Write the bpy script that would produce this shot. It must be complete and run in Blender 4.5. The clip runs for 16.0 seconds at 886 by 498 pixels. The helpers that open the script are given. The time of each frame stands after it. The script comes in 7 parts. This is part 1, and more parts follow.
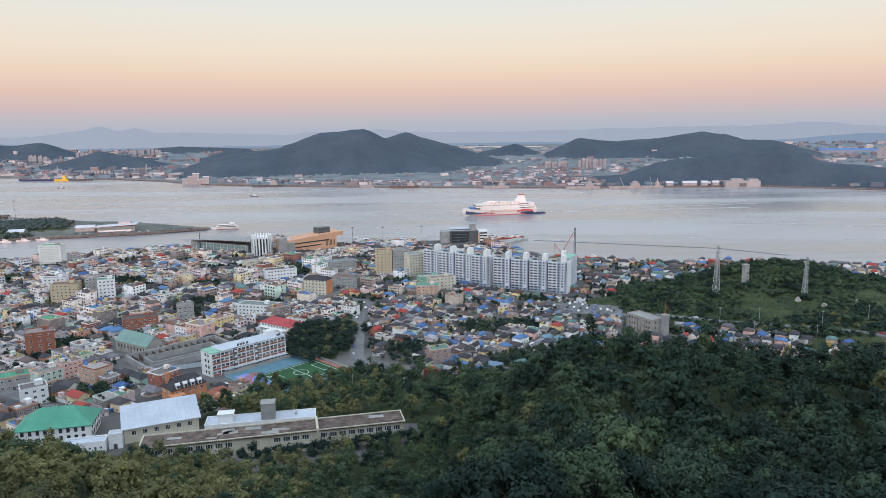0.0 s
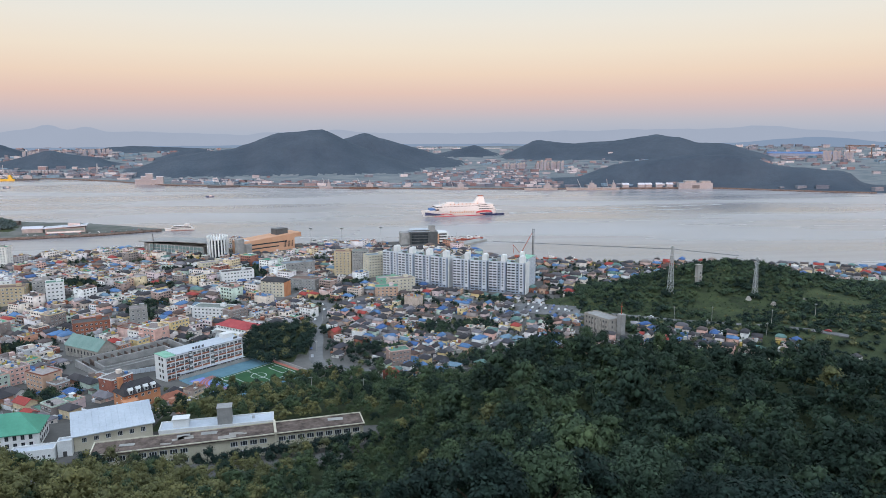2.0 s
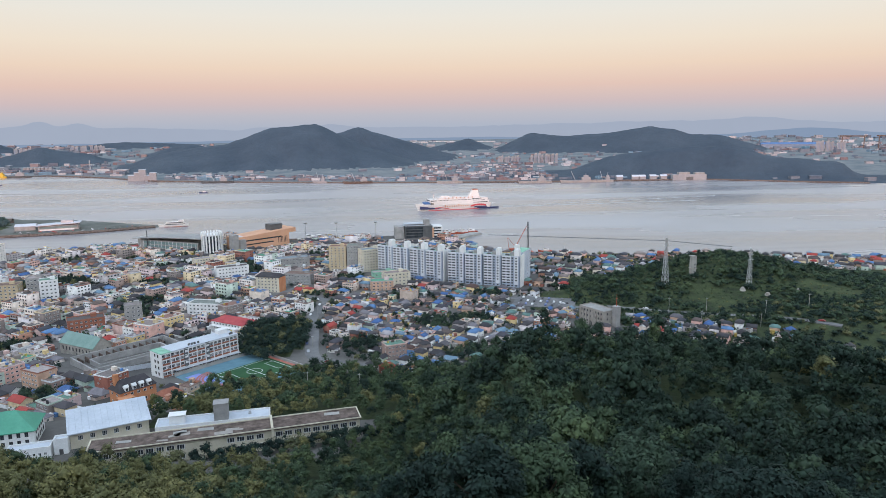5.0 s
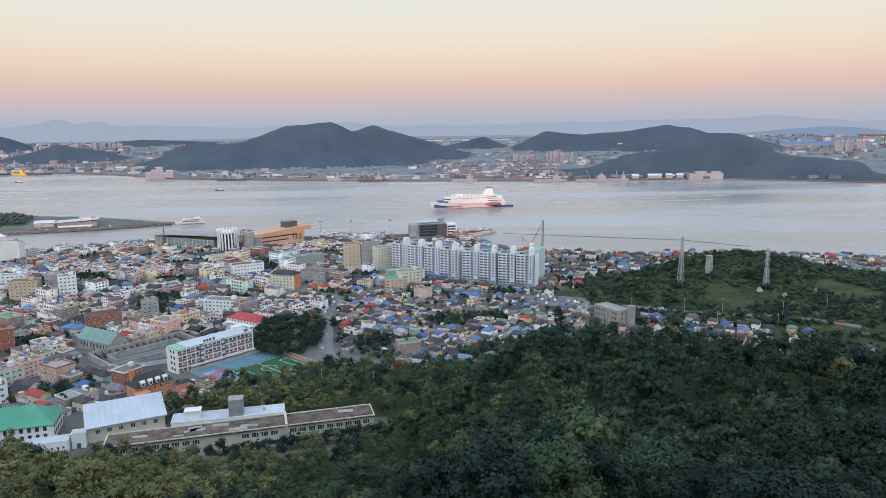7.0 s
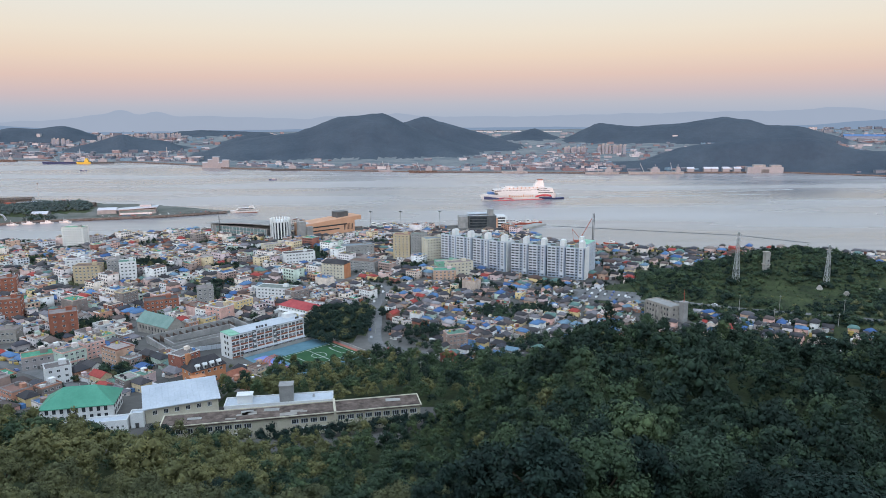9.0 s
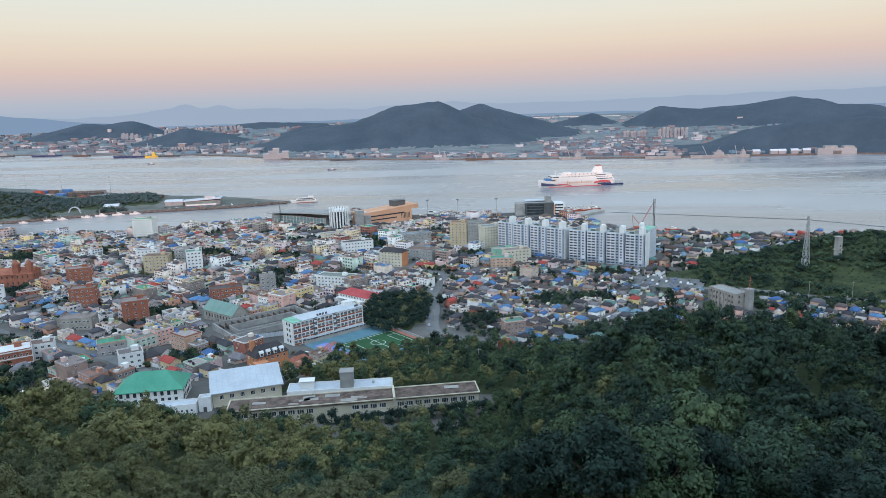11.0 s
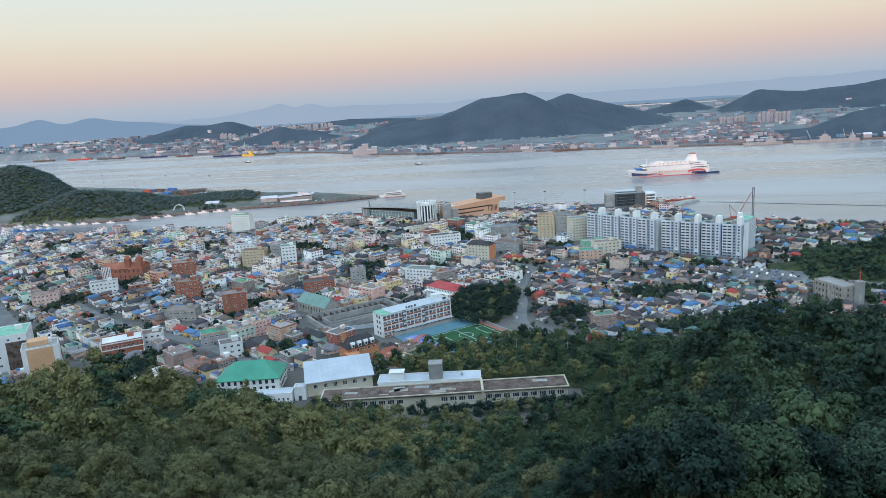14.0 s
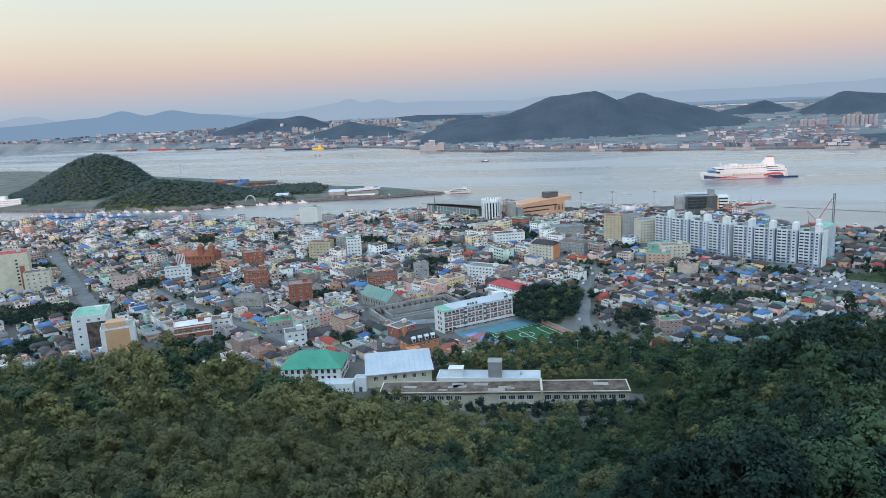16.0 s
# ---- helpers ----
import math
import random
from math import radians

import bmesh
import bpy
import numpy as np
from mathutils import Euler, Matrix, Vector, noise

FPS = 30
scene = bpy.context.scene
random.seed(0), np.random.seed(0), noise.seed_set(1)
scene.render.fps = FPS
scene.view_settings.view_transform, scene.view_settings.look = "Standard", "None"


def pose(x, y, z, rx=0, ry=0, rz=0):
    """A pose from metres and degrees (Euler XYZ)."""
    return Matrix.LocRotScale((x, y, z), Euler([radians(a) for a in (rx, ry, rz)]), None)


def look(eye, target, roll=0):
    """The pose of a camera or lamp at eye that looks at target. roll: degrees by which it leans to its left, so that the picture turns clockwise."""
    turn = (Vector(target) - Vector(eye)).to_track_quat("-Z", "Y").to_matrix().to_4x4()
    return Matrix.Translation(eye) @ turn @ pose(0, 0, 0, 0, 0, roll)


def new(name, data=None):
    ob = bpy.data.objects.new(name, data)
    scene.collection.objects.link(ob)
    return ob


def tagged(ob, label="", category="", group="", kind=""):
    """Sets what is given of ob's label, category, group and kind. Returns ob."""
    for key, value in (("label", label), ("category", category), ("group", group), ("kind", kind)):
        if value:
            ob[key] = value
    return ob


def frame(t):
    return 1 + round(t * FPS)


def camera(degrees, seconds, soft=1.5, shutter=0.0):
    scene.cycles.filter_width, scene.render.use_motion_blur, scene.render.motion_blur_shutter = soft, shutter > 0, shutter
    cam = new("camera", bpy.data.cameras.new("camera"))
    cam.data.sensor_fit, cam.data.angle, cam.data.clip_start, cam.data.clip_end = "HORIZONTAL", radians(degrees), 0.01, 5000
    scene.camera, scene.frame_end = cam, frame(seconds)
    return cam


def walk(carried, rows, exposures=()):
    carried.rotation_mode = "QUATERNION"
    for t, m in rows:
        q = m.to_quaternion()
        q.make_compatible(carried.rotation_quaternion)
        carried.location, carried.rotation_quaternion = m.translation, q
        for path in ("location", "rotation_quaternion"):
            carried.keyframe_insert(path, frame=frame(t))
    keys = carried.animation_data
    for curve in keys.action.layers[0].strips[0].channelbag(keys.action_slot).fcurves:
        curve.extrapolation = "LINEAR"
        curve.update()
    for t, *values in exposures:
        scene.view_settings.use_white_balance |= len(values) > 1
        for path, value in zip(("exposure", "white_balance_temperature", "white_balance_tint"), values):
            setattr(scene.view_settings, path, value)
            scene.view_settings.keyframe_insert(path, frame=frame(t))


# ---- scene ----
# The camera turns on one spot, 165 m above the sea; angles in degrees.
cam = camera(64.5, 16.0, soft=0.8)
EYE = 165.0
TURNS = [
    (0.0, 80.259, 0.690, -0.118),
    (0.5, 80.308, 0.565, -0.655),
    (1.0, 80.353, 0.399, -1.457),
    (1.5, 80.380, 0.290, -2.435),
    (2.0, 80.324, 0.251, -3.400),
    (2.5, 80.221, 0.302, -4.028),
    (3.0, 80.144, 0.356, -4.327),
    (3.5, 80.049, 0.383, -4.354),
    (4.0, 79.946, 0.500, -4.234),
    (6.5, 79.721, 0.715, -3.144),
    (7.0, 79.688, 0.633, -2.706),
    (7.5, 79.637, 0.512, -2.064),
    (8.0, 79.511, 0.412, -1.161),
    (8.5, 79.356, 0.295, -0.001),
    (9.0, 79.038, 0.506, 1.383),
    (11.5, 78.048, 2.046, 6.550),
    (12.0, 78.003, 2.122, 7.137),
    (12.5, 77.992, 2.326, 7.927),
    (13.0, 77.957, 2.698, 9.010),
    (13.5, 77.867, 3.282, 10.560),
    (14.0, 77.894, 3.777, 12.725),
    (14.5, 78.004, 4.076, 14.818),
    (15.0, 78.167, 3.970, 16.474),
    (15.5, 78.173, 3.567, 17.603),
    (16.0, 77.979, 2.998, 18.180),
]
walk(cam, [(t, pose(0, 0, EYE, rx, ry, rz)) for t, rx, ry, rz in TURNS], [(0.0, 0.0, 6500, 10), (4.0, 0.0, 6450, 10), (8.5, 0.0, 6350, 9), (11.5, 0.0, 6000, 3), (16.0, 0.0, 5900, 1)])

# ---- sky and light: dusk, the sun low behind the hill that carries the camera ----
world = bpy.data.worlds.new("dusk_sky")
scene.world = world
world.use_nodes = True
wn, wl = world.node_tree.nodes, world.node_tree.links
wn.clear()
w_out = wn.new("ShaderNodeOutputWorld")
w_back = wn.new("ShaderNodeBackground")
w_sky = wn.new("ShaderNodeTexSky")
w_sky.sky_type, w_sky.sun_disc = "NISHITA", False
SUN_UP, SUN_TURN = radians(7.0), radians(188)
w_sky.sun_elevation, w_sky.sun_rotation = SUN_UP, SUN_TURN
w_co = wn.new("ShaderNodeTexCoord")
w_sep = wn.new("ShaderNodeSeparateXYZ")
w_ramp = wn.new("ShaderNodeValToRGB")
w_map = wn.new("ShaderNodeMapRange")
w_map.inputs["From Min"].default_value, w_map.inputs["From Max"].default_value = -0.05, 0.45
SKY = [  # sine of the height above the horizon, colour as seen
    (-0.05, 166, 176, 194), (-0.004, 170, 179, 197), (0.012, 181, 182, 195), (0.028, 200, 182, 187), (0.05, 220, 189, 180), (0.075, 231, 205, 186),
    (0.105, 234, 218, 200), (0.14, 231, 224, 213), (0.175, 223, 225, 222), (0.27, 208, 219, 226), (0.45, 178, 200, 222),
]


def linear(c):
    return tuple((v / 255 / 12.92 if v < 10 else ((v / 255 + 0.055) / 1.055) ** 2.4) for v in c)


while len(w_ramp.color_ramp.elements) < len(SKY):
    w_ramp.color_ramp.elements.new(0.5)
for el, (s, *c) in zip(w_ramp.color_ramp.elements, SKY):
    el.position = (s + 0.05) / 0.5
for el, (s, *c) in zip(w_ramp.color_ramp.elements, SKY):
    el.color = (*linear(c), 1)
w_mix = wn.new("ShaderNodeMix")
w_mix.data_type, w_mix.blend_type = "RGBA", "ADD"
w_mix.inputs["Factor"].default_value = 0.012
wl.new(w_co.outputs["Generated"], w_sep.inputs[0])
wl.new(w_sep.outputs["Z"], w_map.inputs["Value"])
wl.new(w_map.outputs["Result"], w_ramp.inputs["Fac"])
wl.new(w_ramp.outputs["Color"], w_mix.inputs["A"])
wl.new(w_sky.outputs["Color"], w_mix.inputs["B"])
# the sky is brighter and warmer towards the sun, behind the viewer, and overhead
w_dot = wn.new("ShaderNodeVectorMath")
w_dot.operation = "DOT_PRODUCT"
w_dot.inputs[1].default_value = (0.9 * math.sin(SUN_TURN), 0.9 * math.cos(SUN_TURN), 0.43)
w_side = wn.new("ShaderNodeMapRange")
w_side.interpolation_type = "SMOOTHSTEP"
w_side.inputs["From Min"].default_value, w_side.inputs["From Max"].default_value = -0.55, 0.95
w_glow = wn.new("ShaderNodeMix")
w_glow.data_type = "RGBA"
w_glow.inputs["A"].default_value, w_glow.inputs["B"].default_value = (1, 1, 1, 1), (3.7, 3.35, 3.15, 1)
w_lit = wn.new("ShaderNodeMix")
w_lit.data_type, w_lit.blend_type = "RGBA", "MULTIPLY"
w_lit.inputs["Factor"].default_value = 1.0
wl.new(w_co.outputs["Generated"], w_dot.inputs[0])
wl.new(w_dot.outputs["Value"], w_side.inputs["Value"])
wl.new(w_side.outputs["Result"], w_glow.inputs["Factor"])
wl.new(w_mix.outputs["Result"], w_lit.inputs["A"])
wl.new(w_glow.outputs["Result"], w_lit.inputs["B"])
wl.new(w_lit.outputs["Result"], w_back.inputs["Color"])
wl.new(w_back.outputs[0], w_out.inputs[0])
w_back.inputs["Strength"].default_value = 1.0
sun = new("sun", bpy.data.lights.new("sun", "SUN"))
sun.data.energy, sun.data.angle, sun.data.color = 1.7, radians(2.0), (1.0, 0.42, 0.31)
sun.matrix_world = look((150 * math.sin(SUN_TURN), 150 * math.cos(SUN_TURN), 300 + 150 * math.tan(SUN_UP)), (0, 0, 300))

# ---- materials ----
def material(name, rough=0.8, metal=0.0):
    m = bpy.data.materials.new(name)
    m.use_nodes = True
    n = m.node_tree.nodes
    b = n["Principled BSDF"]
    b.inputs["Roughness"].default_value, b.inputs["Metallic"].default_value = rough, metal
    if rough > 0.5:
        b.inputs["Specular IOR Level"].default_value = 0.25
    return m, n, m.node_tree.links, b


def noise_node(n, l, scale, detail=4.0, rough=0.6, space="Object"):
    co, tex = n.new("ShaderNodeTexCoord"), n.new("ShaderNodeTexNoise")
    tex.inputs["Scale"].default_value, tex.inputs["Detail"].default_value, tex.inputs["Roughness"].default_value = scale, detail, rough
    l.new(co.outputs[space], tex.inputs["Vector"])
    return tex


def mixed(n, l, a, b, fac, mode="MIX"):
    m = n.new("ShaderNodeMix")
    m.data_type, m.blend_type = "RGBA", mode
    for key, v in (("A", a), ("B", b), ("Factor", fac)):
        s = m.inputs[key]
        if isinstance(v, bpy.types.NodeSocket):
            l.new(v, s)
        elif key == "Factor":
            s.default_value = v
        else:
            s.default_value = (*v, 1)
    return m.outputs["Result"]


def ramp(n, l, fac, stops, constant=False):
    r = n.new("ShaderNodeValToRGB")
    r.color_ramp.interpolation = "CONSTANT" if constant else "LINEAR"
    while len(r.color_ramp.elements) < len(stops):
        r.color_ramp.elements.new(0.5)
    for el, (p, c) in zip(r.color_ramp.elements, stops):
        el.position = p
    for el, (p, c) in zip(r.color_ramp.elements, stops):
        el.color = (*c, 1)
    l.new(fac, r.inputs["Fac"])
    return r.outputs["Color"]


def surface(name, dark, light, scale=0.4, fine=6.0, rough=0.8, metal=0.0, relief=0.0, streaks=True):
    """Two-scale mottled surface between two colours."""
    m, n, l, b = material(name, rough, metal)
    big, small = noise_node(n, l, scale), noise_node(n, l, fine, 3)
    c = ramp(n, l, big.outputs["Fac"], [(0.3, dark), (0.7, light)])
    grain = ramp(n, l, small.outputs["Fac"], [(0.25, (0.78, 0.78, 0.78)), (0.75, (1, 1, 1))])
    l.new(mixed(n, l, c, grain, 0.8 if streaks else 0.4, "MULTIPLY"), b.inputs["Base Color"])
    if relief:
        bp = n.new("ShaderNodeBump")
        bp.inputs["Strength"].default_value, bp.inputs["Distance"].default_value = 0.6, relief
        l.new(small.outputs["Fac"], bp.inputs["Height"])
        l.new(bp.outputs[0], b.inputs["Normal"])
    return m


def palette(name, colours, per="object", rough=0.8, weather=0.3):
    """One colour out of a list for each object or each loose piece, weathered."""
    m, n, l, b = material(name, rough)
    if per == "object":
        pick = n.new("ShaderNodeObjectInfo").outputs["Random"]
    else:
        pick = n.new("ShaderNodeNewGeometry").outputs["Random Per Island"]
    c = ramp(n, l, pick, [(i / len(colours), col) for i, col in enumerate(colours)], True)
    big, small = noise_node(n, l, 0.25, 5), noise_node(n, l, 2.5, 3)
    dirt = ramp(n, l, big.outputs["Fac"], [(0.35, (1 - weather,) * 3), (0.65, (1, 1, 1))])
    grain = ramp(n, l, small.outputs["Fac"], [(0.3, (0.8, 0.8, 0.8)), (0.7, (1, 1, 1))])
    c = mixed(n, l, c, dirt, 1.0, "MULTIPLY")
    l.new(mixed(n, l, c, grain, 0.7, "MULTIPLY"), b.inputs["Base Color"])
    return m


def sea_material():
    m, n, l, b = material("sea_water", 0.12)
    b.inputs["IOR"].default_value = 1.33
    co, mp = n.new("ShaderNodeTexCoord"), n.new("ShaderNodeMapping")
    mp.inputs["Scale"].default_value = (0.0012, 0.006, 1)
    mp.inputs["Rotation"].default_value = (0, 0, 0.12)
    big = n.new("ShaderNodeTexNoise")
    big.inputs["Scale"].default_value, big.inputs["Detail"].default_value = 1.0, 5
    l.new(co.outputs["Object"], mp.inputs[0])
    l.new(mp.outputs[0], big.inputs["Vector"])
    l.new(ramp(n, l, big.outputs["Fac"], [(0.35, (0.17, 0.17, 0.185)), (0.65, (0.33, 0.325, 0.335))]), b.inputs["Base Color"])
    calm = n.new("ShaderNodeMapRange")
    calm.inputs["From Min"].default_value, calm.inputs["From Max"].default_value = 0.35, 0.65
    calm.inputs["To Min"].default_value, calm.inputs["To Max"].default_value = 0.16, 0.36
    l.new(big.outputs["Fac"], calm.inputs[0])
    l.new(calm.outputs[0], b.inputs["Roughness"])
    wave = noise_node(n, l, 0.35, 3)
    bp = n.new("ShaderNodeBump")
    bp.inputs["Strength"].default_value, bp.inputs["Distance"].default_value = 0.25, 0.35
    l.new(wave.outputs["Fac"], bp.inputs["Height"])
    l.new(bp.outputs[0], b.inputs["Normal"])
    return m


M_SEA = sea_material()
M_SOIL = surface("town_ground", (0.06, 0.058, 0.056), (0.15, 0.142, 0.135), 0.03, 0.6)
M_FLOORWOOD = surface("woodland_floor", (0.016, 0.026, 0.013), (0.06, 0.078, 0.032), 0.09, 0.8, 0.95, relief=0.8)
# far woods and plain: the blue of the air's haze is in their base colours
M_FARWOOD = surface("haze_tinted_woodland", (0.034, 0.053, 0.076), (0.054, 0.077, 0.102), 0.006, 0.06, 0.95, relief=6.0)
M_FARPLAIN = surface("haze_tinted_plain", (0.085, 0.115, 0.135), (0.2, 0.215, 0.22), 0.012, 0.06, 0.95)
M_YARD = surface("quay_yard", (0.06, 0.075, 0.062), (0.17, 0.17, 0.16), 0.02, 0.25, 0.9)

# ---- the lie of the land ----
AZ = np.array([-180, -100, -75, -60, -52, -41, -33, -26, -21, -14, 0, 4, 10, 25, 35, 60, 75, 100, 180.0])
RAD = np.array([0, 8, 60, 110, 170, 230, 300, 380.0])
HILL = np.array([
    [163, 162.5, 178, 190, 196, 198, 198, 195],
    [163, 162.5, 172, 182, 188, 190, 190, 186],
    [163, 161, 145, 138, 130, 120, 95, 70],
    [163, 158, 122, 114, 111, 92, 55, 38],
    [163, 158, 121, 112, 106.5, 85, 48, 33],
    [163, 158, 120, 110, 104.5, 77, 44, 31],
    [163, 158, 119, 106, 92, 66, 42, 29],
    [163, 158, 118, 102, 82, 57, 42, 27],
    [163, 158, 118, 99, 76, 52, 42, 26],
    [163, 158, 118, 95, 67, 47, 42, 25],
    [163, 160, 124, 94, 60, 44, 41, 25],
    [163, 160, 124, 95, 70, 58, 42, 25],
    [163, 160, 124, 97, 84, 87, 52, 30],
    [163, 160, 125, 98, 85, 88, 56, 36],
    [163, 160, 126, 100, 87, 89, 58, 38],
    [163, 160, 130, 105, 95, 92, 70, 50],
    [163, 161, 145, 138, 130, 120, 95, 70],
    [163, 162.5, 172, 182, 188, 190, 190, 186],
    [163, 162.5, 178, 190, 196, 198, 198, 195],
])
SHORE_X = np.array([-2600, -1400, -1038, -645, -524, -400, -345, -150, -20, 70, 85, 110, 230, 353, 579, 900, 2000.0])
SHORE_Y = np.array([700, 850, 868, 886, 898, 985, 1003, 1005, 1025, 1030, 960, 890, 842, 838, 780, 700, 600.0])


# levelled sites: centre, half axes, turn, height
PADS = [(-68, 266, 60, 18, 13, 41.5), (-138, 275, 46, 22, 16, 41.5), (-94, 405, 34, 30, 46, 20), (52, 712, 110, 30, -37, 5), (125, 578, 34, 28, -20, 12)]


def bump(x, y, cx, cy, h, sx, sy, turn=0.0):
    c, s = math.cos(math.radians(turn)), math.sin(math.radians(turn))
    u, v = (x - cx) * c + (y - cy) * s, -(x - cx) * s + (y - cy) * c
    return h * np.exp(-(u / sx) ** 2 - (v / sy) ** 2)


def step(a, b, v):
    t = np.clip((v - a) / (b - a), 0, 1)
    return t * t * (3 - 2 * t)


def town_height(x, y):
    d = np.hypot(x, y)
    z = np.interp(d, [380, 430, 560, 700, 850, 2000], [24, 19, 11, 5, 3, 3.0])
    z = z + bump(x, y, 285, 598, 33, 100, 66, -6) + bump(x, y, 430, 560, 14, 160, 95) + bump(x, y, -88, 487, 9, 26, 34)
    return z + bump(x, y, 340, 460, 14, 150, 60) + bump(x, y, -330, 690, 12, 60, 40)


def land_height(x, y):
    """Height of the near shore's ground, in metres above the sea."""
    x, y = np.asarray(x, float), np.asarray(y, float)
    d, az = np.hypot(x, y), np.degrees(np.arctan2(x, y))
    ia = np.clip(np.searchsorted(AZ, az) - 1, 0, len(AZ) - 2)
    fa = np.clip((az - AZ[ia]) / (AZ[ia + 1] - AZ[ia]), 0, 1)
    ir = np.clip(np.searchsorted(RAD, d) - 1, 0, len(RAD) - 2)
    fr = np.clip((d - RAD[ir]) / (RAD[ir + 1] - RAD[ir]), 0, 1)
    near = (HILL[ia, ir] * (1 - fa) + HILL[ia + 1, ir] * fa) * (1 - fr) + (HILL[ia, ir + 1] * (1 - fa) + HILL[ia + 1, ir + 1] * fa) * fr
    front = np.where(np.abs(az) > 75, 0.0, 1.0)
    w = step(300, 420, d) * front
    z = near * (1 - w) + town_height(x, y) * w
    for cx, cy, rx, ry, turn, level in PADS:
        c, s = math.cos(math.radians(turn)), math.sin(math.radians(turn))
        q = np.hypot(((x - cx) * c + (y - cy) * s) / rx, ((y - cy) * c - (x - cx) * s) / ry)
        pad = 1 - step(1.0, 1.35, q)
        z = z * (1 - pad) + level * pad
    behind = np.where(np.abs(az) > 75, step(380, 1500, d), 0.0)
    z = z * (1 - behind) + 20 * behind
    return z - 9 * step(-4, 10, y - np.interp(x, SHORE_X, SHORE_Y))


FAR_X = np.array([-4900, -3500, -2796, -1526, -1471, -1194, -1000, -734, -400, -68, 192, 337, 855, 1076, 1250, 1700, 2600, 4900.0])
FAR_Y = np.array([2500, 2990, 2970, 2630, 2520, 2520, 2420, 2200, 2080, 1992, 1955, 1932, 1910, 1768, 1690, 1660, 1600, 1600.0])


class Ridge:
    """A wooded ridge across the view: its crest line by bearing and height, its distance, and how far its slopes run."""

    def __init__(self, distance, front, back, bearings, heights, base=3.0):
        self.distance, self.front, self.back = distance, front, back
        self.az = np.arange(bearings[0] - 1.6, bearings[-1] + 1.6, 0.05)
        h = np.interp(self.az, [bearings[0] - 1.2] + list(bearings) + [bearings[-1] + 1.2], [base] + list(heights) + [base]) - base
        k = np.exp(-(np.arange(-9, 10) / 4.5) ** 2)
        self.h = np.convolve(h, k / k.sum(), "same")

    def rise(self, x, y):
        r, az = np.hypot(x, y), np.degrees(np.arctan2(x, y))
        spur = 1 + 0.09 * np.sin(az * 1.9 + self.distance)
        d = r - self.distance
        q = np.where(d < 0, -d / (self.front * spur), d / self.back)
        return np.interp(az, self.az, self.h, 0, 0) * (1 - step(0.0, 1.0, q * 0.94 + 0.06 * np.minimum(q, 1) ** 2))


FAR_RIDGES = [
    Ridge(2950, 430, 420, (-20.1, -17.4, -13.1, -11.2, -9.7, -7.7, -6.1, -5.5, -4.2, -1.9, 0.8), (21, 67, 93, 124, 153, 162, 168, 152, 116, 68, 20), 3),
    Ridge(3250, 330, 350, (-6.4, -4.8, -2.9, -1.7, 0.1, 1.4, 4.0), (82, 119, 151, 125, 98, 74, 29), 6),
    Ridge(3900, 260, 260, (2.2, 4.0, 5.9, 7.2, 8.5), (15, 47, 80, 43, 11), 23),
    Ridge(3750, 330, 330, (7.6, 8.9, 10.9, 12.6, 14.0, 17.3, 20.0, 21.8, 23.1, 25.2, 27.1, 29.2), (6, 47, 112, 94, 88, 106, 135, 120, 95, 89, 52, 8), 20),
    Ridge(2250, 210, 260, (13.9, 16.9, 18.7, 21.8, 25.0, 27.1, 29.0, 31.3, 33.3), (8, 56, 68, 82, 90, 80, 53, 49, 43), 3),
    Ridge(3500, 220, 240, (-30.0, -29.2, -27.2, -25.7, -24.7, -22.8, -21.5), (13, 26, 56, 84, 66, 51, 21), 14),
    Ridge(3750, 230, 240, (-19.9, -19.0, -17.6, -15.7, -14.6, -13.6), (12, 23, 55, 80, 59, 27), 20),
    Ridge(4350, 240, 260, (-36.5, -34.4, -32.6, -31.1, -29.5, -28.5, -27.0), (42, 80, 112, 99, 118, 94, 49), 37),
    Ridge(4200, 160, 180, (-35.6, -34.0, -32.9), (44, 76, 42), 33),
    Ridge(4550, 200, 250, (-22.6, -21.9, -20.1, -16.5, -15.2), (54, 69, 75, 60, 52), 43),
]


def island_south(x):
    return np.interp(x, [-2600, -1500, -1219, -992, -804, -669, -482, -395, -380], [960, 980, 987, 986, 1003, 1085, 1136, 1186, 1195])


ISLAND_RIDGES = [
    Ridge(1740, 190, 170, (-49.8, -48.7, -47.2, -45.7, -44.4, -43.4, -42.0, -41.4), (13, 28, 54, 76, 84, 77, 53, 33), 2.0),
    Ridge(1400, 105, 110, (-44.7, -43.5, -41.0, -39.3, -36.1, -34.3, -32.2, -28.9), (8, 24, 45, 40, 27, 12, 14, 13), 2.0),
]


def island_height(x, y):
    """The low harbour island across the basin, with its wooded hills."""
    x, y = np.asarray(x, float), np.asarray(y, float)
    north = np.interp(x, [-2600, -2000, -1274, -1011, -794, -669, -576, -420, -380], [1900, 1800, 1547, 1453, 1366, 1315, 1298, 1215, 1197])
    z = -7 + 9.2 * step(-9, 9, y - island_south(x)) * step(-9, 9, north - y)
    return z + np.maximum(ISLAND_RIDGES[0].rise(x, y), ISLAND_RIDGES[1].rise(x, y))


def far_height(x, y):
    """The far shore: quays, a plain that climbs with distance, wooded hills."""
    x, y = np.asarray(x, float), np.asarray(y, float)
    r = np.hypot(x, y)
    inland = y - np.interp(x, FAR_X, FAR_Y)
    z = -6 + (9 + 52 * np.clip((r - 3000) / 1900, 0, 1) ** 1.2) * step(-40, 40, inland)
    hills = np.zeros_like(z)
    for k in FAR_RIDGES:
        hills = np.maximum(hills, k.rise(x, y))
    return z + hills * (0.05 + 0.95 * step(15, 150, inland))

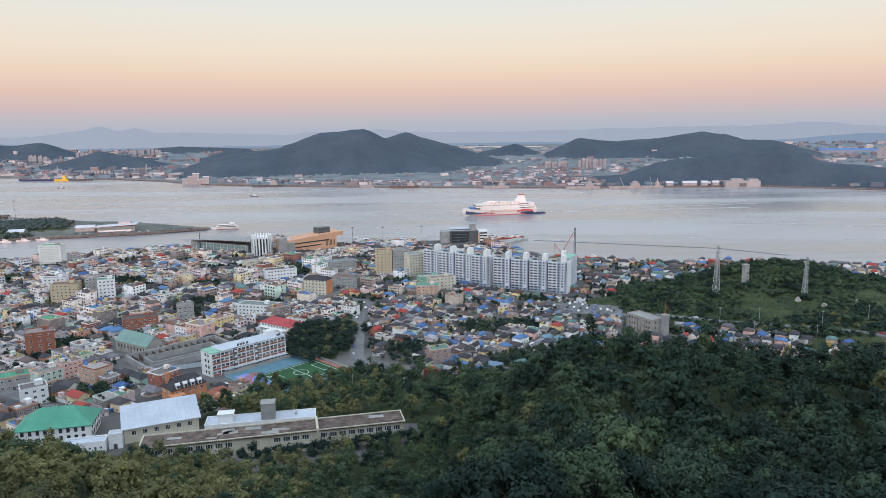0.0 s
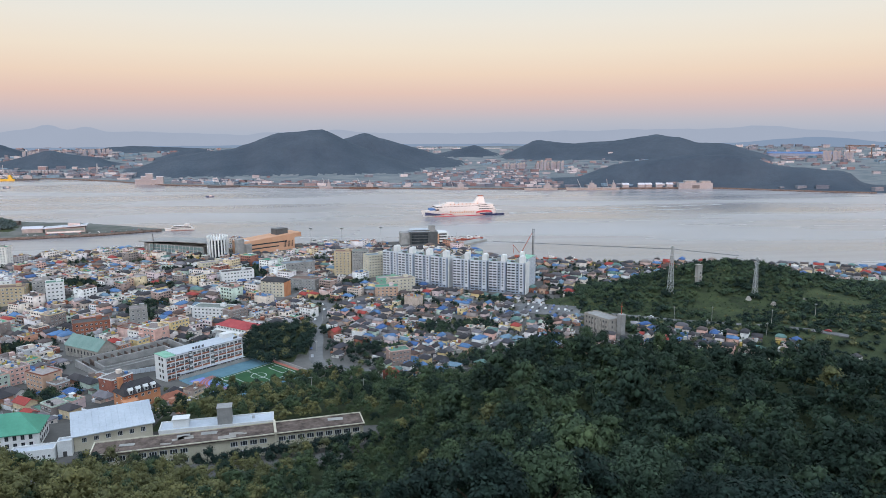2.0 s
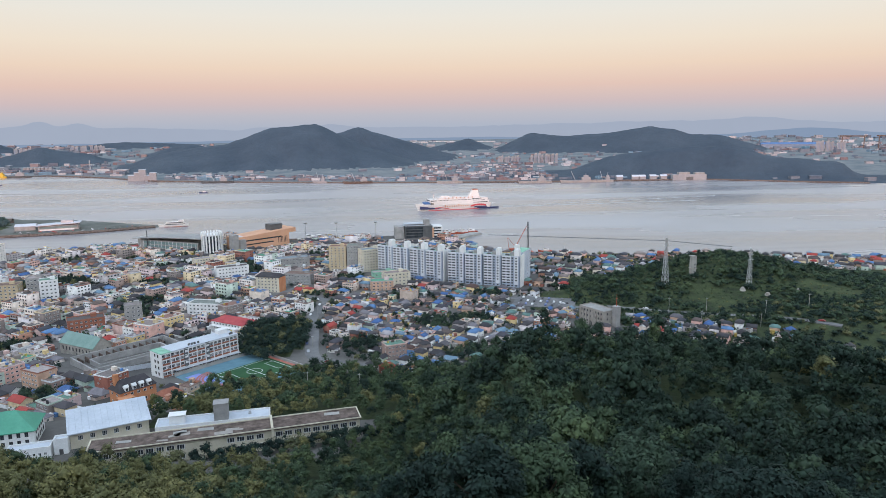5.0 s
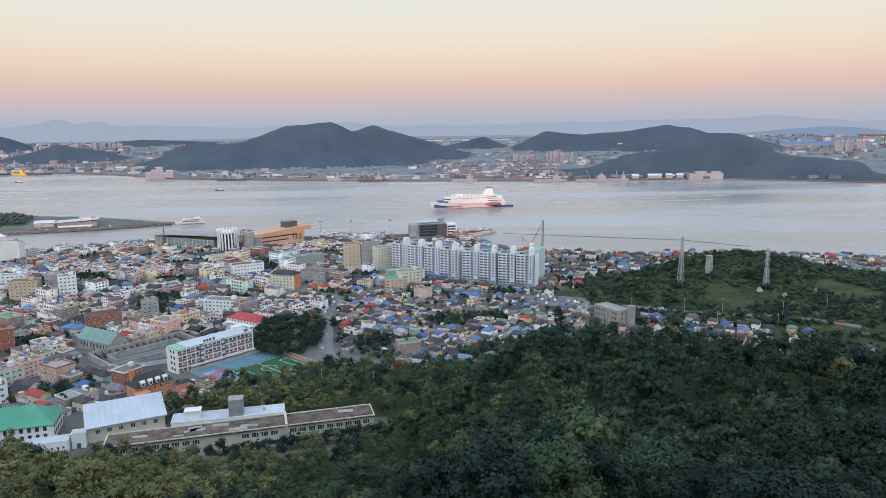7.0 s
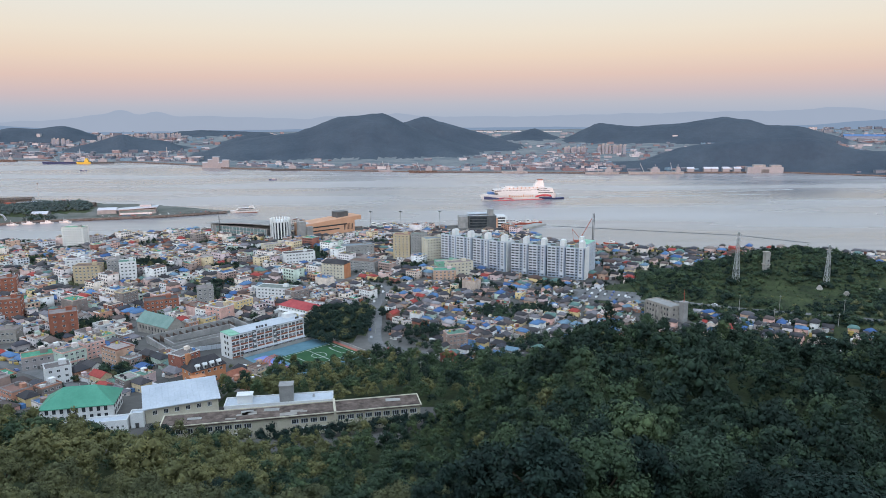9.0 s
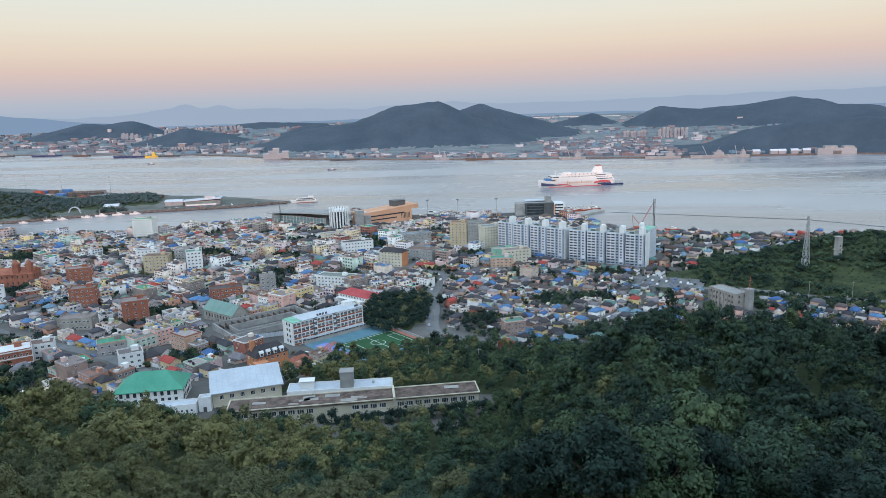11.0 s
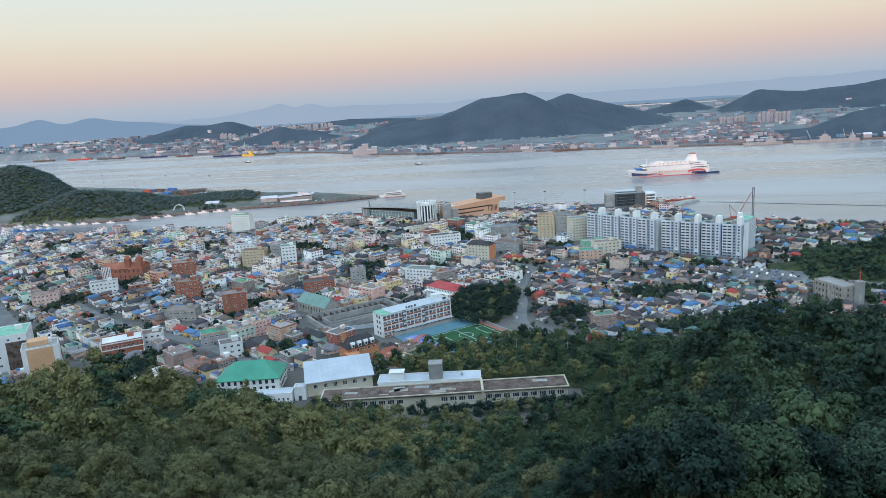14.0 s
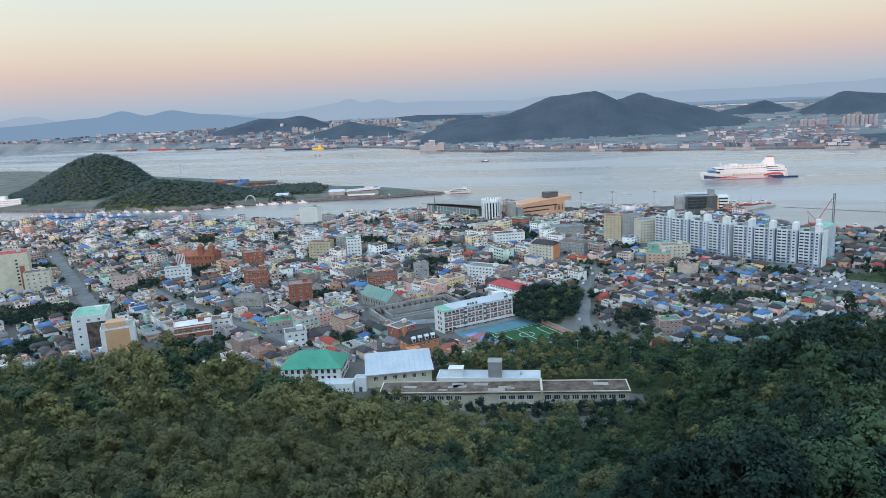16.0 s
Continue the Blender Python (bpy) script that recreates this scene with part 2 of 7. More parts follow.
# ---- ground, sea and hills ----
def sheet(name, xs, ys, height, mats, pick=None):
    """A ground mesh over a grid; pick gives the material's number for each cell."""
    gx, gy = np.meshgrid(xs, ys)
    z = height(gx, gy)
    nx, ny = len(xs), len(ys)
    idx = np.arange(nx * ny).reshape(ny, nx)
    quads = np.stack([idx[:-1, :-1], idx[:-1, 1:], idx[1:, 1:], idx[1:, :-1]], -1).reshape(-1, 4)
    keep = z.reshape(-1)[quads].max(1) > -4.5
    me = bpy.data.meshes.new(name)
    me.from_pydata(np.stack([gx, gy, z], -1).reshape(-1, 3).tolist(), [], quads[keep].tolist())
    for m in mats:
        me.materials.append(m)
    if pick is not None:
        cx, cy = gx.reshape(-1)[quads].mean(1)[keep], gy.reshape(-1)[quads].mean(1)[keep]
        me.polygons.foreach_set("material_index", np.asarray(pick(cx, cy), dtype=np.int32))
    me.polygons.foreach_set("use_smooth", np.ones(len(me.polygons), dtype=bool))
    return new(name, me)


def wooded(x, y):
    """True where woodland covers the near ground."""
    d, az = np.hypot(x, y), np.degrees(np.arctan2(x, y))
    edge = np.interp(az, [-75, -60, -52, -41, -33, -26, -21, -14, -6, -3, 0, 4, 8, 14, 25, 35, 60], [300, 270, 255, 245, 235, 232, 236, 240, 244, 262, 300, 345, 350, 345, 335, 330, 330])
    w = (d < edge) | (np.abs(az) > 70)
    w = w | ((az > -8) & (az < 3) & (d > 290) & (d < 385) & (d > 300 + 3 * np.abs(az)))
    u, v = (x + 94) * 0.7 + (y - 406) * 0.717, (y - 406) * 0.7 - (x + 94) * 0.717
    pitch = (np.abs(u) < 31) & (np.abs(v) < 30)
    w = w | ((x > -108) & (x < 30) & (y > 283) & (y < 392 - 0.25 * (x + 30)) & ~pitch & (x > -112 + (y - 283) * 0.12))
    w = w | (((x + 86) / 23) ** 2 + ((y - 480) / 56) ** 2 < 1)
    return w


def green_hill(x, y):
    return ((x - 300) / 190) ** 2 + ((y - 575) / 95) ** 2 < 1


def rough_noise(x, y, s):
    return np.array([noise.noise(Vector((a * s, b * s, 0.3))) for a, b in zip(x.reshape(-1), y.reshape(-1))]).reshape(x.shape)


sea = new("sea", bpy.data.meshes.new("sea"))
bm = bmesh.new()
bmesh.ops.create_circle(bm, cap_ends=True, segments=96, radius=4930)
bm.to_mesh(sea.data)
bm.free()
sea.data.materials.append(M_SEA)
tagged(sea, "calm grey harbour water under a pink dusk sky", "sea", kind="structure")
near_x = np.concatenate([np.arange(-1900, -700, 25), np.arange(-700, 700, 6), np.arange(700, 1500, 25.0)])
near_y = np.concatenate([np.arange(-900, -60, 30), np.arange(-60, 640, 6), np.arange(640, 1030, 8.0)])
land = sheet("ground", near_x, near_y, land_height, [M_SOIL, M_FLOORWOOD], lambda x, y: wooded(x, y) | green_hill(x, y) | ((x > 165) & (y < 740)))
tagged(land, "sloping ground under the harbour town and its wooded hill", "ground", kind="structure")
isle = sheet("island_ground", np.arange(-2200, -370, 9.0), np.arange(900, 1860, 9.0), island_height, [M_YARD, M_FLOORWOOD], lambda x, y: island_height(x, y) > 5)
tagged(isle, "low harbour island with a wooded round hill", "island", kind="structure")
far_x, far_y = np.arange(-4500, 3600, 22.0), np.concatenate([np.arange(1480, 3300, 18.0), np.arange(3300, 4800, 40.0)])


def far_rough(x, y):
    z = far_height(x, y)
    r = np.hypot(x, y)
    hill = np.clip(z - 12 - 52 * np.clip((r - 3000) / 1900, 0, 1) ** 1.2, 0, 20) / 20
    z = z + hill * rough_noise(x, y, 0.045) * 3.2 + hill * rough_noise(x, y, 0.012) * 4
    return np.where(r > 4850, -30, z)


def far_hill(x, y):
    r = np.hypot(x, y)
    return far_height(x, y) - 52 * np.clip((r - 3000) / 1900, 0, 1) ** 1.2 > 6.5


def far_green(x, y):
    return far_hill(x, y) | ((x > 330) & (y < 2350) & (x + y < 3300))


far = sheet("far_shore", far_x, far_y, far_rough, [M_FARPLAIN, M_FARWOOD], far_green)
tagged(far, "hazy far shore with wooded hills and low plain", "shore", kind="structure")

# ---- tools for building ----
class Geo:
    """Collects vertices, faces and material numbers for one mesh."""

    def __init__(self):
        self.v, self.f, self.m = [], [], []

    def add(self, pts, faces, mat=0):
        k = len(self.v)
        self.v += [tuple(p) for p in pts]
        self.f += [tuple(k + i for i in f) for f in faces]
        self.m += [mat] * len(faces)
        return self

    def box(self, x, y, z, sx, sy, sz, mat=0, turn=0.0):
        c, s = math.cos(radians(turn)), math.sin(radians(turn))
        pts = []
        for dz in (0, sz):
            for dx, dy in ((-1, -1), (1, -1), (1, 1), (-1, 1)):
                px, py = dx * sx / 2, dy * sy / 2
                pts.append((x + px * c - py * s, y + px * s + py * c, z + dz))
        return self.add(pts, [(3, 2, 1, 0), (4, 5, 6, 7), (0, 1, 5, 4), (1, 2, 6, 5), (2, 3, 7, 6), (3, 0, 4, 7)], mat)

    def cyl(self, x, y, z, r, h, n=12, r2=None, mat=0):
        r2 = r if r2 is None else r2
        a = [2 * math.pi * i / n for i in range(n)]
        pts = [(x + r * math.cos(t), y + r * math.sin(t), z) for t in a] + [(x + r2 * math.cos(t), y + r2 * math.sin(t), z + h) for t in a]
        faces = [(i, (i + 1) % n, n + (i + 1) % n, n + i) for i in range(n)] + [tuple(range(n - 1, -1, -1)), tuple(range(n, 2 * n))]
        return self.add(pts, faces, mat)

    def beam(self, p, q, w, mat=0):
        p, q = Vector(p), Vector(q)
        d = (q - p).normalized()
        a = d.orthogonal().normalized() * w / 2
        b = d.cross(a).normalized() * w / 2
        pts = [e + u for e in (p, q) for u in (a + b, a - b, -a - b, b - a)]
        return self.add(pts, [(0, 1, 2, 3), (7, 6, 5, 4), (0, 4, 5, 1), (1, 5, 6, 2), (2, 6, 7, 3), (3, 7, 4, 0)], mat)

    def gable(self, w, d, z, rise, over=0.5, thick=0.22, mat=0, x=0.0, y=0.0, hip=0.0):
        """A pitched roof, ridge along x; hip draws the ridge's ends in by so many metres."""
        a, b, r = w / 2 + over, d / 2 + over, max(w / 2 + over - hip, 0.3)
        e = z - rise * over / (d / 2)
        top = [(-a, -b, e + thick), (a, -b, e + thick), (a, b, e + thick), (-a, b, e + thick), (-r, 0, z + rise + thick), (r, 0, z + rise + thick)]
        low = [(p, q, s - thick) for p, q, s in top]
        pts = [(p + x, q + y, s) for p, q, s in top + low]
        up = [(0, 1, 5, 4), (2, 3, 4, 5), (1, 2, 5), (3, 0, 4)] if hip else [(0, 1, 5, 4), (2, 3, 4, 5)]
        down = [tuple(6 + i for i in reversed(f)) for f in up]
        side = [(1, 0, 6, 7), (3, 2, 8, 9)] + ([(2, 1, 7, 8), (0, 3, 9, 6)] if hip else [(2, 5, 11, 8), (5, 1, 7, 11), (0, 4, 10, 6), (4, 3, 9, 10)])
        return self.add(pts, up + down + side, mat)

    def gable_ends(self, w, d, z, rise, mat=0, x=0.0, y=0.0):
        for sx in (-1, 1):
            p = [(x + sx * w / 2, y - d / 2, z), (x + sx * w / 2, y + d / 2, z), (x + sx * w / 2, y, z + rise)]
            self.add(p if sx > 0 else p[::-1], [(0, 1, 2)], mat)
        return self

    def mesh(self, name, mats, smooth=False):
        me = bpy.data.meshes.new(name)
        me.from_pydata(self.v, [], self.f)
        for m in mats if isinstance(mats, (list, tuple)) else [mats]:
            me.materials.append(m)
        me.polygons.foreach_set("material_index", self.m)
        if smooth:
            me.polygons.foreach_set("use_smooth", [True] * len(self.f))
        return me


def part(name, geo, mats, parent, label="", m=None, smooth=False):
    """Links a mesh as one part under a thing or a part."""
    ob = new(name, geo.mesh(name, mats, smooth) if isinstance(geo, Geo) else geo)
    ob.parent = parent
    if m is not None:
        ob.matrix_basis = m
    if label:
        tagged(ob, label)
    return ob


def thing(name, x, y, z, turn, label, category, group=""):
    ob = new(name)
    ob.empty_display_size = 0.5
    ob.matrix_basis = pose(x, y, z, 0, 0, turn)
    return tagged(ob, label, category, group)


def ground_z(x, y):
    return float(land_height(x, y))


M_GLASS = surface("window_glass", (0.02, 0.025, 0.03), (0.05, 0.06, 0.07), 0.3, 2, 0.15, streaks=False)
M_FRAME = surface("window_frame_white", (0.62, 0.63, 0.64), (0.72, 0.72, 0.72), 0.5, 5, 0.5)
M_DARKFRAME = surface("window_frame_dark", (0.05, 0.05, 0.055), (0.09, 0.09, 0.09), 0.5, 5, 0.5)
M_WHITE = surface("white_render", (0.6, 0.61, 0.62), (0.76, 0.76, 0.75), 0.12, 2.0, 0.75)
M_PALEBLUE = surface("apartment_paint", (0.40, 0.45, 0.52), (0.52, 0.56, 0.62), 0.08, 1.5, 0.75)
M_BLUEGREY = surface("haze_blue_grey", (0.16, 0.2, 0.27), (0.22, 0.27, 0.34), 0.08, 1.5, 0.75)
M_APARTWHITE = surface("apartment_white", (0.52, 0.55, 0.6), (0.64, 0.66, 0.7), 0.1, 1.5, 0.75)
M_BAYGREY = surface("apartment_grey_blue", (0.26, 0.31, 0.39), (0.34, 0.39, 0.47), 0.08, 1.5, 0.75)
M_CREAM = surface("cream_render", (0.48, 0.44, 0.34), (0.64, 0.59, 0.48), 0.15, 2.0, 0.8)
M_TAN = surface("tan_render", (0.42, 0.34, 0.22), (0.52, 0.43, 0.30), 0.12, 2.0, 0.8)
M_GREY = surface("grey_concrete", (0.22, 0.22, 0.22), (0.36, 0.35, 0.34), 0.15, 1.8, 0.85)
M_DARKGREY = surface("dark_panels", (0.05, 0.055, 0.06), (0.1, 0.105, 0.11), 0.15, 2, 0.5)
M_DECK = surface("weathered_roof_deck", (0.04, 0.029, 0.025), (0.2, 0.152, 0.13), 0.3, 1.3, 0.95)
M_METALROOF = surface("pale_metal_roof", (0.4, 0.44, 0.5), (0.52, 0.56, 0.62), 0.1, 1.0, 0.45)
M_GREENROOF = surface("green_metal_roof", (0.035, 0.22, 0.14), (0.07, 0.3, 0.2), 0.1, 1.2, 0.5)
M_GREENDECK = surface("green_waterproof_deck", (0.16, 0.36, 0.26), (0.28, 0.5, 0.38), 0.2, 1.5, 0.7)
M_TEALROOF = surface("verdigris_roof", (0.13, 0.22, 0.20), (0.2, 0.3, 0.27), 0.15, 1.5, 0.6)
M_REDROOF = surface("red_roof", (0.30, 0.04, 0.05), (0.42, 0.08, 0.08), 0.2, 1.5, 0.6)
M_SLATE = surface("slate_roof", (0.025, 0.025, 0.03), (0.06, 0.055, 0.06), 0.2, 1.5, 0.7)
M_BRICK = surface("red_brick", (0.22, 0.08, 0.055), (0.34, 0.14, 0.09), 0.2, 3, 0.85)
M_ORANGE = surface("orange_brick", (0.42, 0.17, 0.08), (0.55, 0.26, 0.14), 0.15, 2.5, 0.8)
M_TERMINAL = surface("salmon_cladding", (0.52, 0.28, 0.17), (0.6, 0.35, 0.23), 0.06, 1.2, 0.6)
M_STONE = surface("grey_stone", (0.24, 0.22, 0.2), (0.38, 0.36, 0.33), 0.25, 2.5, 0.9)
M_STEEL = surface("galvanised_steel", (0.34, 0.35, 0.36), (0.48, 0.49, 0.5), 0.3, 3, 0.5, 0.4)
M_RUST = surface("red_crane_paint", (0.3, 0.06, 0.04), (0.4, 0.11, 0.07), 0.4, 3, 0.6)
M_ASPHALT = surface("asphalt", (0.11, 0.11, 0.115), (0.19, 0.19, 0.19), 0.08, 1.5, 0.9)
M_CONCRETE = surface("pale_concrete", (0.25, 0.25, 0.24), (0.38, 0.37, 0.35), 0.08, 1.2, 0.85)
M_LINE = surface("white_paint_line", (0.6, 0.6, 0.6), (0.75, 0.75, 0.75), 0.5, 3, 0.7)
M_TURF = surface("artificial_turf", (0.02, 0.07, 0.03), (0.035, 0.1, 0.04), 0.1, 1, 0.9)
M_COURT = surface("blue_court", (0.08, 0.17, 0.22), (0.13, 0.24, 0.3), 0.15, 1.5, 0.8)
M_TRACK = surface("red_track", (0.30, 0.10, 0.08), (0.42, 0.16, 0.12), 0.2, 1.5, 0.85)
M_VIOLET = surface("blue_track", (0.16, 0.2, 0.5), (0.22, 0.28, 0.6), 0.2, 1.5, 0.8)
M_BARK = surface("tree_bark", (0.04, 0.03, 0.022), (0.09, 0.07, 0.05), 1.0, 8, 0.95)

# house colours, with the redder dusk light multiplied into walls, roofs and decks
WALLS = [(0.766, 0.676, 0.654), (0.82, 0.818, 0.807), (0.58, 0.48, 0.414), (0.812, 0.719, 0.665), (0.487, 0.447, 0.447), (0.82, 0.82, 0.82), (0.557, 0.371, 0.273), (0.313, 0.125, 0.0927), (0.58, 0.6, 0.632), (0.673, 0.48, 0.436),
         (0.36, 0.327, 0.327), (0.812, 0.709, 0.621), (0.487, 0.251, 0.174), (0.766, 0.709, 0.719), (0.719, 0.578, 0.382), (0.348, 0.251, 0.218), (0.82, 0.807, 0.774), (0.278, 0.234, 0.218), (0.766, 0.589, 0.305), (0.742, 0.458, 0.392), (0.534, 0.632, 0.545), (0.696, 0.545, 0.545)]
PITCHED = [(0.046, 0.0432, 0.0506), (0.0611, 0.13, 0.305), (0.0747, 0.068, 0.077), (0.0978, 0.0594, 0.0517), (0.0977, 0.195, 0.364), (0.115, 0.108, 0.121), (0.0403, 0.0367, 0.0418), (0.163, 0.257, 0.34), (0.196, 0.184, 0.204), (0.0575, 0.054, 0.0594), (0.0633, 0.0616, 0.077),
           (0.138, 0.103, 0.0902), (0.0575, 0.0594, 0.0748), (0.115, 0.205, 0.187), (0.345, 0.324, 0.341), (0.046, 0.0464, 0.055), (0.368, 0.0594, 0.0495), (0.109, 0.0842, 0.0792), (0.0517, 0.0486, 0.055), (0.253, 0.205, 0.187), (0.069, 0.0626, 0.0682), (0.101, 0.207, 0.399)]
DECKS = [(0.18, 0.157, 0.153), (0.276, 0.238, 0.232), (0.132, 0.248, 0.194), (0.144, 0.119, 0.113), (0.384, 0.335, 0.324), (0.228, 0.184, 0.167), (0.204, 0.227, 0.205), (0.084, 0.184, 0.356), (0.264, 0.151, 0.124), (0.312, 0.281, 0.302), (0.108, 0.095, 0.095), (0.216, 0.259, 0.292), (0.096, 0.313, 0.205), (0.264, 0.216, 0.205), (0.192, 0.13, 0.108)]
M_HOUSEWALL = palette("house_render", WALLS)
M_PITCHED = palette("house_roofing", PITCHED, rough=0.6)
M_DECKS = palette("flat_roof_coating", DECKS)
M_HOUSEWALL_S = palette("house_render_block", WALLS, "piece")
M_PITCHED_S = palette("house_roofing_block", PITCHED, "piece", 0.6)
M_DECKS_S = palette("flat_roof_coating_block", DECKS, "piece")
M_TANKS = palette("water_tank_plastic", [(0.08, 0.2, 0.4), (0.5, 0.42, 0.1), (0.45, 0.45, 0.45)], "piece", 0.5)


def window_mesh(name, frame_mat, mullions=1):
    """A unit window, 1 m by 1 m in the xz plane, facing -y: one shell, the panes set back in the frame."""
    xs = [-0.5, -0.44]
    for i in range(mullions):
        c = (i + 1) / (mullions + 1) - 0.5
        xs += [c - 0.025, c + 0.025]
    xs += [0.44, 0.5]
    zs, n = [-0.5, -0.43, 0.43, 0.5], len(xs)
    v = [(x, -0.09, z) for z in zs for x in xs]
    f, m = [], []
    for r in range(3):
        for c in range(n - 1):
            q = (r * n + c, r * n + c + 1, (r + 1) * n + c + 1, (r + 1) * n + c)
            if r == 1 and c % 2 == 1:
                k = len(v)
                v += [(v[i][0], 0.0, v[i][2]) for i in q]
                f.append((k, k + 1, k + 2, k + 3))
                m.append(1)
                for i in range(4):
                    f.append((q[i], q[(i + 1) % 4], k + (i + 1) % 4, k + i))
                    m.append(0)
            else:
                f.append(q)
                m.append(0)
    k = len(v)
    rim = [0, n - 1, 4 * n - 1, 3 * n]
    v += [(v[i][0], 0.03, v[i][2]) for i in rim]
    for i in range(4):
        f.append((rim[(i + 1) % 4], rim[i], k + i, k + (i + 1) % 4))
        m.append(0)
    g = Geo()
    g.v, g.f, g.m = v, f, m
    return g.mesh(name, [frame_mat, M_GLASS])


ME_WIN = window_mesh("window", M_FRAME)
ME_WIN3 = window_mesh("window_wide", M_FRAME, 2)
ME_WIND = window_mesh("window_dark", M_DARKFRAME)


def windows_on(parent, w, d, floors, floor_h, z0, cols, sides=0, size=(1.6, 1.4), mesh=None, span=0.9, skip=(), both=True):
    """Rows of windows on the front (and, with sides, on both end walls)."""
    mesh = mesh or ME_WIN
    for k in range(floors):
        z = z0 + k * floor_h
        for i in range(cols):
            if (k, i) in skip:
                continue
            x = (i + 0.5) / cols * w * span - w * span / 2
            part("window", mesh, None, parent, m=pose(x, -d / 2 - 0.01, z) @ Matrix.Diagonal((size[0], 1, size[1], 1)))
        for i in range(sides):
            y = (i + 0.5) / sides * d * 0.85 - d * 0.85 / 2
            for s in ((-1, 1) if both else (1,)):
                part("window", mesh, None, parent, m=pose(s * (w / 2 + 0.01), y, z, 0, 0, 90 * s) @ Matrix.Diagonal((size[0], 1, size[1], 1)))


def block(name, x, y, turn, w, d, h, wall, deck, label, category="building", floors=0, cols=0, sides=0, size=(1.6, 1.4), mesh=None, z=None, parapet=0.8, roof="flat", rise=2.5, group="", hip=0.0, door=True, plant=True):
    """A walled building with its windows: a flat deck behind a parapet, or a pitched roof."""
    z = ground_z(x, y) if z is None else z
    t = thing(name, x, y, z, turn, label, category, group)
    g = Geo().box(0, 0, -2.5, w, d, h + 2.5)
    if roof == "pitched" and not hip:
        g.gable_ends(w, d, h, rise)
    part("wall", g, wall, t)
    if roof == "flat":
        part("roof", Geo().box(0, 0, h, w - 0.3, d - 0.3, 0.12), deck, t)
        p = Geo()
        for s in (-1, 1):
            p.box(0, s * (d / 2 - 0.12), h, w + 0.06, 0.3, parapet).box(s * (w / 2 - 0.12), 0, h, 0.3, d - 0.36, parapet)
        part("parapet", p, wall, t)
        if plant:
            part("stair_head", Geo().box(w * 0.22, d * 0.12, h + 0.12, min(4, w * 0.3), min(3.4, d * 0.35), 2.6), wall, t)
    else:
        part("roof", Geo().gable(w, d, h, rise, 0.5, 0.22, hip=hip), deck, t)
    if floors:
        fh = h / floors
        windows_on(t, w, d, floors, fh, fh * 0.55, cols, sides, size, mesh)
    if door:
        part("door", Geo().box(0, -d / 2 - 0.03, 0.0, 1.4, 0.1, 2.1), M_DARKFRAME, t)
    return t


def ribbon(name, pts, width, mat, lift=0.12, label="", thick=0.5, kind="structure", category="road"):
    """A road draped over the ground along a smoothed line."""
    p = [Vector((*q, 0)) for q in pts]
    line = []
    for i in range(len(p) - 1):
        a, b, c, d = p[max(i - 1, 0)], p[i], p[i + 1], p[min(i + 2, len(p) - 1)]
        n = max(2, int((c - b).length / 5))
        for k in range(n):
            t = k / n
            line.append(0.5 * ((2 * b) + (c - a) * t + (2 * a - 5 * b + 4 * c - d) * t * t + (3 * b - a - 3 * c + d) * t ** 3))
    line.append(p[-1])
    g = Geo()
    rows = []
    for i, q in enumerate(line):
        d = (line[min(i + 1, len(line) - 1)] - line[max(i - 1, 0)]).normalized()
        n = Vector((-d.y, d.x, 0)) * width / 2
        z = max(ground_z(*(q + n).xy), ground_z(*(q - n).xy), ground_z(*q.xy)) + lift
        rows.append([(q + n).xy.to_tuple() + (z,), (q - n).xy.to_tuple() + (z,), (q - n).xy.to_tuple() + (z - thick - 1,), (q + n).xy.to_tuple() + (z - thick - 1,)])
    pts3 = [v for r in rows for v in r]
    faces = []
    for i in range(len(rows) - 1):
        a, b = 4 * i, 4 * i + 4
        faces += [(a, a + 1, b + 1, b), (a + 1, a + 2, b + 2, b + 1), (a + 3, a, b, b + 3)]
    g.add(pts3, faces)
    ob = new(name, g.mesh(name, mat))
    return tagged(ob, label, category, kind=kind)

# ---- the large buildings of the town ----
M_APRICOT = surface("apricot_paint", (0.5, 0.3, 0.17), (0.6, 0.38, 0.23), 0.1, 1.5, 0.8)
CLEAR = []  # circles kept free of small houses


def keep(x, y, r):
    CLEAR.append((x, y, r))


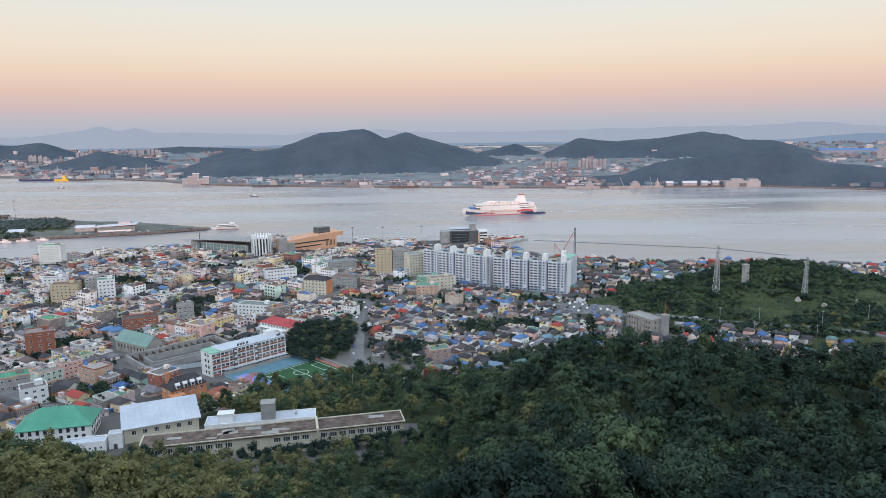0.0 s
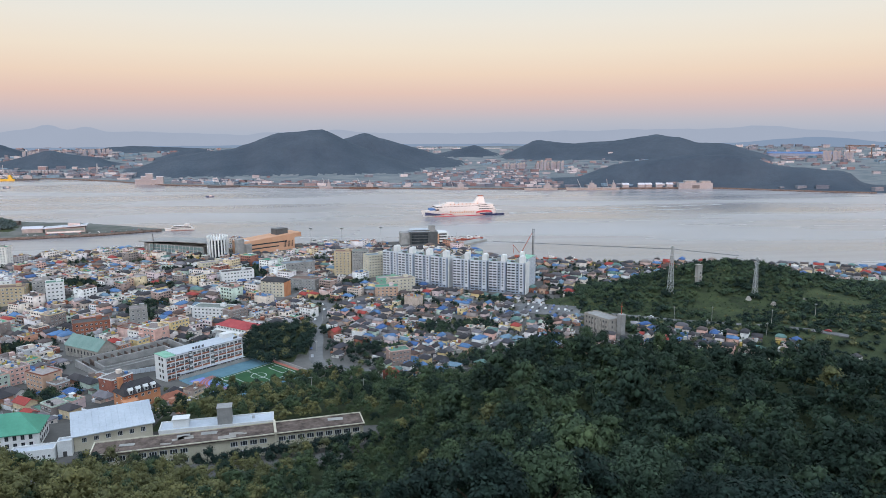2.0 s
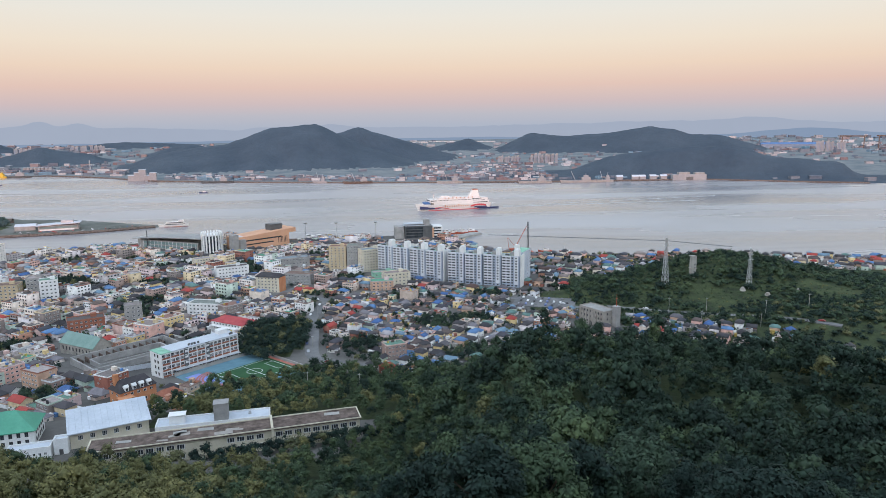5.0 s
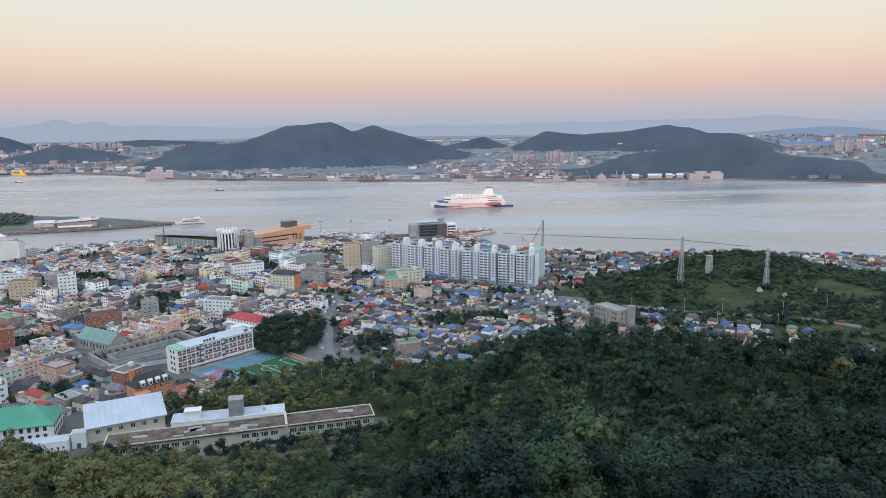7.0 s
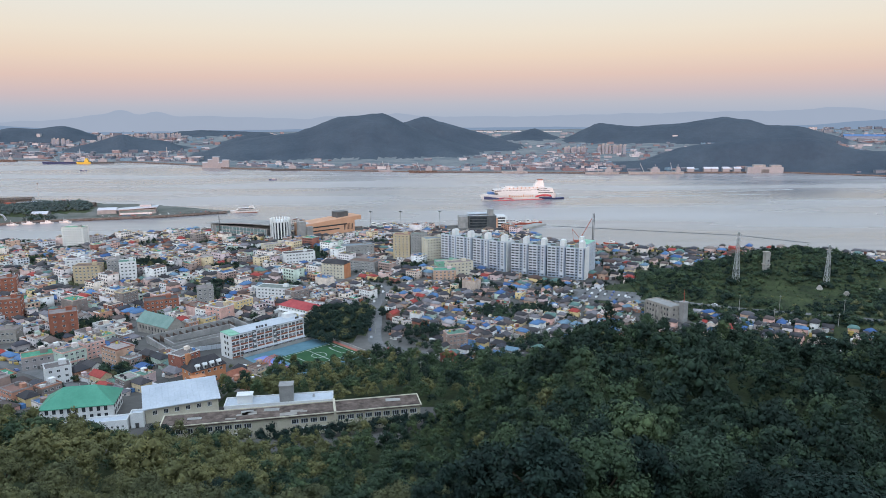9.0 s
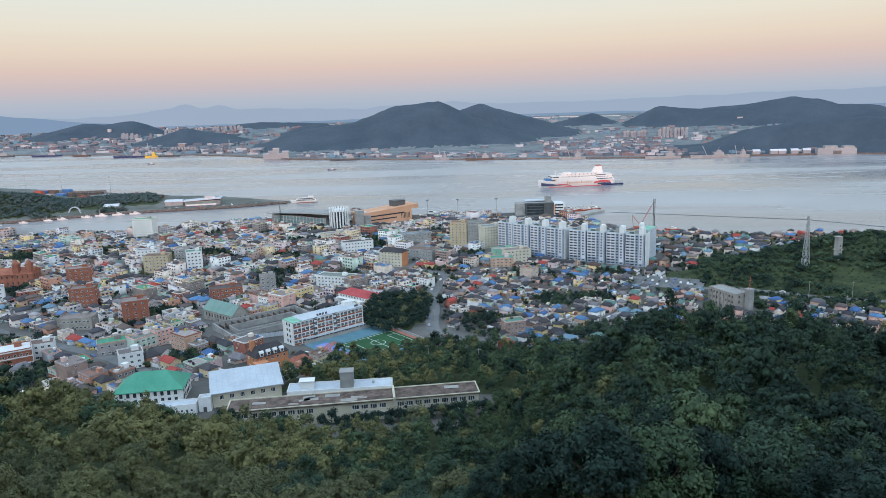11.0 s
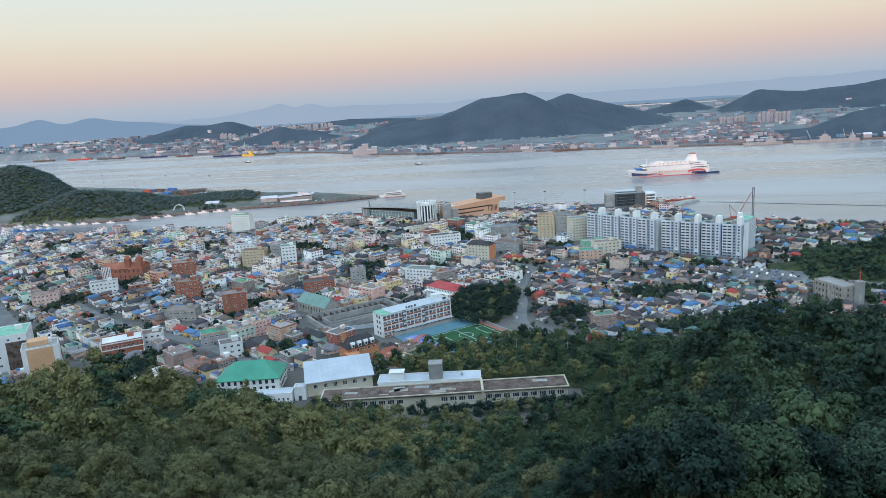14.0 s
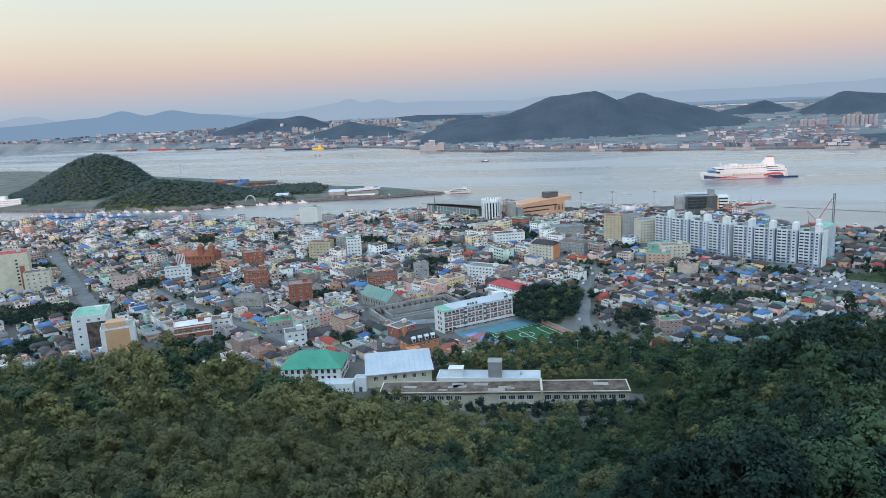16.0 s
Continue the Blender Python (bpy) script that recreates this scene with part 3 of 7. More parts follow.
def old_school_wing():
    """The long two-storey wing at the foot of the wood."""
    t = thing("school_wing", -66, 259.5, 41.5, 12.8, "long old two-storey cream building with a weathered flat roof", "building")
    part("wall", Geo().box(0, 0, -2, 99, 10.4, 10), M_CREAM, t)
    part("roof", Geo().box(0, -0.3, 8, 100, 11.6, 0.45), M_DECK, t, "blotched brown-grey flat roof")
    p = Geo()
    for s in (-1, 1):
        p.box(0, s * 5.6 - 0.3, 8.45, 100, 0.4, 0.35).box(s * 49.8, -0.3, 8.45, 0.4, 10.8, 0.35)
    part("parapet", p, M_CREAM, t)
    part("divider_wall", Geo().box(15.5, -0.5, 0, 0.9, 12.6, 9.6), M_CREAM, t)
    rr = random.Random(4)
    for i in range(11):
        a, b = rr.uniform(-46, 46), rr.uniform(-3.6, 3)
        part("roof_patch", Geo().box(a, b, 8.45, rr.uniform(2, 7), rr.uniform(1, 3), 0.06, turn=rr.uniform(-8, 8)), M_CONCRETE if i % 2 else M_STONE, t)
    for k in range(2):
        for i in range(27):
            x = -46.5 + i * 3.58
            if abs(x - 15.5) < 1.6 or i in (9, 10, 11, 12):
                continue
            part("window", ME_WIN3, None, t, m=pose(x, -5.21, 2.3 + 3.7 * k) @ Matrix.Diagonal((2.8, 1, 2.0, 1)))
    for i in range(28):
        part("pilaster", Geo().box(-48.3 + i * 3.58, -5.35, 0, 0.4, 0.3, 7.9), M_CREAM, t)
    keep(-110, 250, 14), keep(-90, 256, 14), keep(-66, 259, 14), keep(-45, 264, 14), keep(-24, 269, 14)
    a = thing("flat_annex", -76, 275, 41.5, 10, "low annex with a pale flat roof and a square stair tower", "building")
    part("wall", Geo().box(0, 0, -2, 44, 9, 8.2), M_WHITE, a)
    part("roof", Geo().box(0, 0, 6.2, 43.4, 8.4, 0.15), M_METALROOF, a)
    p = Geo()
    for s in (-1, 1):
        p.box(0, s * 4.4, 6.2, 44.2, 0.3, 0.7).box(s * 22, 0, 6.2, 0.3, 8.6, 0.7)
    part("parapet", p, M_WHITE, a)
    part("stair_tower", Geo().box(3, -1, 6.3, 5.6, 5, 7).box(3, -1, 13.3, 6, 5.4, 0.3), M_GREY, a)
    part("stair_head", Geo().box(-14, 0, 6.3, 6, 4, 3.4).box(-14, 0, 9.7, 6.6, 4.6, 0.25), M_WHITE, a)
    part("roof_vent", Geo().cyl(14, 1, 6.3, 0.7, 1.2, 10, 0.4), M_STEEL, a)
    windows_on(a, 44, 9, 1, 3, 3.8, 12, 0)


def hall_and_shed():
    t = thing("metal_roof_hall", -119.5, 279, 41.5, 25, "beige hall under a broad pale metal roof", "building")
    part("wall", Geo().box(0, 0, -2, 28.5, 18, 8.4), M_CREAM, t)
    g = Geo()
    g.add([(-15.2, -10.4, 6.3), (15.2, -10.4, 6.3), (15.2, 10.2, 9.0), (-15.2, 10.2, 9.0), (-15.2, -10.4, 6.7), (15.2, -10.4, 6.7), (15.2, 10.2, 9.4), (-15.2, 10.2, 9.4)],
          [(3, 2, 1, 0), (4, 5, 6, 7), (0, 1, 5, 4), (1, 2, 6, 5), (2, 3, 7, 6), (3, 0, 4, 7)])
    part("roof", g, M_METALROOF, t)
    for i in range(13):
        x = -14.4 + i * 2.4
        part("roof_seam", Geo().beam((x, -10.3, 6.76), (x, 10.1, 9.44), 0.1), M_METALROOF, t)
    windows_on(t, 28.5, 18, 1, 3, 4.2, 6, 3, (1.8, 2.0), ME_WIN3)
    keep(-119, 279, 22)
    h = thing("green_roof_hall", -160, 274.5, 41.5, 14, "white hall with tall windows and green hipped metal roof", "building")
    part("wall", Geo().box(0, 0, -2, 28, 16.5, 8.7), M_WHITE, h)
    part("roof", Geo().gable(28, 16.5, 6.7, 5.6, 0.7, 0.3, hip=8.5), M_GREENROOF, h)
    windows_on(h, 28, 16.5, 2, 3.1, 1.9, 9, 5, (1.3, 1.9), ME_WIND)
    part("finial", Geo().cyl(0, 0, 12.4, 0.15, 1.2, 6), M_STEEL, h)
    keep(-160, 275, 22)
    block("white_annex", -141, 259, 14, 15, 6, 4.2, M_WHITE, M_METALROOF, "low white annex with small round-headed openings", floors=1, cols=7, size=(0.9, 1.0), z=41.5, plant=False)
    block("boiler_house", -131, 263, 14, 5, 4, 5.6, M_WHITE, M_METALROOF, "small white cubic service house beside the hall", z=41.5, plant=False)
    keep(-138, 260, 14)


def school():
    t = thing("school", -125.8, 425.5, 19.3, 45.8, "four-storey white school with brick-red bands beside a sports pitch", "school")
    part("wall", Geo().box(0, 0, -3, 52, 12.6, 17.6), M_WHITE, t)
    part("roof", Geo().box(3.4, 0, 14.6, 45, 13.6, 0.5), M_METALROOF, t, "pale blue-white metal roof")
    part("roof_deck", Geo().box(-22.6, 0, 14.6, 6.8, 13.2, 0.3), M_GREENDECK, t, "green waterproof deck")
    for k in range(4):
        z = 3.6 * k
        part("brick_band", Geo().box(0, -6.36, z + 0.2, 51.6, 0.16, 1.05), M_BRICK, t)
        part("floor_ledge", Geo().box(0, -6.55, z + 3.35, 52.2, 0.55, 0.3), M_WHITE, t)
        for i in range(18):
            x = -24.1 + i * 2.83
            if i in (5, 10):
                continue
            part("window", ME_WIN3, None, t, m=pose(x, -6.32, z + 2.25) @ Matrix.Diagonal((2.3, 1, 1.9, 1)))
        for s in (-3, 0.5):
            part("window", ME_WIND, None, t, m=pose(-26.02, s, z + 2.2, 0, 0, -90) @ Matrix.Diagonal((1.4, 1, 1.8, 1)))
    for i in range(10):
        part("pier", Geo().box(-25.6 + i * 5.68, -6.6, 0, 0.5, 0.5, 14.6), M_WHITE, t)
    for i in (5, 10):
        part("stair_panel", Geo().box(-24.1 + i * 2.83, -6.66, 0.4, 2.9, 0.3, 14.6), M_DARKGREY, t, "dark green stair panel")
        for k in range(4):
            part("panel_sign", Geo().box(-24.1 + i * 2.83, -6.86, 2 + 3.4 * k, 1.8, 0.1, 1.2), M_FRAME, t)
    for i in range(4):
        part("sign_plate", Geo().box(-7 + i * 1.9 + (0.6 if i > 2 else 0), -4.9, 15.2, 1.3, 0.25, 1.3), M_DARKFRAME, t)
    part("sign_plate", Geo().box(22, -4.9, 15.2, 2.6, 0.25, 1.3), M_DARKFRAME, t)
    part("stair_head", Geo().box(20, 3, 15.1, 6, 5, 2.6), M_WHITE, t)
    part("canopy", Geo().box(4, -7.6, 2.9, 44, 2.6, 0.25), M_METALROOF, t)
    for c in range(-20, 21, 10):
        keep(-125.8 + c * 0.7, 425.5 + c * 0.7, 12)
    p = thing("sports_pitch", -94, 406, 20.0, 45.8, "small school pitch with green turf and painted courts", "pitch")
    part("surround", Geo().box(0, 0, -1.2, 58, 50, 1.35), M_COURT, p, "blue-green court surface")
    part("turf", Geo().box(6, -4, 0.15, 40, 28, 0.06), M_TURF, p, "green artificial turf")
    part("track_end", Geo().box(-21.5, 2, 0.15, 9, 34, 0.06), M_VIOLET, p, "blue-violet court")
    ring = Geo()
    for r in (10.5, 12.2, 13.9):
        n = 18
        for i in range(n):
            a0, a1 = math.pi * (0.5 + i / n), math.pi * (0.5 + (i + 1) / n)
            q = [(-12 + r * math.cos(a0), 2 + r * math.sin(a0)), (-12 + r * math.cos(a1), 2 + r * math.sin(a1)), (-12 + (r + 1.2) * math.cos(a1), 2 + (r + 1.2) * math.sin(a1)), (-12 + (r + 1.2) * math.cos(a0), 2 + (r + 1.2) * math.sin(a0))]
            ring.add([(u, v, 0.27) for u, v in q] + [(u, v, 0.16) for u, v in q], [(0, 3, 2, 1), (3, 0, 4, 7), (1, 2, 6, 5)])
    part("track_lanes", ring, M_TRACK, p, "red running lanes")
    part("track_edge", Geo().box(27.4, -4, 0.15, 2.6, 36, 0.06), M_TRACK, p)
    line = Geo()
    for s in (-1, 1):
        line.box(6, -4 + s * 12.5, 0.21, 36, 0.28, 0.03).box(6 + s * 18, -4, 0.21, 0.28, 25, 0.03)
        line.box(6 + s * 12, -4, 0.21, 0.28, 14, 0.03)
        for q in (-1, 1):
            line.box(6 + s * 15, -4 + q * 7, 0.21, 6, 0.28, 0.03)
    line.box(6, -4, 0.21, 0.28, 25, 0.03)
    for i in range(20):
        a = 2 * math.pi * i / 20
        line.box(6 + 4.5 * math.cos(a), -4 + 4.5 * math.sin(a), 0.21, 0.28, 1.5, 0.03, turn=math.degrees(a))
    part("line_marking", line, M_LINE, p)
    part("boundary_wall", Geo().box(0, 25.2, 0, 58, 0.5, 2.2).box(29.2, 0, 0, 0.5, 50, 1.6), M_CONCRETE, p)
    keep(-94, 406, 36), keep(-152, 407, 14), keep(-140, 395, 12), keep(-160, 420, 14)


def ruined_court():
    t = thing("walled_yard", -176, 455, 14, 44, "roofless concrete yard of a demolished building, walls still upright", "ruin")
    for x, y, sx, sy, h in ((0, -18, 62, 1.0, 6.5), (0, 18, 62, 1.0, 6), (-31, 0, 1.0, 36, 6), (31, 0, 1.0, 36, 6), (0, 8, 46, 0.8, 5), (0, -8, 46, 0.8, 5), (-23, 0, 0.8, 16, 5), (23, 0, 0.8, 16, 5)):
        part("wall", Geo().box(x, y, -2, sx, sy, h + 2), M_GREY, t)
    for i in range(13):
        part("buttress", Geo().box(-27 + i * 4.5, 13, 0, 0.5, 9, 4.6), M_DECK, t)
    part("slab", Geo().box(0, 0, -1.6, 60, 34, 1.9), M_CONCRETE, t)
    for i in range(-2, 3):
        keep(-176 + i * 11 * 0.72, 455 + i * 11 * 0.69, 24)
    w = thing("hoarding", -165, 424, 17, 24, "white site hoarding round the demolished yard", "fence")
    for i in range(16):
        part("panel", Geo().box(-22 + i * 2.9, 0, -1, 2.8, 0.15, 4.4), M_METALROOF, w)


def landmarks():
    t = block("church", -214, 476, -32, 35, 14, 7.2, M_STONE, M_TEALROOF, "stone church with a steep verdigris gable roof", "church", roof="pitched", rise=6, floors=1, cols=9, sides=3, size=(1.1, 2.6), mesh=ME_WIND)
    part("belfry", Geo().box(16.6, 0, 12.6, 1.6, 1.6, 1.6).cyl(16.6, 0, 14.2, 1.1, 1.4, 4, 0.05), M_STONE, t)
    keep(-214, 476, 14), keep(-226, 483, 12), keep(-202, 468, 12)
    t = block("civic_hall", -123, 517, -34, 31, 16, 9.5, M_WHITE, M_REDROOF, "white three-storey hall with a crimson hipped roof", roof="pitched", rise=3.2, hip=7, floors=3, cols=9, sides=4, z=12)
    for i in range(8):
        part("column", Geo().cyl(-14 + i * 4, -9.6, 0, 0.3, 6.4, 8), M_WHITE, t)
    part("balcony", Geo().box(0, -9.2, 6.2, 31, 2.6, 0.4), M_WHITE, t)
    keep(-123, 517, 21)
    t = block("brick_villa", -139, 357, 46, 19, 12, 8.6, M_ORANGE, M_SLATE, "orange brick house with a dark mansard roof and white dormers", "house", roof="pitched", rise=4.6, hip=3.5, floors=2, cols=5, sides=2)
    for i in range(4):
        d = part("dormer", Geo().box(-6 + i * 4, -5.2, 8.6, 1.9, 2.2, 2.1).gable(2.2, 1.9, 10.7, 0.9, 0.2, 0.15, x=-6 + i * 4, y=-5.2), M_WHITE, t, "white arched dormer")
        part("dormer_window", ME_WIND, None, d, m=pose(-6 + i * 4, -6.36, 9.6) @ Matrix.Diagonal((1.2, 1, 1.4, 1)))
    part("chimney", Geo().box(-7.6, 2, 8.6, 2.2, 2.2, 7.5), M_ORANGE, t)
    part("porch", Geo().box(-8, -8.6, -1, 7, 5, 7.4).box(-8, -8.6, 6.4, 7.4, 5.4, 0.3), M_ORANGE, t)
    keep(-140, 357, 17)
    block("tile_roof_house", -121, 356, 46, 12, 7, 3.6, M_BRICK, M_BRICK, "low house with a rust-brown tiled hip roof", "house", roof="pitched", rise=2.4, hip=3.2, floors=1, cols=3)
    keep(-121, 356, 9)
    # harbour-side flats and offices
    flats = [(-499 + 13, 862, 0, 27, 14, 25, "rose-grey slab of flats above the old harbour", M_HOUSEWALL, 8, 8), (-66, 781, -6, 19, 14, 27, "ochre block of flats near the quay", M_TAN, 9, 4),
             (-47, 779, -6, 17, 14, 27, "pale grey block of flats near the quay", M_GREY, 9, 5), (-29, 768, 24, 26, 14, 24, "cream block of flats near the quay", M_CREAM, 8, 7),
             (-2, 690, 20, 26, 13, 13, "cream walk-up flats with flat roofs", M_CREAM, 4, 6),
             (-16, 668, 5, 22, 12, 9, "pinkish low office block by the flats", M_HOUSEWALL, 3, 5), (-282, 473, 30, 18, 15, 18, "brown brick flats with white balcony bands", M_BRICK, 5, 3),
             (-360, 531, 20, 20, 13, 16, "red-brown brick block with a white side wall", M_BRICK, 4, 5), (-321, 462, 12, 24, 13, 9, "old beige stone two-storey public building", M_STONE, 2, 8),
             (-360, 655, 10, 24, 15, 15, "sand-coloured five-storey block of flats", M_TAN, 5, 6), (-322, 656, 24, 15, 13, 17, "white stepped block of flats", M_WHITE, 5, 4), (-340, 668, 14, 13, 13, 14, "grey four-storey block of town flats", M_GREY, 4, 4),
             (-212, 560, 20, 13, 12, 16, "grey building with dark ribbon windows", M_GREY, 5, 3), (-243, 545, 26, 26, 14, 10, "brick-red three-storey block in the town", M_BRICK, 3, 7), (-160, 590, -15, 34, 14, 9, "white three-storey school block in the town", M_WHITE, 3, 9),
             (-225, 366, 36, 13, 11, 10, "white cubic three-storey house", M_WHITE, 3, 3), (-300, 392, 30, 16, 12, 10, "white four-storey terrace house", M_WHITE, 3, 4), (-256, 398, 34, 17, 12, 8, "pale green two-storey shop house", M_HOUSEWALL, 2, 4),
             (-583, 499, 40, 22, 16, 20, "pale concrete office with ribbon windows", M_CREAM, 5, 4), (-100, 715, -20, 30, 16, 10, "low grey office with a courtyard roof", M_GREY, 3, 8), (-15, 716, 10, 24, 12, 9, "green netted site building", M_GREENDECK, 2, 4),
             (-425, 625, 25, 22, 14, 14, "pink-brown brick block in the town", M_BRICK, 4, 4), (-470, 560, 35, 24, 12, 11, "white three-storey row of shops", M_WHITE, 3, 6), (-500, 520, 35, 22, 12, 11, "rose three-storey row of shops", M_HOUSEWALL, 3, 6),
             (-395, 700, 15, 22, 12, 13, "pale four-storey block in the town", M_WHITE, 4, 5), (-180, 760, 25, 34, 14, 11, "long white office along the quay", M_WHITE, 3, 9), (-120, 800, 20, 36, 14, 12, "grey-white office along the quay", M_GREY, 3, 9), (-225, 830, 35, 30, 12, 9, "low cream office along the quay", M_CREAM, 3, 8)]
    for x, y, turn, w, d, h, label, wall, fl, n in flats:
        block("apartment_block" if fl > 4 else "office_block", x, y, turn, w, d, h, wall, M_DECKS, label, "building", fl, n, 2, (1.7, 1.4))
        keep(x, y, max(w, d) * 0.58)
    t = block("apartment_block", -124, 679, -20, 25, 13, 15, M_CREAM, M_SLATE, "cream flats with an orange end wall and dark mansard", "building", 5, 6, 0, (1.6, 1.5), roof="pitched", rise=3.2, hip=3.0)
    part("end_panel", Geo().box(12.6, 0, 0, 0.3, 12.6, 15), M_ORANGE, t, "orange brick end wall")
    keep(-124, 679, 15)
    t = block("tower_office", -612, 498, 44, 30, 24, 38, M_CREAM, M_REDROOF, "tall pale office tower with a red roof edge", floors=0)
    for k in range(8):
        part("window", ME_WIND, None, t, m=pose(5, -12.02, 8 + 3.4 * k) @ Matrix.Diagonal((2, 1, 1.6, 1)))
    part("stair_panel", Geo().box(9, -12.1, 0, 4, 0.3, 26), M_BRICK, t)
    keep(-612, 498, 24)
    t = block("gable_wall_block", -327, 329, 40, 19, 16, 22, M_WHITE, M_CONCRETE, "block with a blank apricot end wall edged in white", floors=0, z=17)
    part("end_panel", Geo().box(0, -8.15, 2, 13.5, 0.3, 20), M_APRICOT, t, "apricot painted panel")
    part("top_storey", Geo().box(-1, 2, 22, 11, 9, 3), M_APRICOT, t)
    windows_on(t, 19, 16, 5, 4, 4, 0, 4, both=True)
    keep(-322, 334, 17)
    t = block("green_deck_block", -366, 348, 36, 20, 25, 26, M_WHITE, M_GREENDECK, "white block with a pale green roof deck and brown end", floors=5, cols=3, sides=5)
    part("end_panel", Geo().box(4, -12.65, 0, 11.5, 0.3, 22), M_DECK, t, "dark brown clad panel")
    keep(-362, 352, 19)
    t = block("wedding_hall", -306, 372, 38, 24, 16, 12, M_BRICK, M_GREENDECK, "maroon-banded hall with white ledges and green deck", floors=2, cols=7, sides=4)
    for k in range(3):
        part("white_ledge", Geo().box(0, 0, 3.6 + 4 * k, 24.8, 16.8, 0.6), M_WHITE, t)
    keep(-306, 372, 17)
    # brick church with twin towers
    t = block("brick_church", -488, 617, 12, 42, 18, 12, M_BRICK, M_BRICK, "large red brick church with two square towers", "church", roof="pitched", rise=5, floors=2, cols=8, sides=3, size=(1.2, 2.6), mesh=ME_WIND)
    for x in (6, 18):
        part("tower", Geo().box(x, -6, 0, 5.4, 5.4, 22).cyl(x, -6, 22, 3.6, 4, 4, 0.1), M_BRICK, t)
    for i in range(6):
        part("white_fin", Geo().box(-20.6 + i * 1.7, -9.5, 0, 0.7, 0.6, 15), M_WHITE, t)
    keep(-488, 617, 25)
    # grey church on the right-hand slope
    t = block("grey_church", 147, 496, -61, 25, 12, 11.5, M_STONE, M_GREY, "grey stone church hall with buttresses and a square tower", "church", floors=3, cols=8, sides=2, size=(1.0, 1.7), mesh=ME_WIND, z=17, plant=False)
    for i in range(8):
        part("buttress", Geo().box(-12 + i * 3.43, -6.3, -2, 0.6, 0.8, 12.5), M_STONE, t)
    part("tower", Geo().box(15, 4, -2, 4.2, 4.2, 17).box(15, 4, 15, 4.8, 4.8, 0.5), M_GREY, t)
    part("spire", Geo().cyl(15, 4, 15.5, 0.35, 9, 6, 0.1).box(15, 4, 21, 2, 0.25, 0.25), M_RUST, t)
    keep(149, 494, 22)


def apartments():
    """Two staggered twelve-storey slabs by the water."""
    for (x0, y0), (x1, y1), n in (((-22, 752), (46, 701), 4), ((50, 698), (119, 664), 4)):
        w = math.hypot(x1 - x0, y1 - y0)
        turn = math.degrees(math.atan2(y1 - y0, x1 - x0))
        nx, ny = (y1 - y0) / w, -(x1 - x0) / w
        cx, cy = (x0 + x1) / 2 - nx * 7, (y0 + y1) / 2 - ny * 7
        t = thing("apartment_slab", cx, cy, 5, turn, "long pale blue-white slab of flats with stepped stair towers", "apartments", "slabs of flats by the water")
        floors, fh = 11, 2.75
        unit = w / n
        for u in range(n):
            ux = -w / 2 + unit * (u + 0.5)
            out = 0.9 if u % 2 else 0.0
            b = part("unit_body", Geo().box(ux, -out, -3, unit - 1.6, 13, floors * fh + 3), M_BAYGREY, t)
            part("roof_deck", Geo().box(ux, -out, floors * fh, unit - 0.8, 12.8, 0.15), M_GREENDECK, b, "green roof deck")
            p = Geo()
            for s in (-1, 1):
                p.box(ux, -out + s * 6.4, floors * fh, unit - 0.6, 0.25, 1.1).box(ux + s * (unit / 2 - 0.45), -out, floors * fh, 0.25, 12.6, 1.1)
            part("parapet", p, M_PALEBLUE, b)
            part("stair_tower", Geo().box(ux + unit * 0.3, -out - 2.4, floors * fh, 4.6, 6.5, 6.4).box(ux + unit * 0.3, -out - 2.4, floors * fh + 6.4, 3.4, 6.5, 1.0), M_WHITE, b, "white stair and lift tower")
            part("roof_house", Geo().box(ux + unit * 0.04, 1, floors * fh, 6, 5, 3.4), M_GREY, b)
            part("roof_box", Geo().box(ux - unit * 0.25, -2, floors * fh, 3.4, 3, 1.8), M_DARKGREY, b)
            part("bay", Geo().box(ux - unit * 0.22, -out - 6.8, fh * 2, unit * 0.47, 0.7, floors * fh - fh * 2 + 0.9), M_APARTWHITE, b, "white-painted bay")
            part("bay", Geo().box(ux + unit * 0.3, -out - 6.7, fh, unit * 0.2, 0.5, floors * fh - fh + 0.9), M_APARTWHITE, b, "white-painted bay")
            for k in range(floors):
                z = 1.6 + k * fh
                for q, sz, dy in ((-0.34, 3.3, 7.16), (-0.12, 3.3, 7.16), (0.09, 1.6, 6.51), (0.3, 1.7, 6.96)):
                    if k < 2 and dy > 6.6:
                        dy = 6.51
                    part("window", ME_WIND, None, b, m=pose(ux + unit * q, -out - dy, z) @ Matrix.Diagonal((sz, 1, 1.3, 1)))
        part("end_wall", Geo().box(w / 2 + 0.2, 0, -3, 0.8, 12.4, floors * fh + 4.5), M_WHITE, t, "blank white end wall")
    t = thing("apartment_slab", 128, 706, 5, 62, "narrow pale end block of the flats by the water", "apartments", "slabs of flats by the water")
    part("unit_body", Geo().box(0, 0, -3, 26, 11, 33), M_PALEBLUE, t)
    part("roof_deck", Geo().box(0, 0, 30, 25.6, 10.6, 0.2), M_GREENDECK, t)
    part("stair_tower", Geo().box(-6, 3, 30, 5, 4, 6), M_WHITE, t)
    windows_on(t, 26, 11, 10, 2.9, 1.9, 4, 0, (1.6, 1.4))
    for i in range(5):
        keep(-20 + i * 35, 748 - i * 24, 22)
    keep(126, 704, 18)


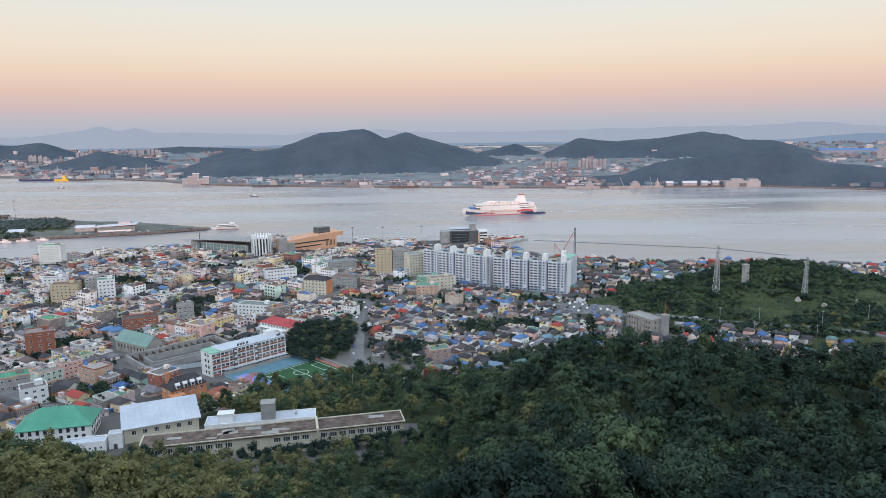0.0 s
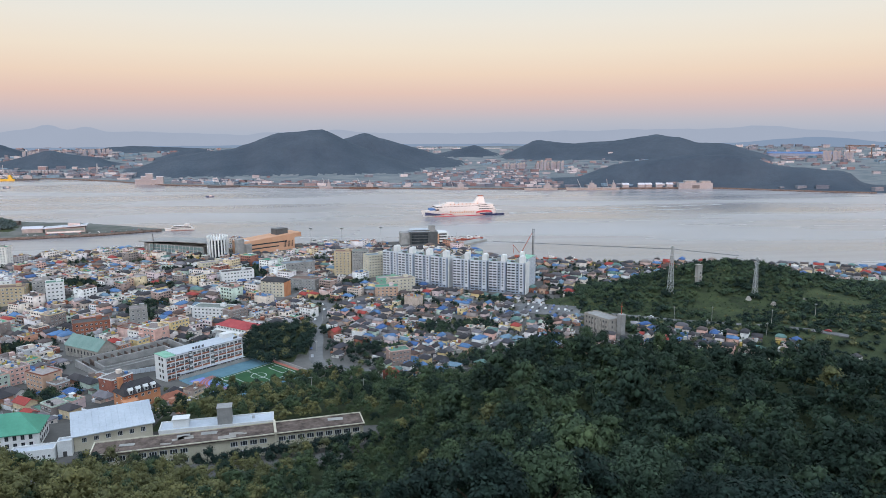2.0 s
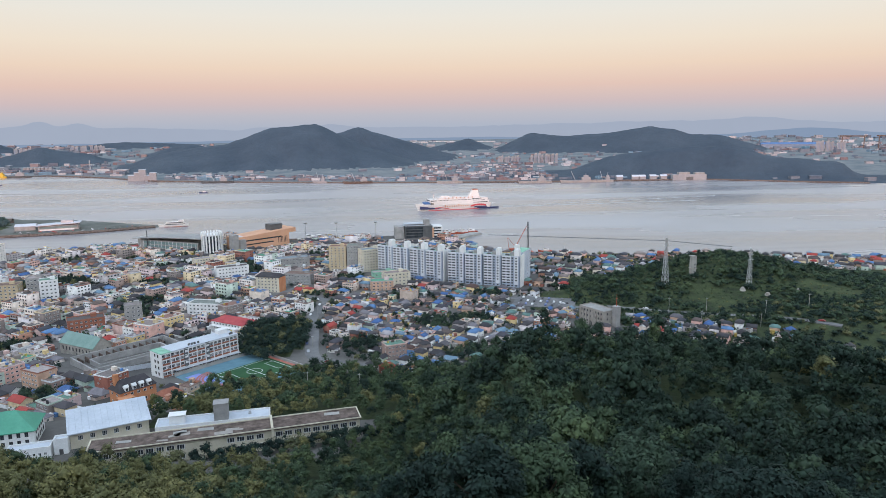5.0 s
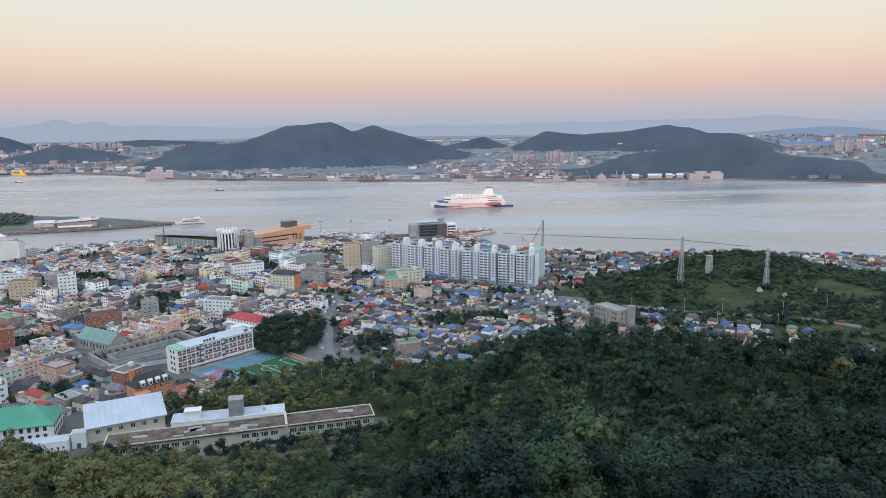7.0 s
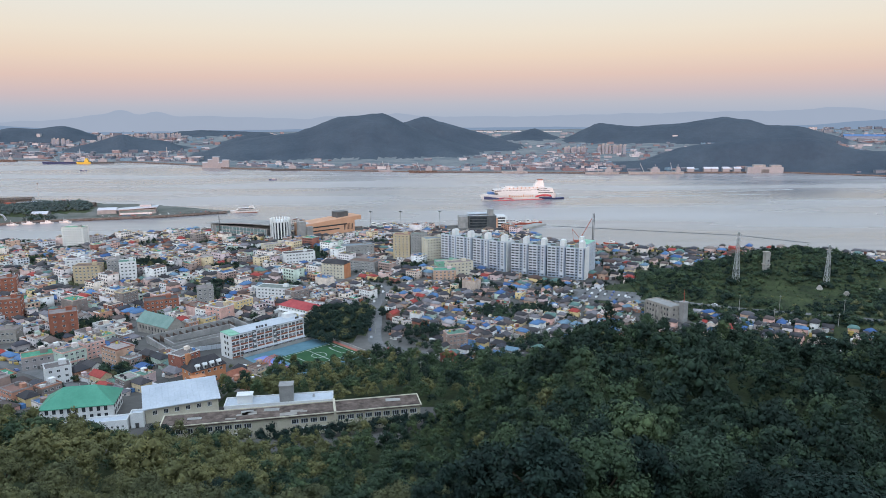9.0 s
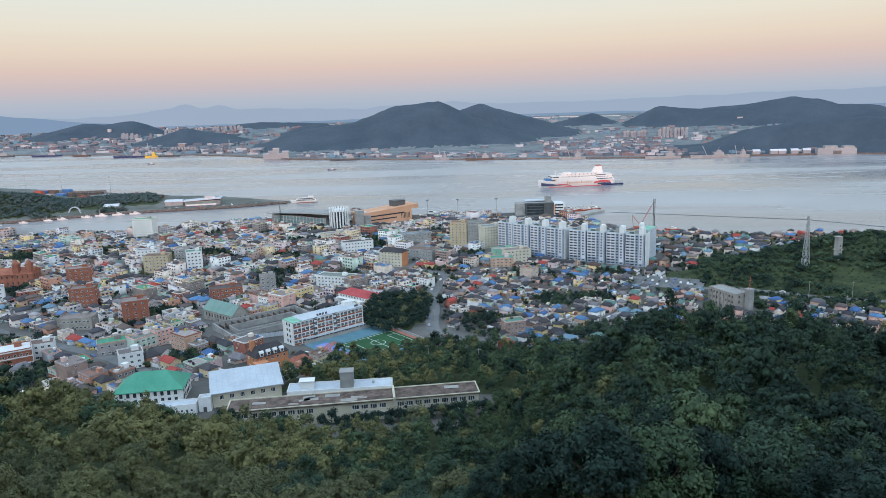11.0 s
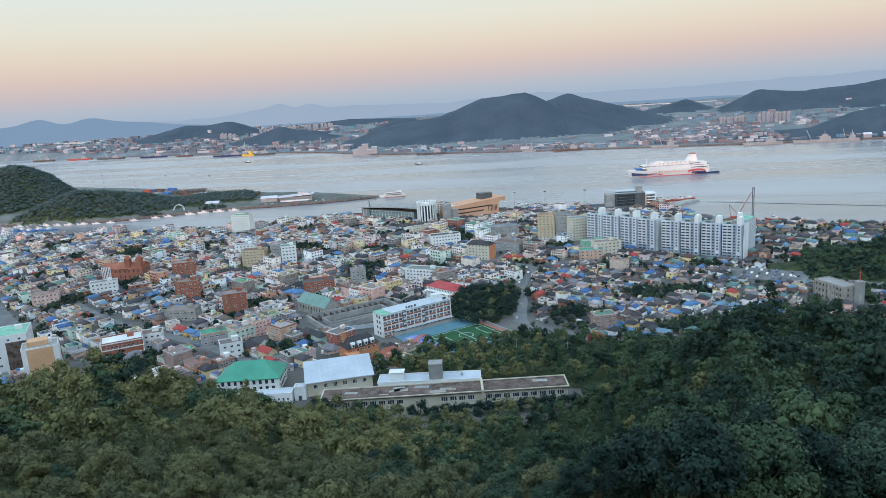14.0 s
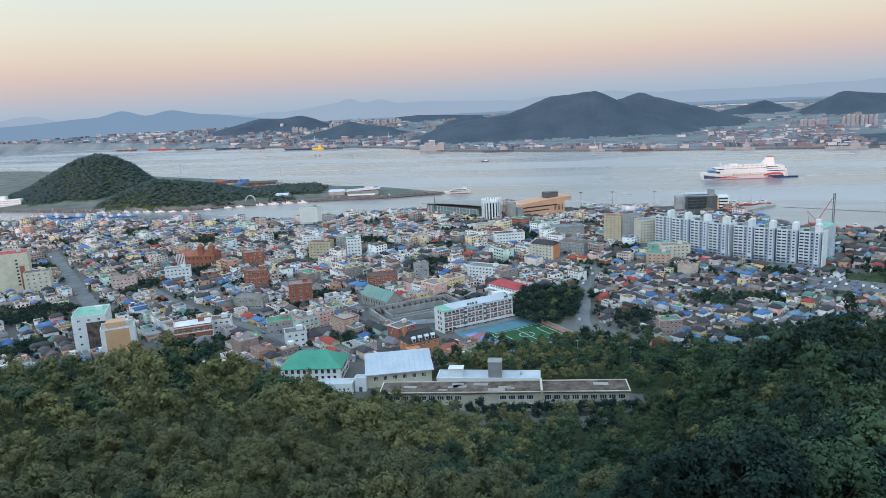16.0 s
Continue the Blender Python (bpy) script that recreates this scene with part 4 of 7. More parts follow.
def harbour_buildings():
    t = thing("ferry_terminal", -184, 952, 3, 41.5, "long salmon-orange ferry terminal with strip windows and a grey roof block", "terminal")
    part("wall", Geo().box(0, 6, -3, 78, 30, 19), M_TERMINAL, t)
    part("upper_wall", Geo().add([(-39, -9, 16), (50, -9, 16), (50, 21, 16), (-39, 21, 16), (-39, -9, 17), (50, -9, 22), (50, 21, 22), (-39, 21, 17)], [(3, 2, 1, 0), (4, 5, 6, 7), (0, 1, 5, 4), (1, 2, 6, 5), (2, 3, 7, 6), (3, 0, 4, 7)]), M_TERMINAL, t)
    part("strip_window", Geo().box(-4, -9.1, 11.2, 62, 0.3, 1.7), M_GLASS, t)
    part("strip_window", Geo().box(-8, -9.1, 6.0, 44, 0.3, 1.5), M_GLASS, t)
    for i in range(7):
        part("slit_window", Geo().box(22 + i * 2.2, -9.1, 4, 0.7, 0.3, 8), M_GLASS, t)
    part("roof_block", Geo().box(26, 8, 20, 18, 14, 8), M_DARKGREY, t, "dark grey roof plant block")
    part("roof", Geo().box(-14, 8, 17.2, 44, 20, 0.5), M_METALROOF, t)
    part("stair_block", Geo().box(-43, -6, -2, 9, 9, 24), M_GREY, t)
    part("stair_block", Geo().box(-34, -11, -2, 8, 7, 17), M_GREY, t)
    g = thing("glass_terminal", -300, 962, 3, -27, "low terminal hall with curved green glass front and wing roof", "terminal")
    part("hall", Geo().box(0, 0, -3, 104, 30, 14), M_GREY, g)
    for k in range(2):
        part("glazing", Geo().box(4, -15.1, 1 + 5 * k, 92, 0.3, 3.6), M_TEALGLASS, g, "green-tinted glass")
    for i in range(16):
        part("mullion", Geo().box(-48 + i * 6.4, -15.3, 0, 0.35, 0.4, 10.6), M_FRAME, g)
    n, pts, faces = 18, [], []
    for i in range(n + 1):
        xa = -58 + i * 118 / n
        za = 12 + 4.5 * math.sin((xa + 58) / 118 * 1.7)
        pts += [(xa, -19, za), (xa, 17, za), (xa, 17, za + 0.9), (xa, -19, za + 0.9)]
    for i in range(n):
        k = 4 * i
        faces += [(k + q, k + (q + 1) % 4, k + 4 + (q + 1) % 4, k + 4 + q) for q in range(4)]
    roof = Geo().add(pts, faces + [(0, 3, 2, 1), (4 * n, 4 * n + 1, 4 * n + 2, 4 * n + 3)])
    part("wing_roof", roof, M_GREY, g)
    part("mast", Geo().cyl(-34, -16, 0, 0.8, 24, 8, 0.5), M_DARKGREY, g)
    c = thing("ribbed_tower", -241, 922, 3, 0, "round white ribbed tower hall with dark glass between the fins", "tower")
    part("drum", Geo().cyl(0, 0, -2, 12.2, 25, 28), M_GLASS, c)
    for i in range(20):
        a = 2 * math.pi * i / 20
        part("fin", Geo().box(12.6 * math.cos(a), 12.6 * math.sin(a), -2, 1.9, 1.7, 28.5, turn=math.degrees(a)), M_WHITE, c)
    part("crown_ring", Geo().cyl(0, 0, 22, 13, 1.4, 28), M_WHITE, c)
    for x, y, r in ((-184, 952, 36), (-160, 975, 26), (-210, 930, 24), (-241, 922, 20), (-260, 942, 28), (-300, 962, 32), (-340, 980, 28)):
        keep(x, y, r)
    d = thing("pier_office", 30, 1003, 2.5, 6, "dark glass quay office between pale framed wings", "office")
    part("core", Geo().box(0, 0, -3, 40, 22, 21), M_DARKGREY, d)
    part("wing", Geo().box(-27, 1, -3, 13, 20, 20), M_GREY, d)
    part("wing", Geo().box(27, -1, -3, 14, 22, 20), M_WHITE, d)
    part("stair_tower", Geo().box(12, -4, 0, 8, 10, 27), M_GREY, d)
    for k in range(4):
        part("glazing", Geo().box(-6, -11.1, 1.5 + k * 4, 24, 0.25, 3), M_GLASS, d)
        part("glazing", Geo().box(27, -12.1, 1.5 + k * 4, 11, 0.25, 2), M_GLASS, d)
    part("salmon_panel", Geo().box(21, -12, 1, 3, 0.3, 14), M_TERMINAL, d)
    part("roof_frame", Geo().box(-6, 0, 18, 30, 18, 0.6).box(-6, 0, 20.6, 28, 16, 0.4), M_METALROOF, d)
    keep(30, 1003, 44)
    j = new("jetty", Geo().add([(48, 968, -3), (64, 960, -3), (126, 1030, -3), (114, 1042, -3), (48, 968, 2.8), (64, 960, 2.8), (126, 1030, 2.8), (114, 1042, 2.8)], [(4, 5, 6, 7), (0, 1, 5, 4), (1, 2, 6, 5), (2, 3, 7, 6), (3, 0, 4, 7)]).mesh("jetty", M_CONCRETE))
    tagged(j, "concrete jetty running out into the harbour", "jetty", kind="structure")
    # pile driver and crane by the shore
    m = thing("pile_driver", 166, 872, 0.5, 0, "tall dark lattice pile driver with a red crane boom", "crane")
    part("barge", Geo().box(-6, 2, -1.4, 26, 12, 2.8), M_RUST, m)
    mast = Geo()
    for sx in (-0.9, 0.9):
        for sy in (-0.9, 0.9):
            mast.beam((sx, sy, 1), (sx, sy, 40), 0.26)
    for k in range(13):
        for s in (-0.9, 0.9):
            mast.beam((-0.9, s, 1 + 3 * k), (0.9, s, 4 + 3 * k), 0.16).beam((s, -0.9, 4 + 3 * k), (s, 0.9, 1 + 3 * k), 0.16)
    part("mast", mast, M_DARKGREY, m)
    boom = Geo()
    for s in (-0.7, 0.7):
        boom.beam((-16, s, 8), (-2, s, 34), 0.35)
    for k in range(8):
        boom.beam((-16 + 1.75 * k, -0.7, 8 + 3.25 * k), (-16 + 1.75 * (k + 1), 0.7, 8 + 3.25 * (k + 1)), 0.22)
    boom.beam((-16, 0, 8), (-26, 0, 20), 0.4).beam((-26, 0, 20), (-24, 0, 2), 0.35)
    part("boom", boom, M_RUST, m)
    part("cab", Geo().box(-20, 0, 1.4, 7, 5, 5), M_RUST, m)


def teal_glass():
    m = surface("green_tinted_glass", (0.14, 0.2, 0.2), (0.2, 0.27, 0.27), 0.1, 1, 0.15, streaks=False)
    return m


M_TEALGLASS = teal_glass()
old_school_wing()
hall_and_shed()
school()
ruined_court()
landmarks()
apartments()
harbour_buildings()

# roads
ROADS = [
    ([(-20, 402), (-38, 416), (-54, 432), (-59, 458), (-61, 482), (-67, 520), (-70, 552), (-67, 594), (-64, 618), (-80, 640), (-110, 655)], 9, "curving asphalt lane down past the wooded knoll"),
    ([(-345, 340), (-400, 390), (-470, 450), (-560, 520), (-650, 590), (-740, 660)], 13, "wide straight avenue through the old town"),
    ([(-196, 342), (-244, 381), (-295, 411), (-341, 434), (-400, 470), (-470, 520)], 8, "asphalt town street between low houses"),
    ([(-120, 640), (-180, 650), (-260, 610), (-340, 560), (-420, 500)], 8, "asphalt town street between low houses"),
    ([(-64, 618), (-40, 650), (0, 655), (60, 630), (110, 590), (150, 560), (200, 520), (250, 480), (300, 440)], 6.5, "narrow road along the foot of the green hill"),
    ([(-400, 870), (-330, 880), (-230, 880), (-120, 900), (0, 900), (70, 860), (150, 810)], 12, "quay road along the waterfront"),
    ([(-120, 640), (-90, 720), (-60, 830), (-40, 900)], 9, "asphalt street leading to the quay"),
]
for pts, width, label in ROADS:
    ribbon("road", pts, width, M_ASPHALT, label=label)

# ---- woodland ----
def leaf_material(name, dark, mid, light):
    m, n, l, b = material(name, 0.75)
    big, grain = noise_node(n, l, 0.075, 3), noise_node(n, l, 0.7, 4, 0.75)
    c = ramp(n, l, big.outputs["Fac"], [(0.32, dark), (0.5, mid), (0.68, light)])
    pick = n.new("ShaderNodeNewGeometry").outputs["Random Per Island"]
    own = n.new("ShaderNodeObjectInfo").outputs["Random"]
    c = mixed(n, l, c, ramp(n, l, pick, [(0.0, (0.84, 0.85, 0.86)), (1.0, (1.12, 1.12, 1.06))]), 1.0, "MULTIPLY")
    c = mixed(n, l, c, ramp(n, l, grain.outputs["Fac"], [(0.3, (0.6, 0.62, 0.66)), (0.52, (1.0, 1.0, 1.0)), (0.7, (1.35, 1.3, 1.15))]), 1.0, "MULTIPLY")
    c = mixed(n, l, c, ramp(n, l, own, [(0.0, (0.75, 0.82, 0.84)), (0.55, (1.0, 1.0, 1.0)), (0.9, (1.12, 1.1, 0.98)), (1.0, (1.3, 1.2, 0.9))]), 1.0, "MULTIPLY")
    l.new(c, b.inputs["Base Color"])
    b.inputs["Specular IOR Level"].default_value = 0.2
    return m


# deep green leaves, darkened further with the shade of the right-hand valley
M_LEAF_DARK = leaf_material("deep_green_shaded_leaves", (0.01, 0.021, 0.019), (0.015, 0.031, 0.025), (0.027, 0.047, 0.033))
M_LEAF_OLIVE = leaf_material("olive_leaves", (0.072, 0.08, 0.043), (0.108, 0.112, 0.057), (0.148, 0.142, 0.07))
M_LEAF_MID = leaf_material("mid_green_leaves", (0.026, 0.046, 0.033), (0.041, 0.067, 0.042), (0.066, 0.094, 0.05))
# pale and bluish: haze over the basin is put into this leaf colour
M_LEAF_ISLE = leaf_material("hazed_island_leaves", (0.07, 0.095, 0.1), (0.084, 0.112, 0.112), (0.098, 0.126, 0.118))
rng = np.random.default_rng(7)


def unit_ball(n):
    """An octahedron split n times, pushed out to a ball: vertices and triangles."""
    v = [Vector(p) for p in ((1, 0, 0), (0, 1, 0), (-1, 0, 0), (0, -1, 0), (0, 0, 1), (0, 0, -1))]
    f = [(0, 1, 4), (1, 2, 4), (2, 3, 4), (3, 0, 4), (1, 0, 5), (2, 1, 5), (3, 2, 5), (0, 3, 5)]
    for _ in range(n):
        mid, out = {}, []
        for t in f:
            m = []
            for a, b in ((t[0], t[1]), (t[1], t[2]), (t[2], t[0])):
                key = (min(a, b), max(a, b))
                if key not in mid:
                    mid[key] = len(v)
                    v.append((v[a] + v[b]).normalized())
                m.append(mid[key])
            out += [(t[0], m[0], m[2]), (m[0], t[1], m[1]), (m[2], m[1], t[2]), tuple(m)]
        f = out
    return np.array([tuple(p) for p in v]), np.array([t + (t[2],) for t in f])


def crown_arrays(seed, leaves, leaf, lobes=13, spread=3.3, tall=5.0, plump=1.0, split=1):
    """A domed crown of uneven leaf clumps fringed with loose sprays: vertices and quads, crown's foot at z 0."""
    r = np.random.default_rng(seed)
    ball, ball_f = unit_ball(split)
    d0 = r.normal(size=(lobes, 3))
    d0[:, 2] = np.abs(d0[:, 2]) * 1.1 - 0.25
    d0 /= np.linalg.norm(d0, axis=1)[:, None]
    cen = d0 * r.uniform(0.45, 0.78, (lobes, 1)) * (spread, spread, tall * 0.62)
    cen[:, 2] += tall * 0.38
    rad = r.uniform(0.6, 1.2, lobes) * spread * plump * 1.35 / lobes ** 0.5
    vs, fs, k = [], [], 0
    for c, q in zip(cen, rad):
        b = ball * (1 + r.normal(size=(len(ball), 1)) * 0.12) * q * (0.7, 0.7, 0.55) + c
        vs.append(b)
        fs.append(ball_f + k)
        k += len(b)
        n = max(4, int(leaves * q * q / (rad ** 2).sum()))
        d = r.normal(size=(n, 3))
        d[:, 2] = d[:, 2] * 0.9 + 0.25
        d /= np.linalg.norm(d, axis=1)[:, None]
        p = c + d * q * r.uniform(0.76, 1.22, (n, 1)) * (1, 1, 0.85)
        nn = d + r.normal(size=(n, 3)) * 0.4 + (0, 0, 0.35)
        nn /= np.linalg.norm(nn, axis=1)[:, None]
        u = np.cross(nn, r.normal(size=(n, 3)))
        u /= np.linalg.norm(u, axis=1)[:, None]
        w = np.cross(nn, u)
        s = leaf * r.uniform(0.6, 1.35, (n, 1))
        leaf_tri = np.stack([p - u * s * 0.5 - w * s * 0.3, p + u * s * 0.5 - w * s * 0.25 - nn * s * 0.15, p + u * s * 0.05 + w * s * 0.55 - nn * s * 0.1], 1)
        vs.append(leaf_tri.reshape(-1, 3))
        t = k + np.arange(3 * n).reshape(-1, 3)
        fs.append(np.concatenate([t, t[:, 2:]], 1))
        k += 3 * n
    return np.concatenate(vs), np.concatenate(fs)


def fast_mesh(name, v, f, mats, index=None, smooth=False):
    """Mesh from arrays; a quad whose last two corners agree is a triangle."""
    me = bpy.data.meshes.new(name)
    tri = f[:, 2] == f[:, 3]
    count = np.where(tri, 3, 4)
    keep = np.ones(f.shape, bool)
    keep[:, 3] = ~tri
    me.vertices.add(len(v))
    me.vertices.foreach_set("co", np.ascontiguousarray(v, dtype=np.float32).reshape(-1))
    loops = f[keep].astype(np.int32)
    me.loops.add(len(loops))
    me.loops.foreach_set("vertex_index", loops)
    me.polygons.add(len(f))
    me.polygons.foreach_set("loop_start", np.concatenate([[0], np.cumsum(count)[:-1]]).astype(np.int32))
    for m in mats:
        me.materials.append(m)
    if index is not None:
        me.polygons.foreach_set("material_index", np.asarray(index, dtype=np.int32))
    if smooth:
        me.polygons.foreach_set("use_smooth", np.ones(len(f), dtype=bool))
    me.update(calc_edges=True)
    return me


def trunk_geo(seed, h=4.2):
    r = random.Random(seed)
    g = Geo().cyl(0, 0, -0.8, 0.26, h + 0.8, 7, 0.13)
    for i in range(4):
        a, z = r.uniform(0, 6.28), h * r.uniform(0.55, 0.95)
        g.beam((0, 0, z), (math.cos(a) * r.uniform(1, 2), math.sin(a) * r.uniform(1, 2), z + r.uniform(0.8, 1.8)), 0.12)
    return g


def scatter(test, box, gap, seed):
    """Jittered places inside a region."""
    r = np.random.default_rng(seed)
    gx, gy = np.meshgrid(np.arange(box[0], box[2], gap), np.arange(box[1], box[3], gap))
    x = (gx + r.uniform(-0.42, 0.42, gx.shape) * gap).reshape(-1)
    y = (gy + r.uniform(-0.42, 0.42, gx.shape) * gap).reshape(-1)
    k = test(x, y)
    return x[k], y[k]


NEAR_CROWNS = {}
for tone, mat in (("dark", M_LEAF_DARK), ("olive", M_LEAF_OLIVE), ("green", M_LEAF_MID)):
    NEAR_CROWNS[tone] = [fast_mesh("crown", *crown_arrays(20 + i, 3600, 0.28, 24 + 2 * i, 3.5 + 0.15 * (i % 3), (6.2, 7.0, 6.6, 9.0, 7.4)[i], 1.0, 0), [mat], smooth=True) for i in range(5)]
TRUNKS = [trunk_geo(i).mesh("trunk", M_BARK) for i in range(4)]
FAR_CROWNS = [crown_arrays(60 + i, 640, 0.42, 19, (3.6, 3.4, 2.9)[i % 3], (6.6, 7.2, 9.0)[i % 3], 1.05, 0) for i in range(9)]
TOWN_CROWNS = [crown_arrays(160 + i, 220, 0.66, 9, 3.3, (5.4, 6.2, 7.4)[i % 3], 1.1, 0) for i in range(6)]
BUSHES = [crown_arrays(80 + i, 100, 0.58, 5, 2.1, 2.6, 1.2, 0) for i in range(6)]


def thicket(name, x, y, z, size, pool, mats, pick, label, seed):
    """Many trees joined into one object; pick gives each its material's number."""
    r = np.random.default_rng(seed)
    vs, fs, ms, k = [], [], [], 0
    for i in range(len(x)):
        v, f = pool[r.integers(len(pool))]
        a = r.uniform(0, 6.28)
        c, s = math.cos(a), math.sin(a)
        sc = size[i]
        q = np.stack([(v[:, 0] * c - v[:, 1] * s) * sc + x[i], (v[:, 0] * s + v[:, 1] * c) * sc + y[i], v[:, 2] * sc * r.uniform(0.85, 1.2) + z[i]], 1)
        vs.append(q)
        fs.append(f + k)
        ms.append(np.full(len(f), pick[i]))
        k += len(v)
    ob = new(name, fast_mesh(name, np.concatenate(vs), np.concatenate(fs), mats, np.concatenate(ms), True))
    return tagged(ob, label, "trees", kind="stuff")


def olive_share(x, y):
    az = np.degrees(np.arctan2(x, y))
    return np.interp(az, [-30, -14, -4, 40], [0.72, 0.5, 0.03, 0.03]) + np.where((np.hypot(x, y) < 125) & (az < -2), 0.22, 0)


# fewer mid greens to the right: the valley's shade is put into leaf colour
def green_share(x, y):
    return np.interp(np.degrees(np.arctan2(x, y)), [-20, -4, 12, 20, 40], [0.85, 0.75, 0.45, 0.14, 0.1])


def forest_test(x, y):
    d, az = np.hypot(x, y), np.degrees(np.arctan2(x, y))
    clearing = ((x + 16) / 26) ** 2 + ((y - 178) / 12) ** 2 < 1
    return wooded(x, y) & (np.abs(az) < 64) & (d > 70) & ~clearing & (land_height(x, y) < 125)


# closer, smaller crowns on the left spur; larger, looser ones over the right-hand hump
ax, ay = scatter(lambda x, y: forest_test(x, y) & (np.arctan2(x, y) < 0.02), (-300, 10, 320, 400), 6.1, 3)
bx, by = scatter(lambda x, y: forest_test(x, y) & (np.arctan2(x, y) >= 0.02), (-300, 10, 320, 400), 7.5, 4)
fx, fy, fs_ = np.concatenate([ax, bx]), np.concatenate([ay, by]), np.concatenate([np.ones(len(ax)), np.full(len(bx), 1.45)])
fd = np.hypot(fx, fy)
order = np.argsort(fd)
near_set = order[:240]
for j, i in enumerate(near_set):
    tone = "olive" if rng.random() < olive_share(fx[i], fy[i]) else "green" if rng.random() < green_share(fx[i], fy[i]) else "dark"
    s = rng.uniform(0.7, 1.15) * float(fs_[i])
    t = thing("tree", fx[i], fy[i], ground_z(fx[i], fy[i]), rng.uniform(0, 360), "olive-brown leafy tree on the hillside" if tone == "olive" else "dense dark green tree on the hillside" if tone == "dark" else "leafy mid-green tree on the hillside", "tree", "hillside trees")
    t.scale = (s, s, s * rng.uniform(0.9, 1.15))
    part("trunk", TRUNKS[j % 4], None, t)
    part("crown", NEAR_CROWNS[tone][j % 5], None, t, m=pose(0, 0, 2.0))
rest = order[240:]
x, y = fx[rest], fy[rest]
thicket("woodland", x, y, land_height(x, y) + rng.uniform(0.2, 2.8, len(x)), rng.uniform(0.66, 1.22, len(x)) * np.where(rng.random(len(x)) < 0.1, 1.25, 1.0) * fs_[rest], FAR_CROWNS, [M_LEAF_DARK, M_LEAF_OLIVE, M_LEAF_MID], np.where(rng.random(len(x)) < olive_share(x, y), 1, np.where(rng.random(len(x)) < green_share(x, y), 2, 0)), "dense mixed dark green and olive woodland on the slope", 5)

# ---- small houses ----
def near_road(x, y, margin=2.0):
    hit = np.zeros(np.shape(x), bool)
    for pts, width, _ in ROADS:
        for (ax, ay), (bx, by) in zip(pts[:-1], pts[1:]):
            t = np.clip(((x - ax) * (bx - ax) + (y - ay) * (by - ay)) / ((bx - ax) ** 2 + (by - ay) ** 2), 0, 1)
            hit |= np.hypot(x - ax - t * (bx - ax), y - ay - t * (by - ay)) < width / 2 + margin
    return hit


def buildable(x, y, margin=5.0):
    az = np.degrees(np.arctan2(x, y))
    ok = ~wooded(x, y) & (y < np.interp(x, SHORE_X, SHORE_Y) - 9) & (np.hypot(x, y) > 235) & (az > -62) & ~((y < 305) & (x > -205)) & ~((x > -175) & (x < -100) & (y < 330))
    ok &= ~near_road(x, y, margin)
    for cx, cy, r in CLEAR:
        ok &= np.hypot(x - cx, y - cy) > r + margin * 0.6
    green = (((x - 300) / 175) ** 2 + ((y - 590) / 88) ** 2 < 1) | (((x + 330) / 34) ** 2 + ((y - 695) / 26) ** 2 < 1) | (((x + 500) / 36) ** 2 + ((y - 418) / 28) ** 2 < 1)
    car_park = ((x - 125) / 30) ** 2 + ((y - 578) / 22) ** 2 < 1
    return ok & ~green & ~car_park & (x < 560) & ((x < 175) | (y < 560) | (y > 700))


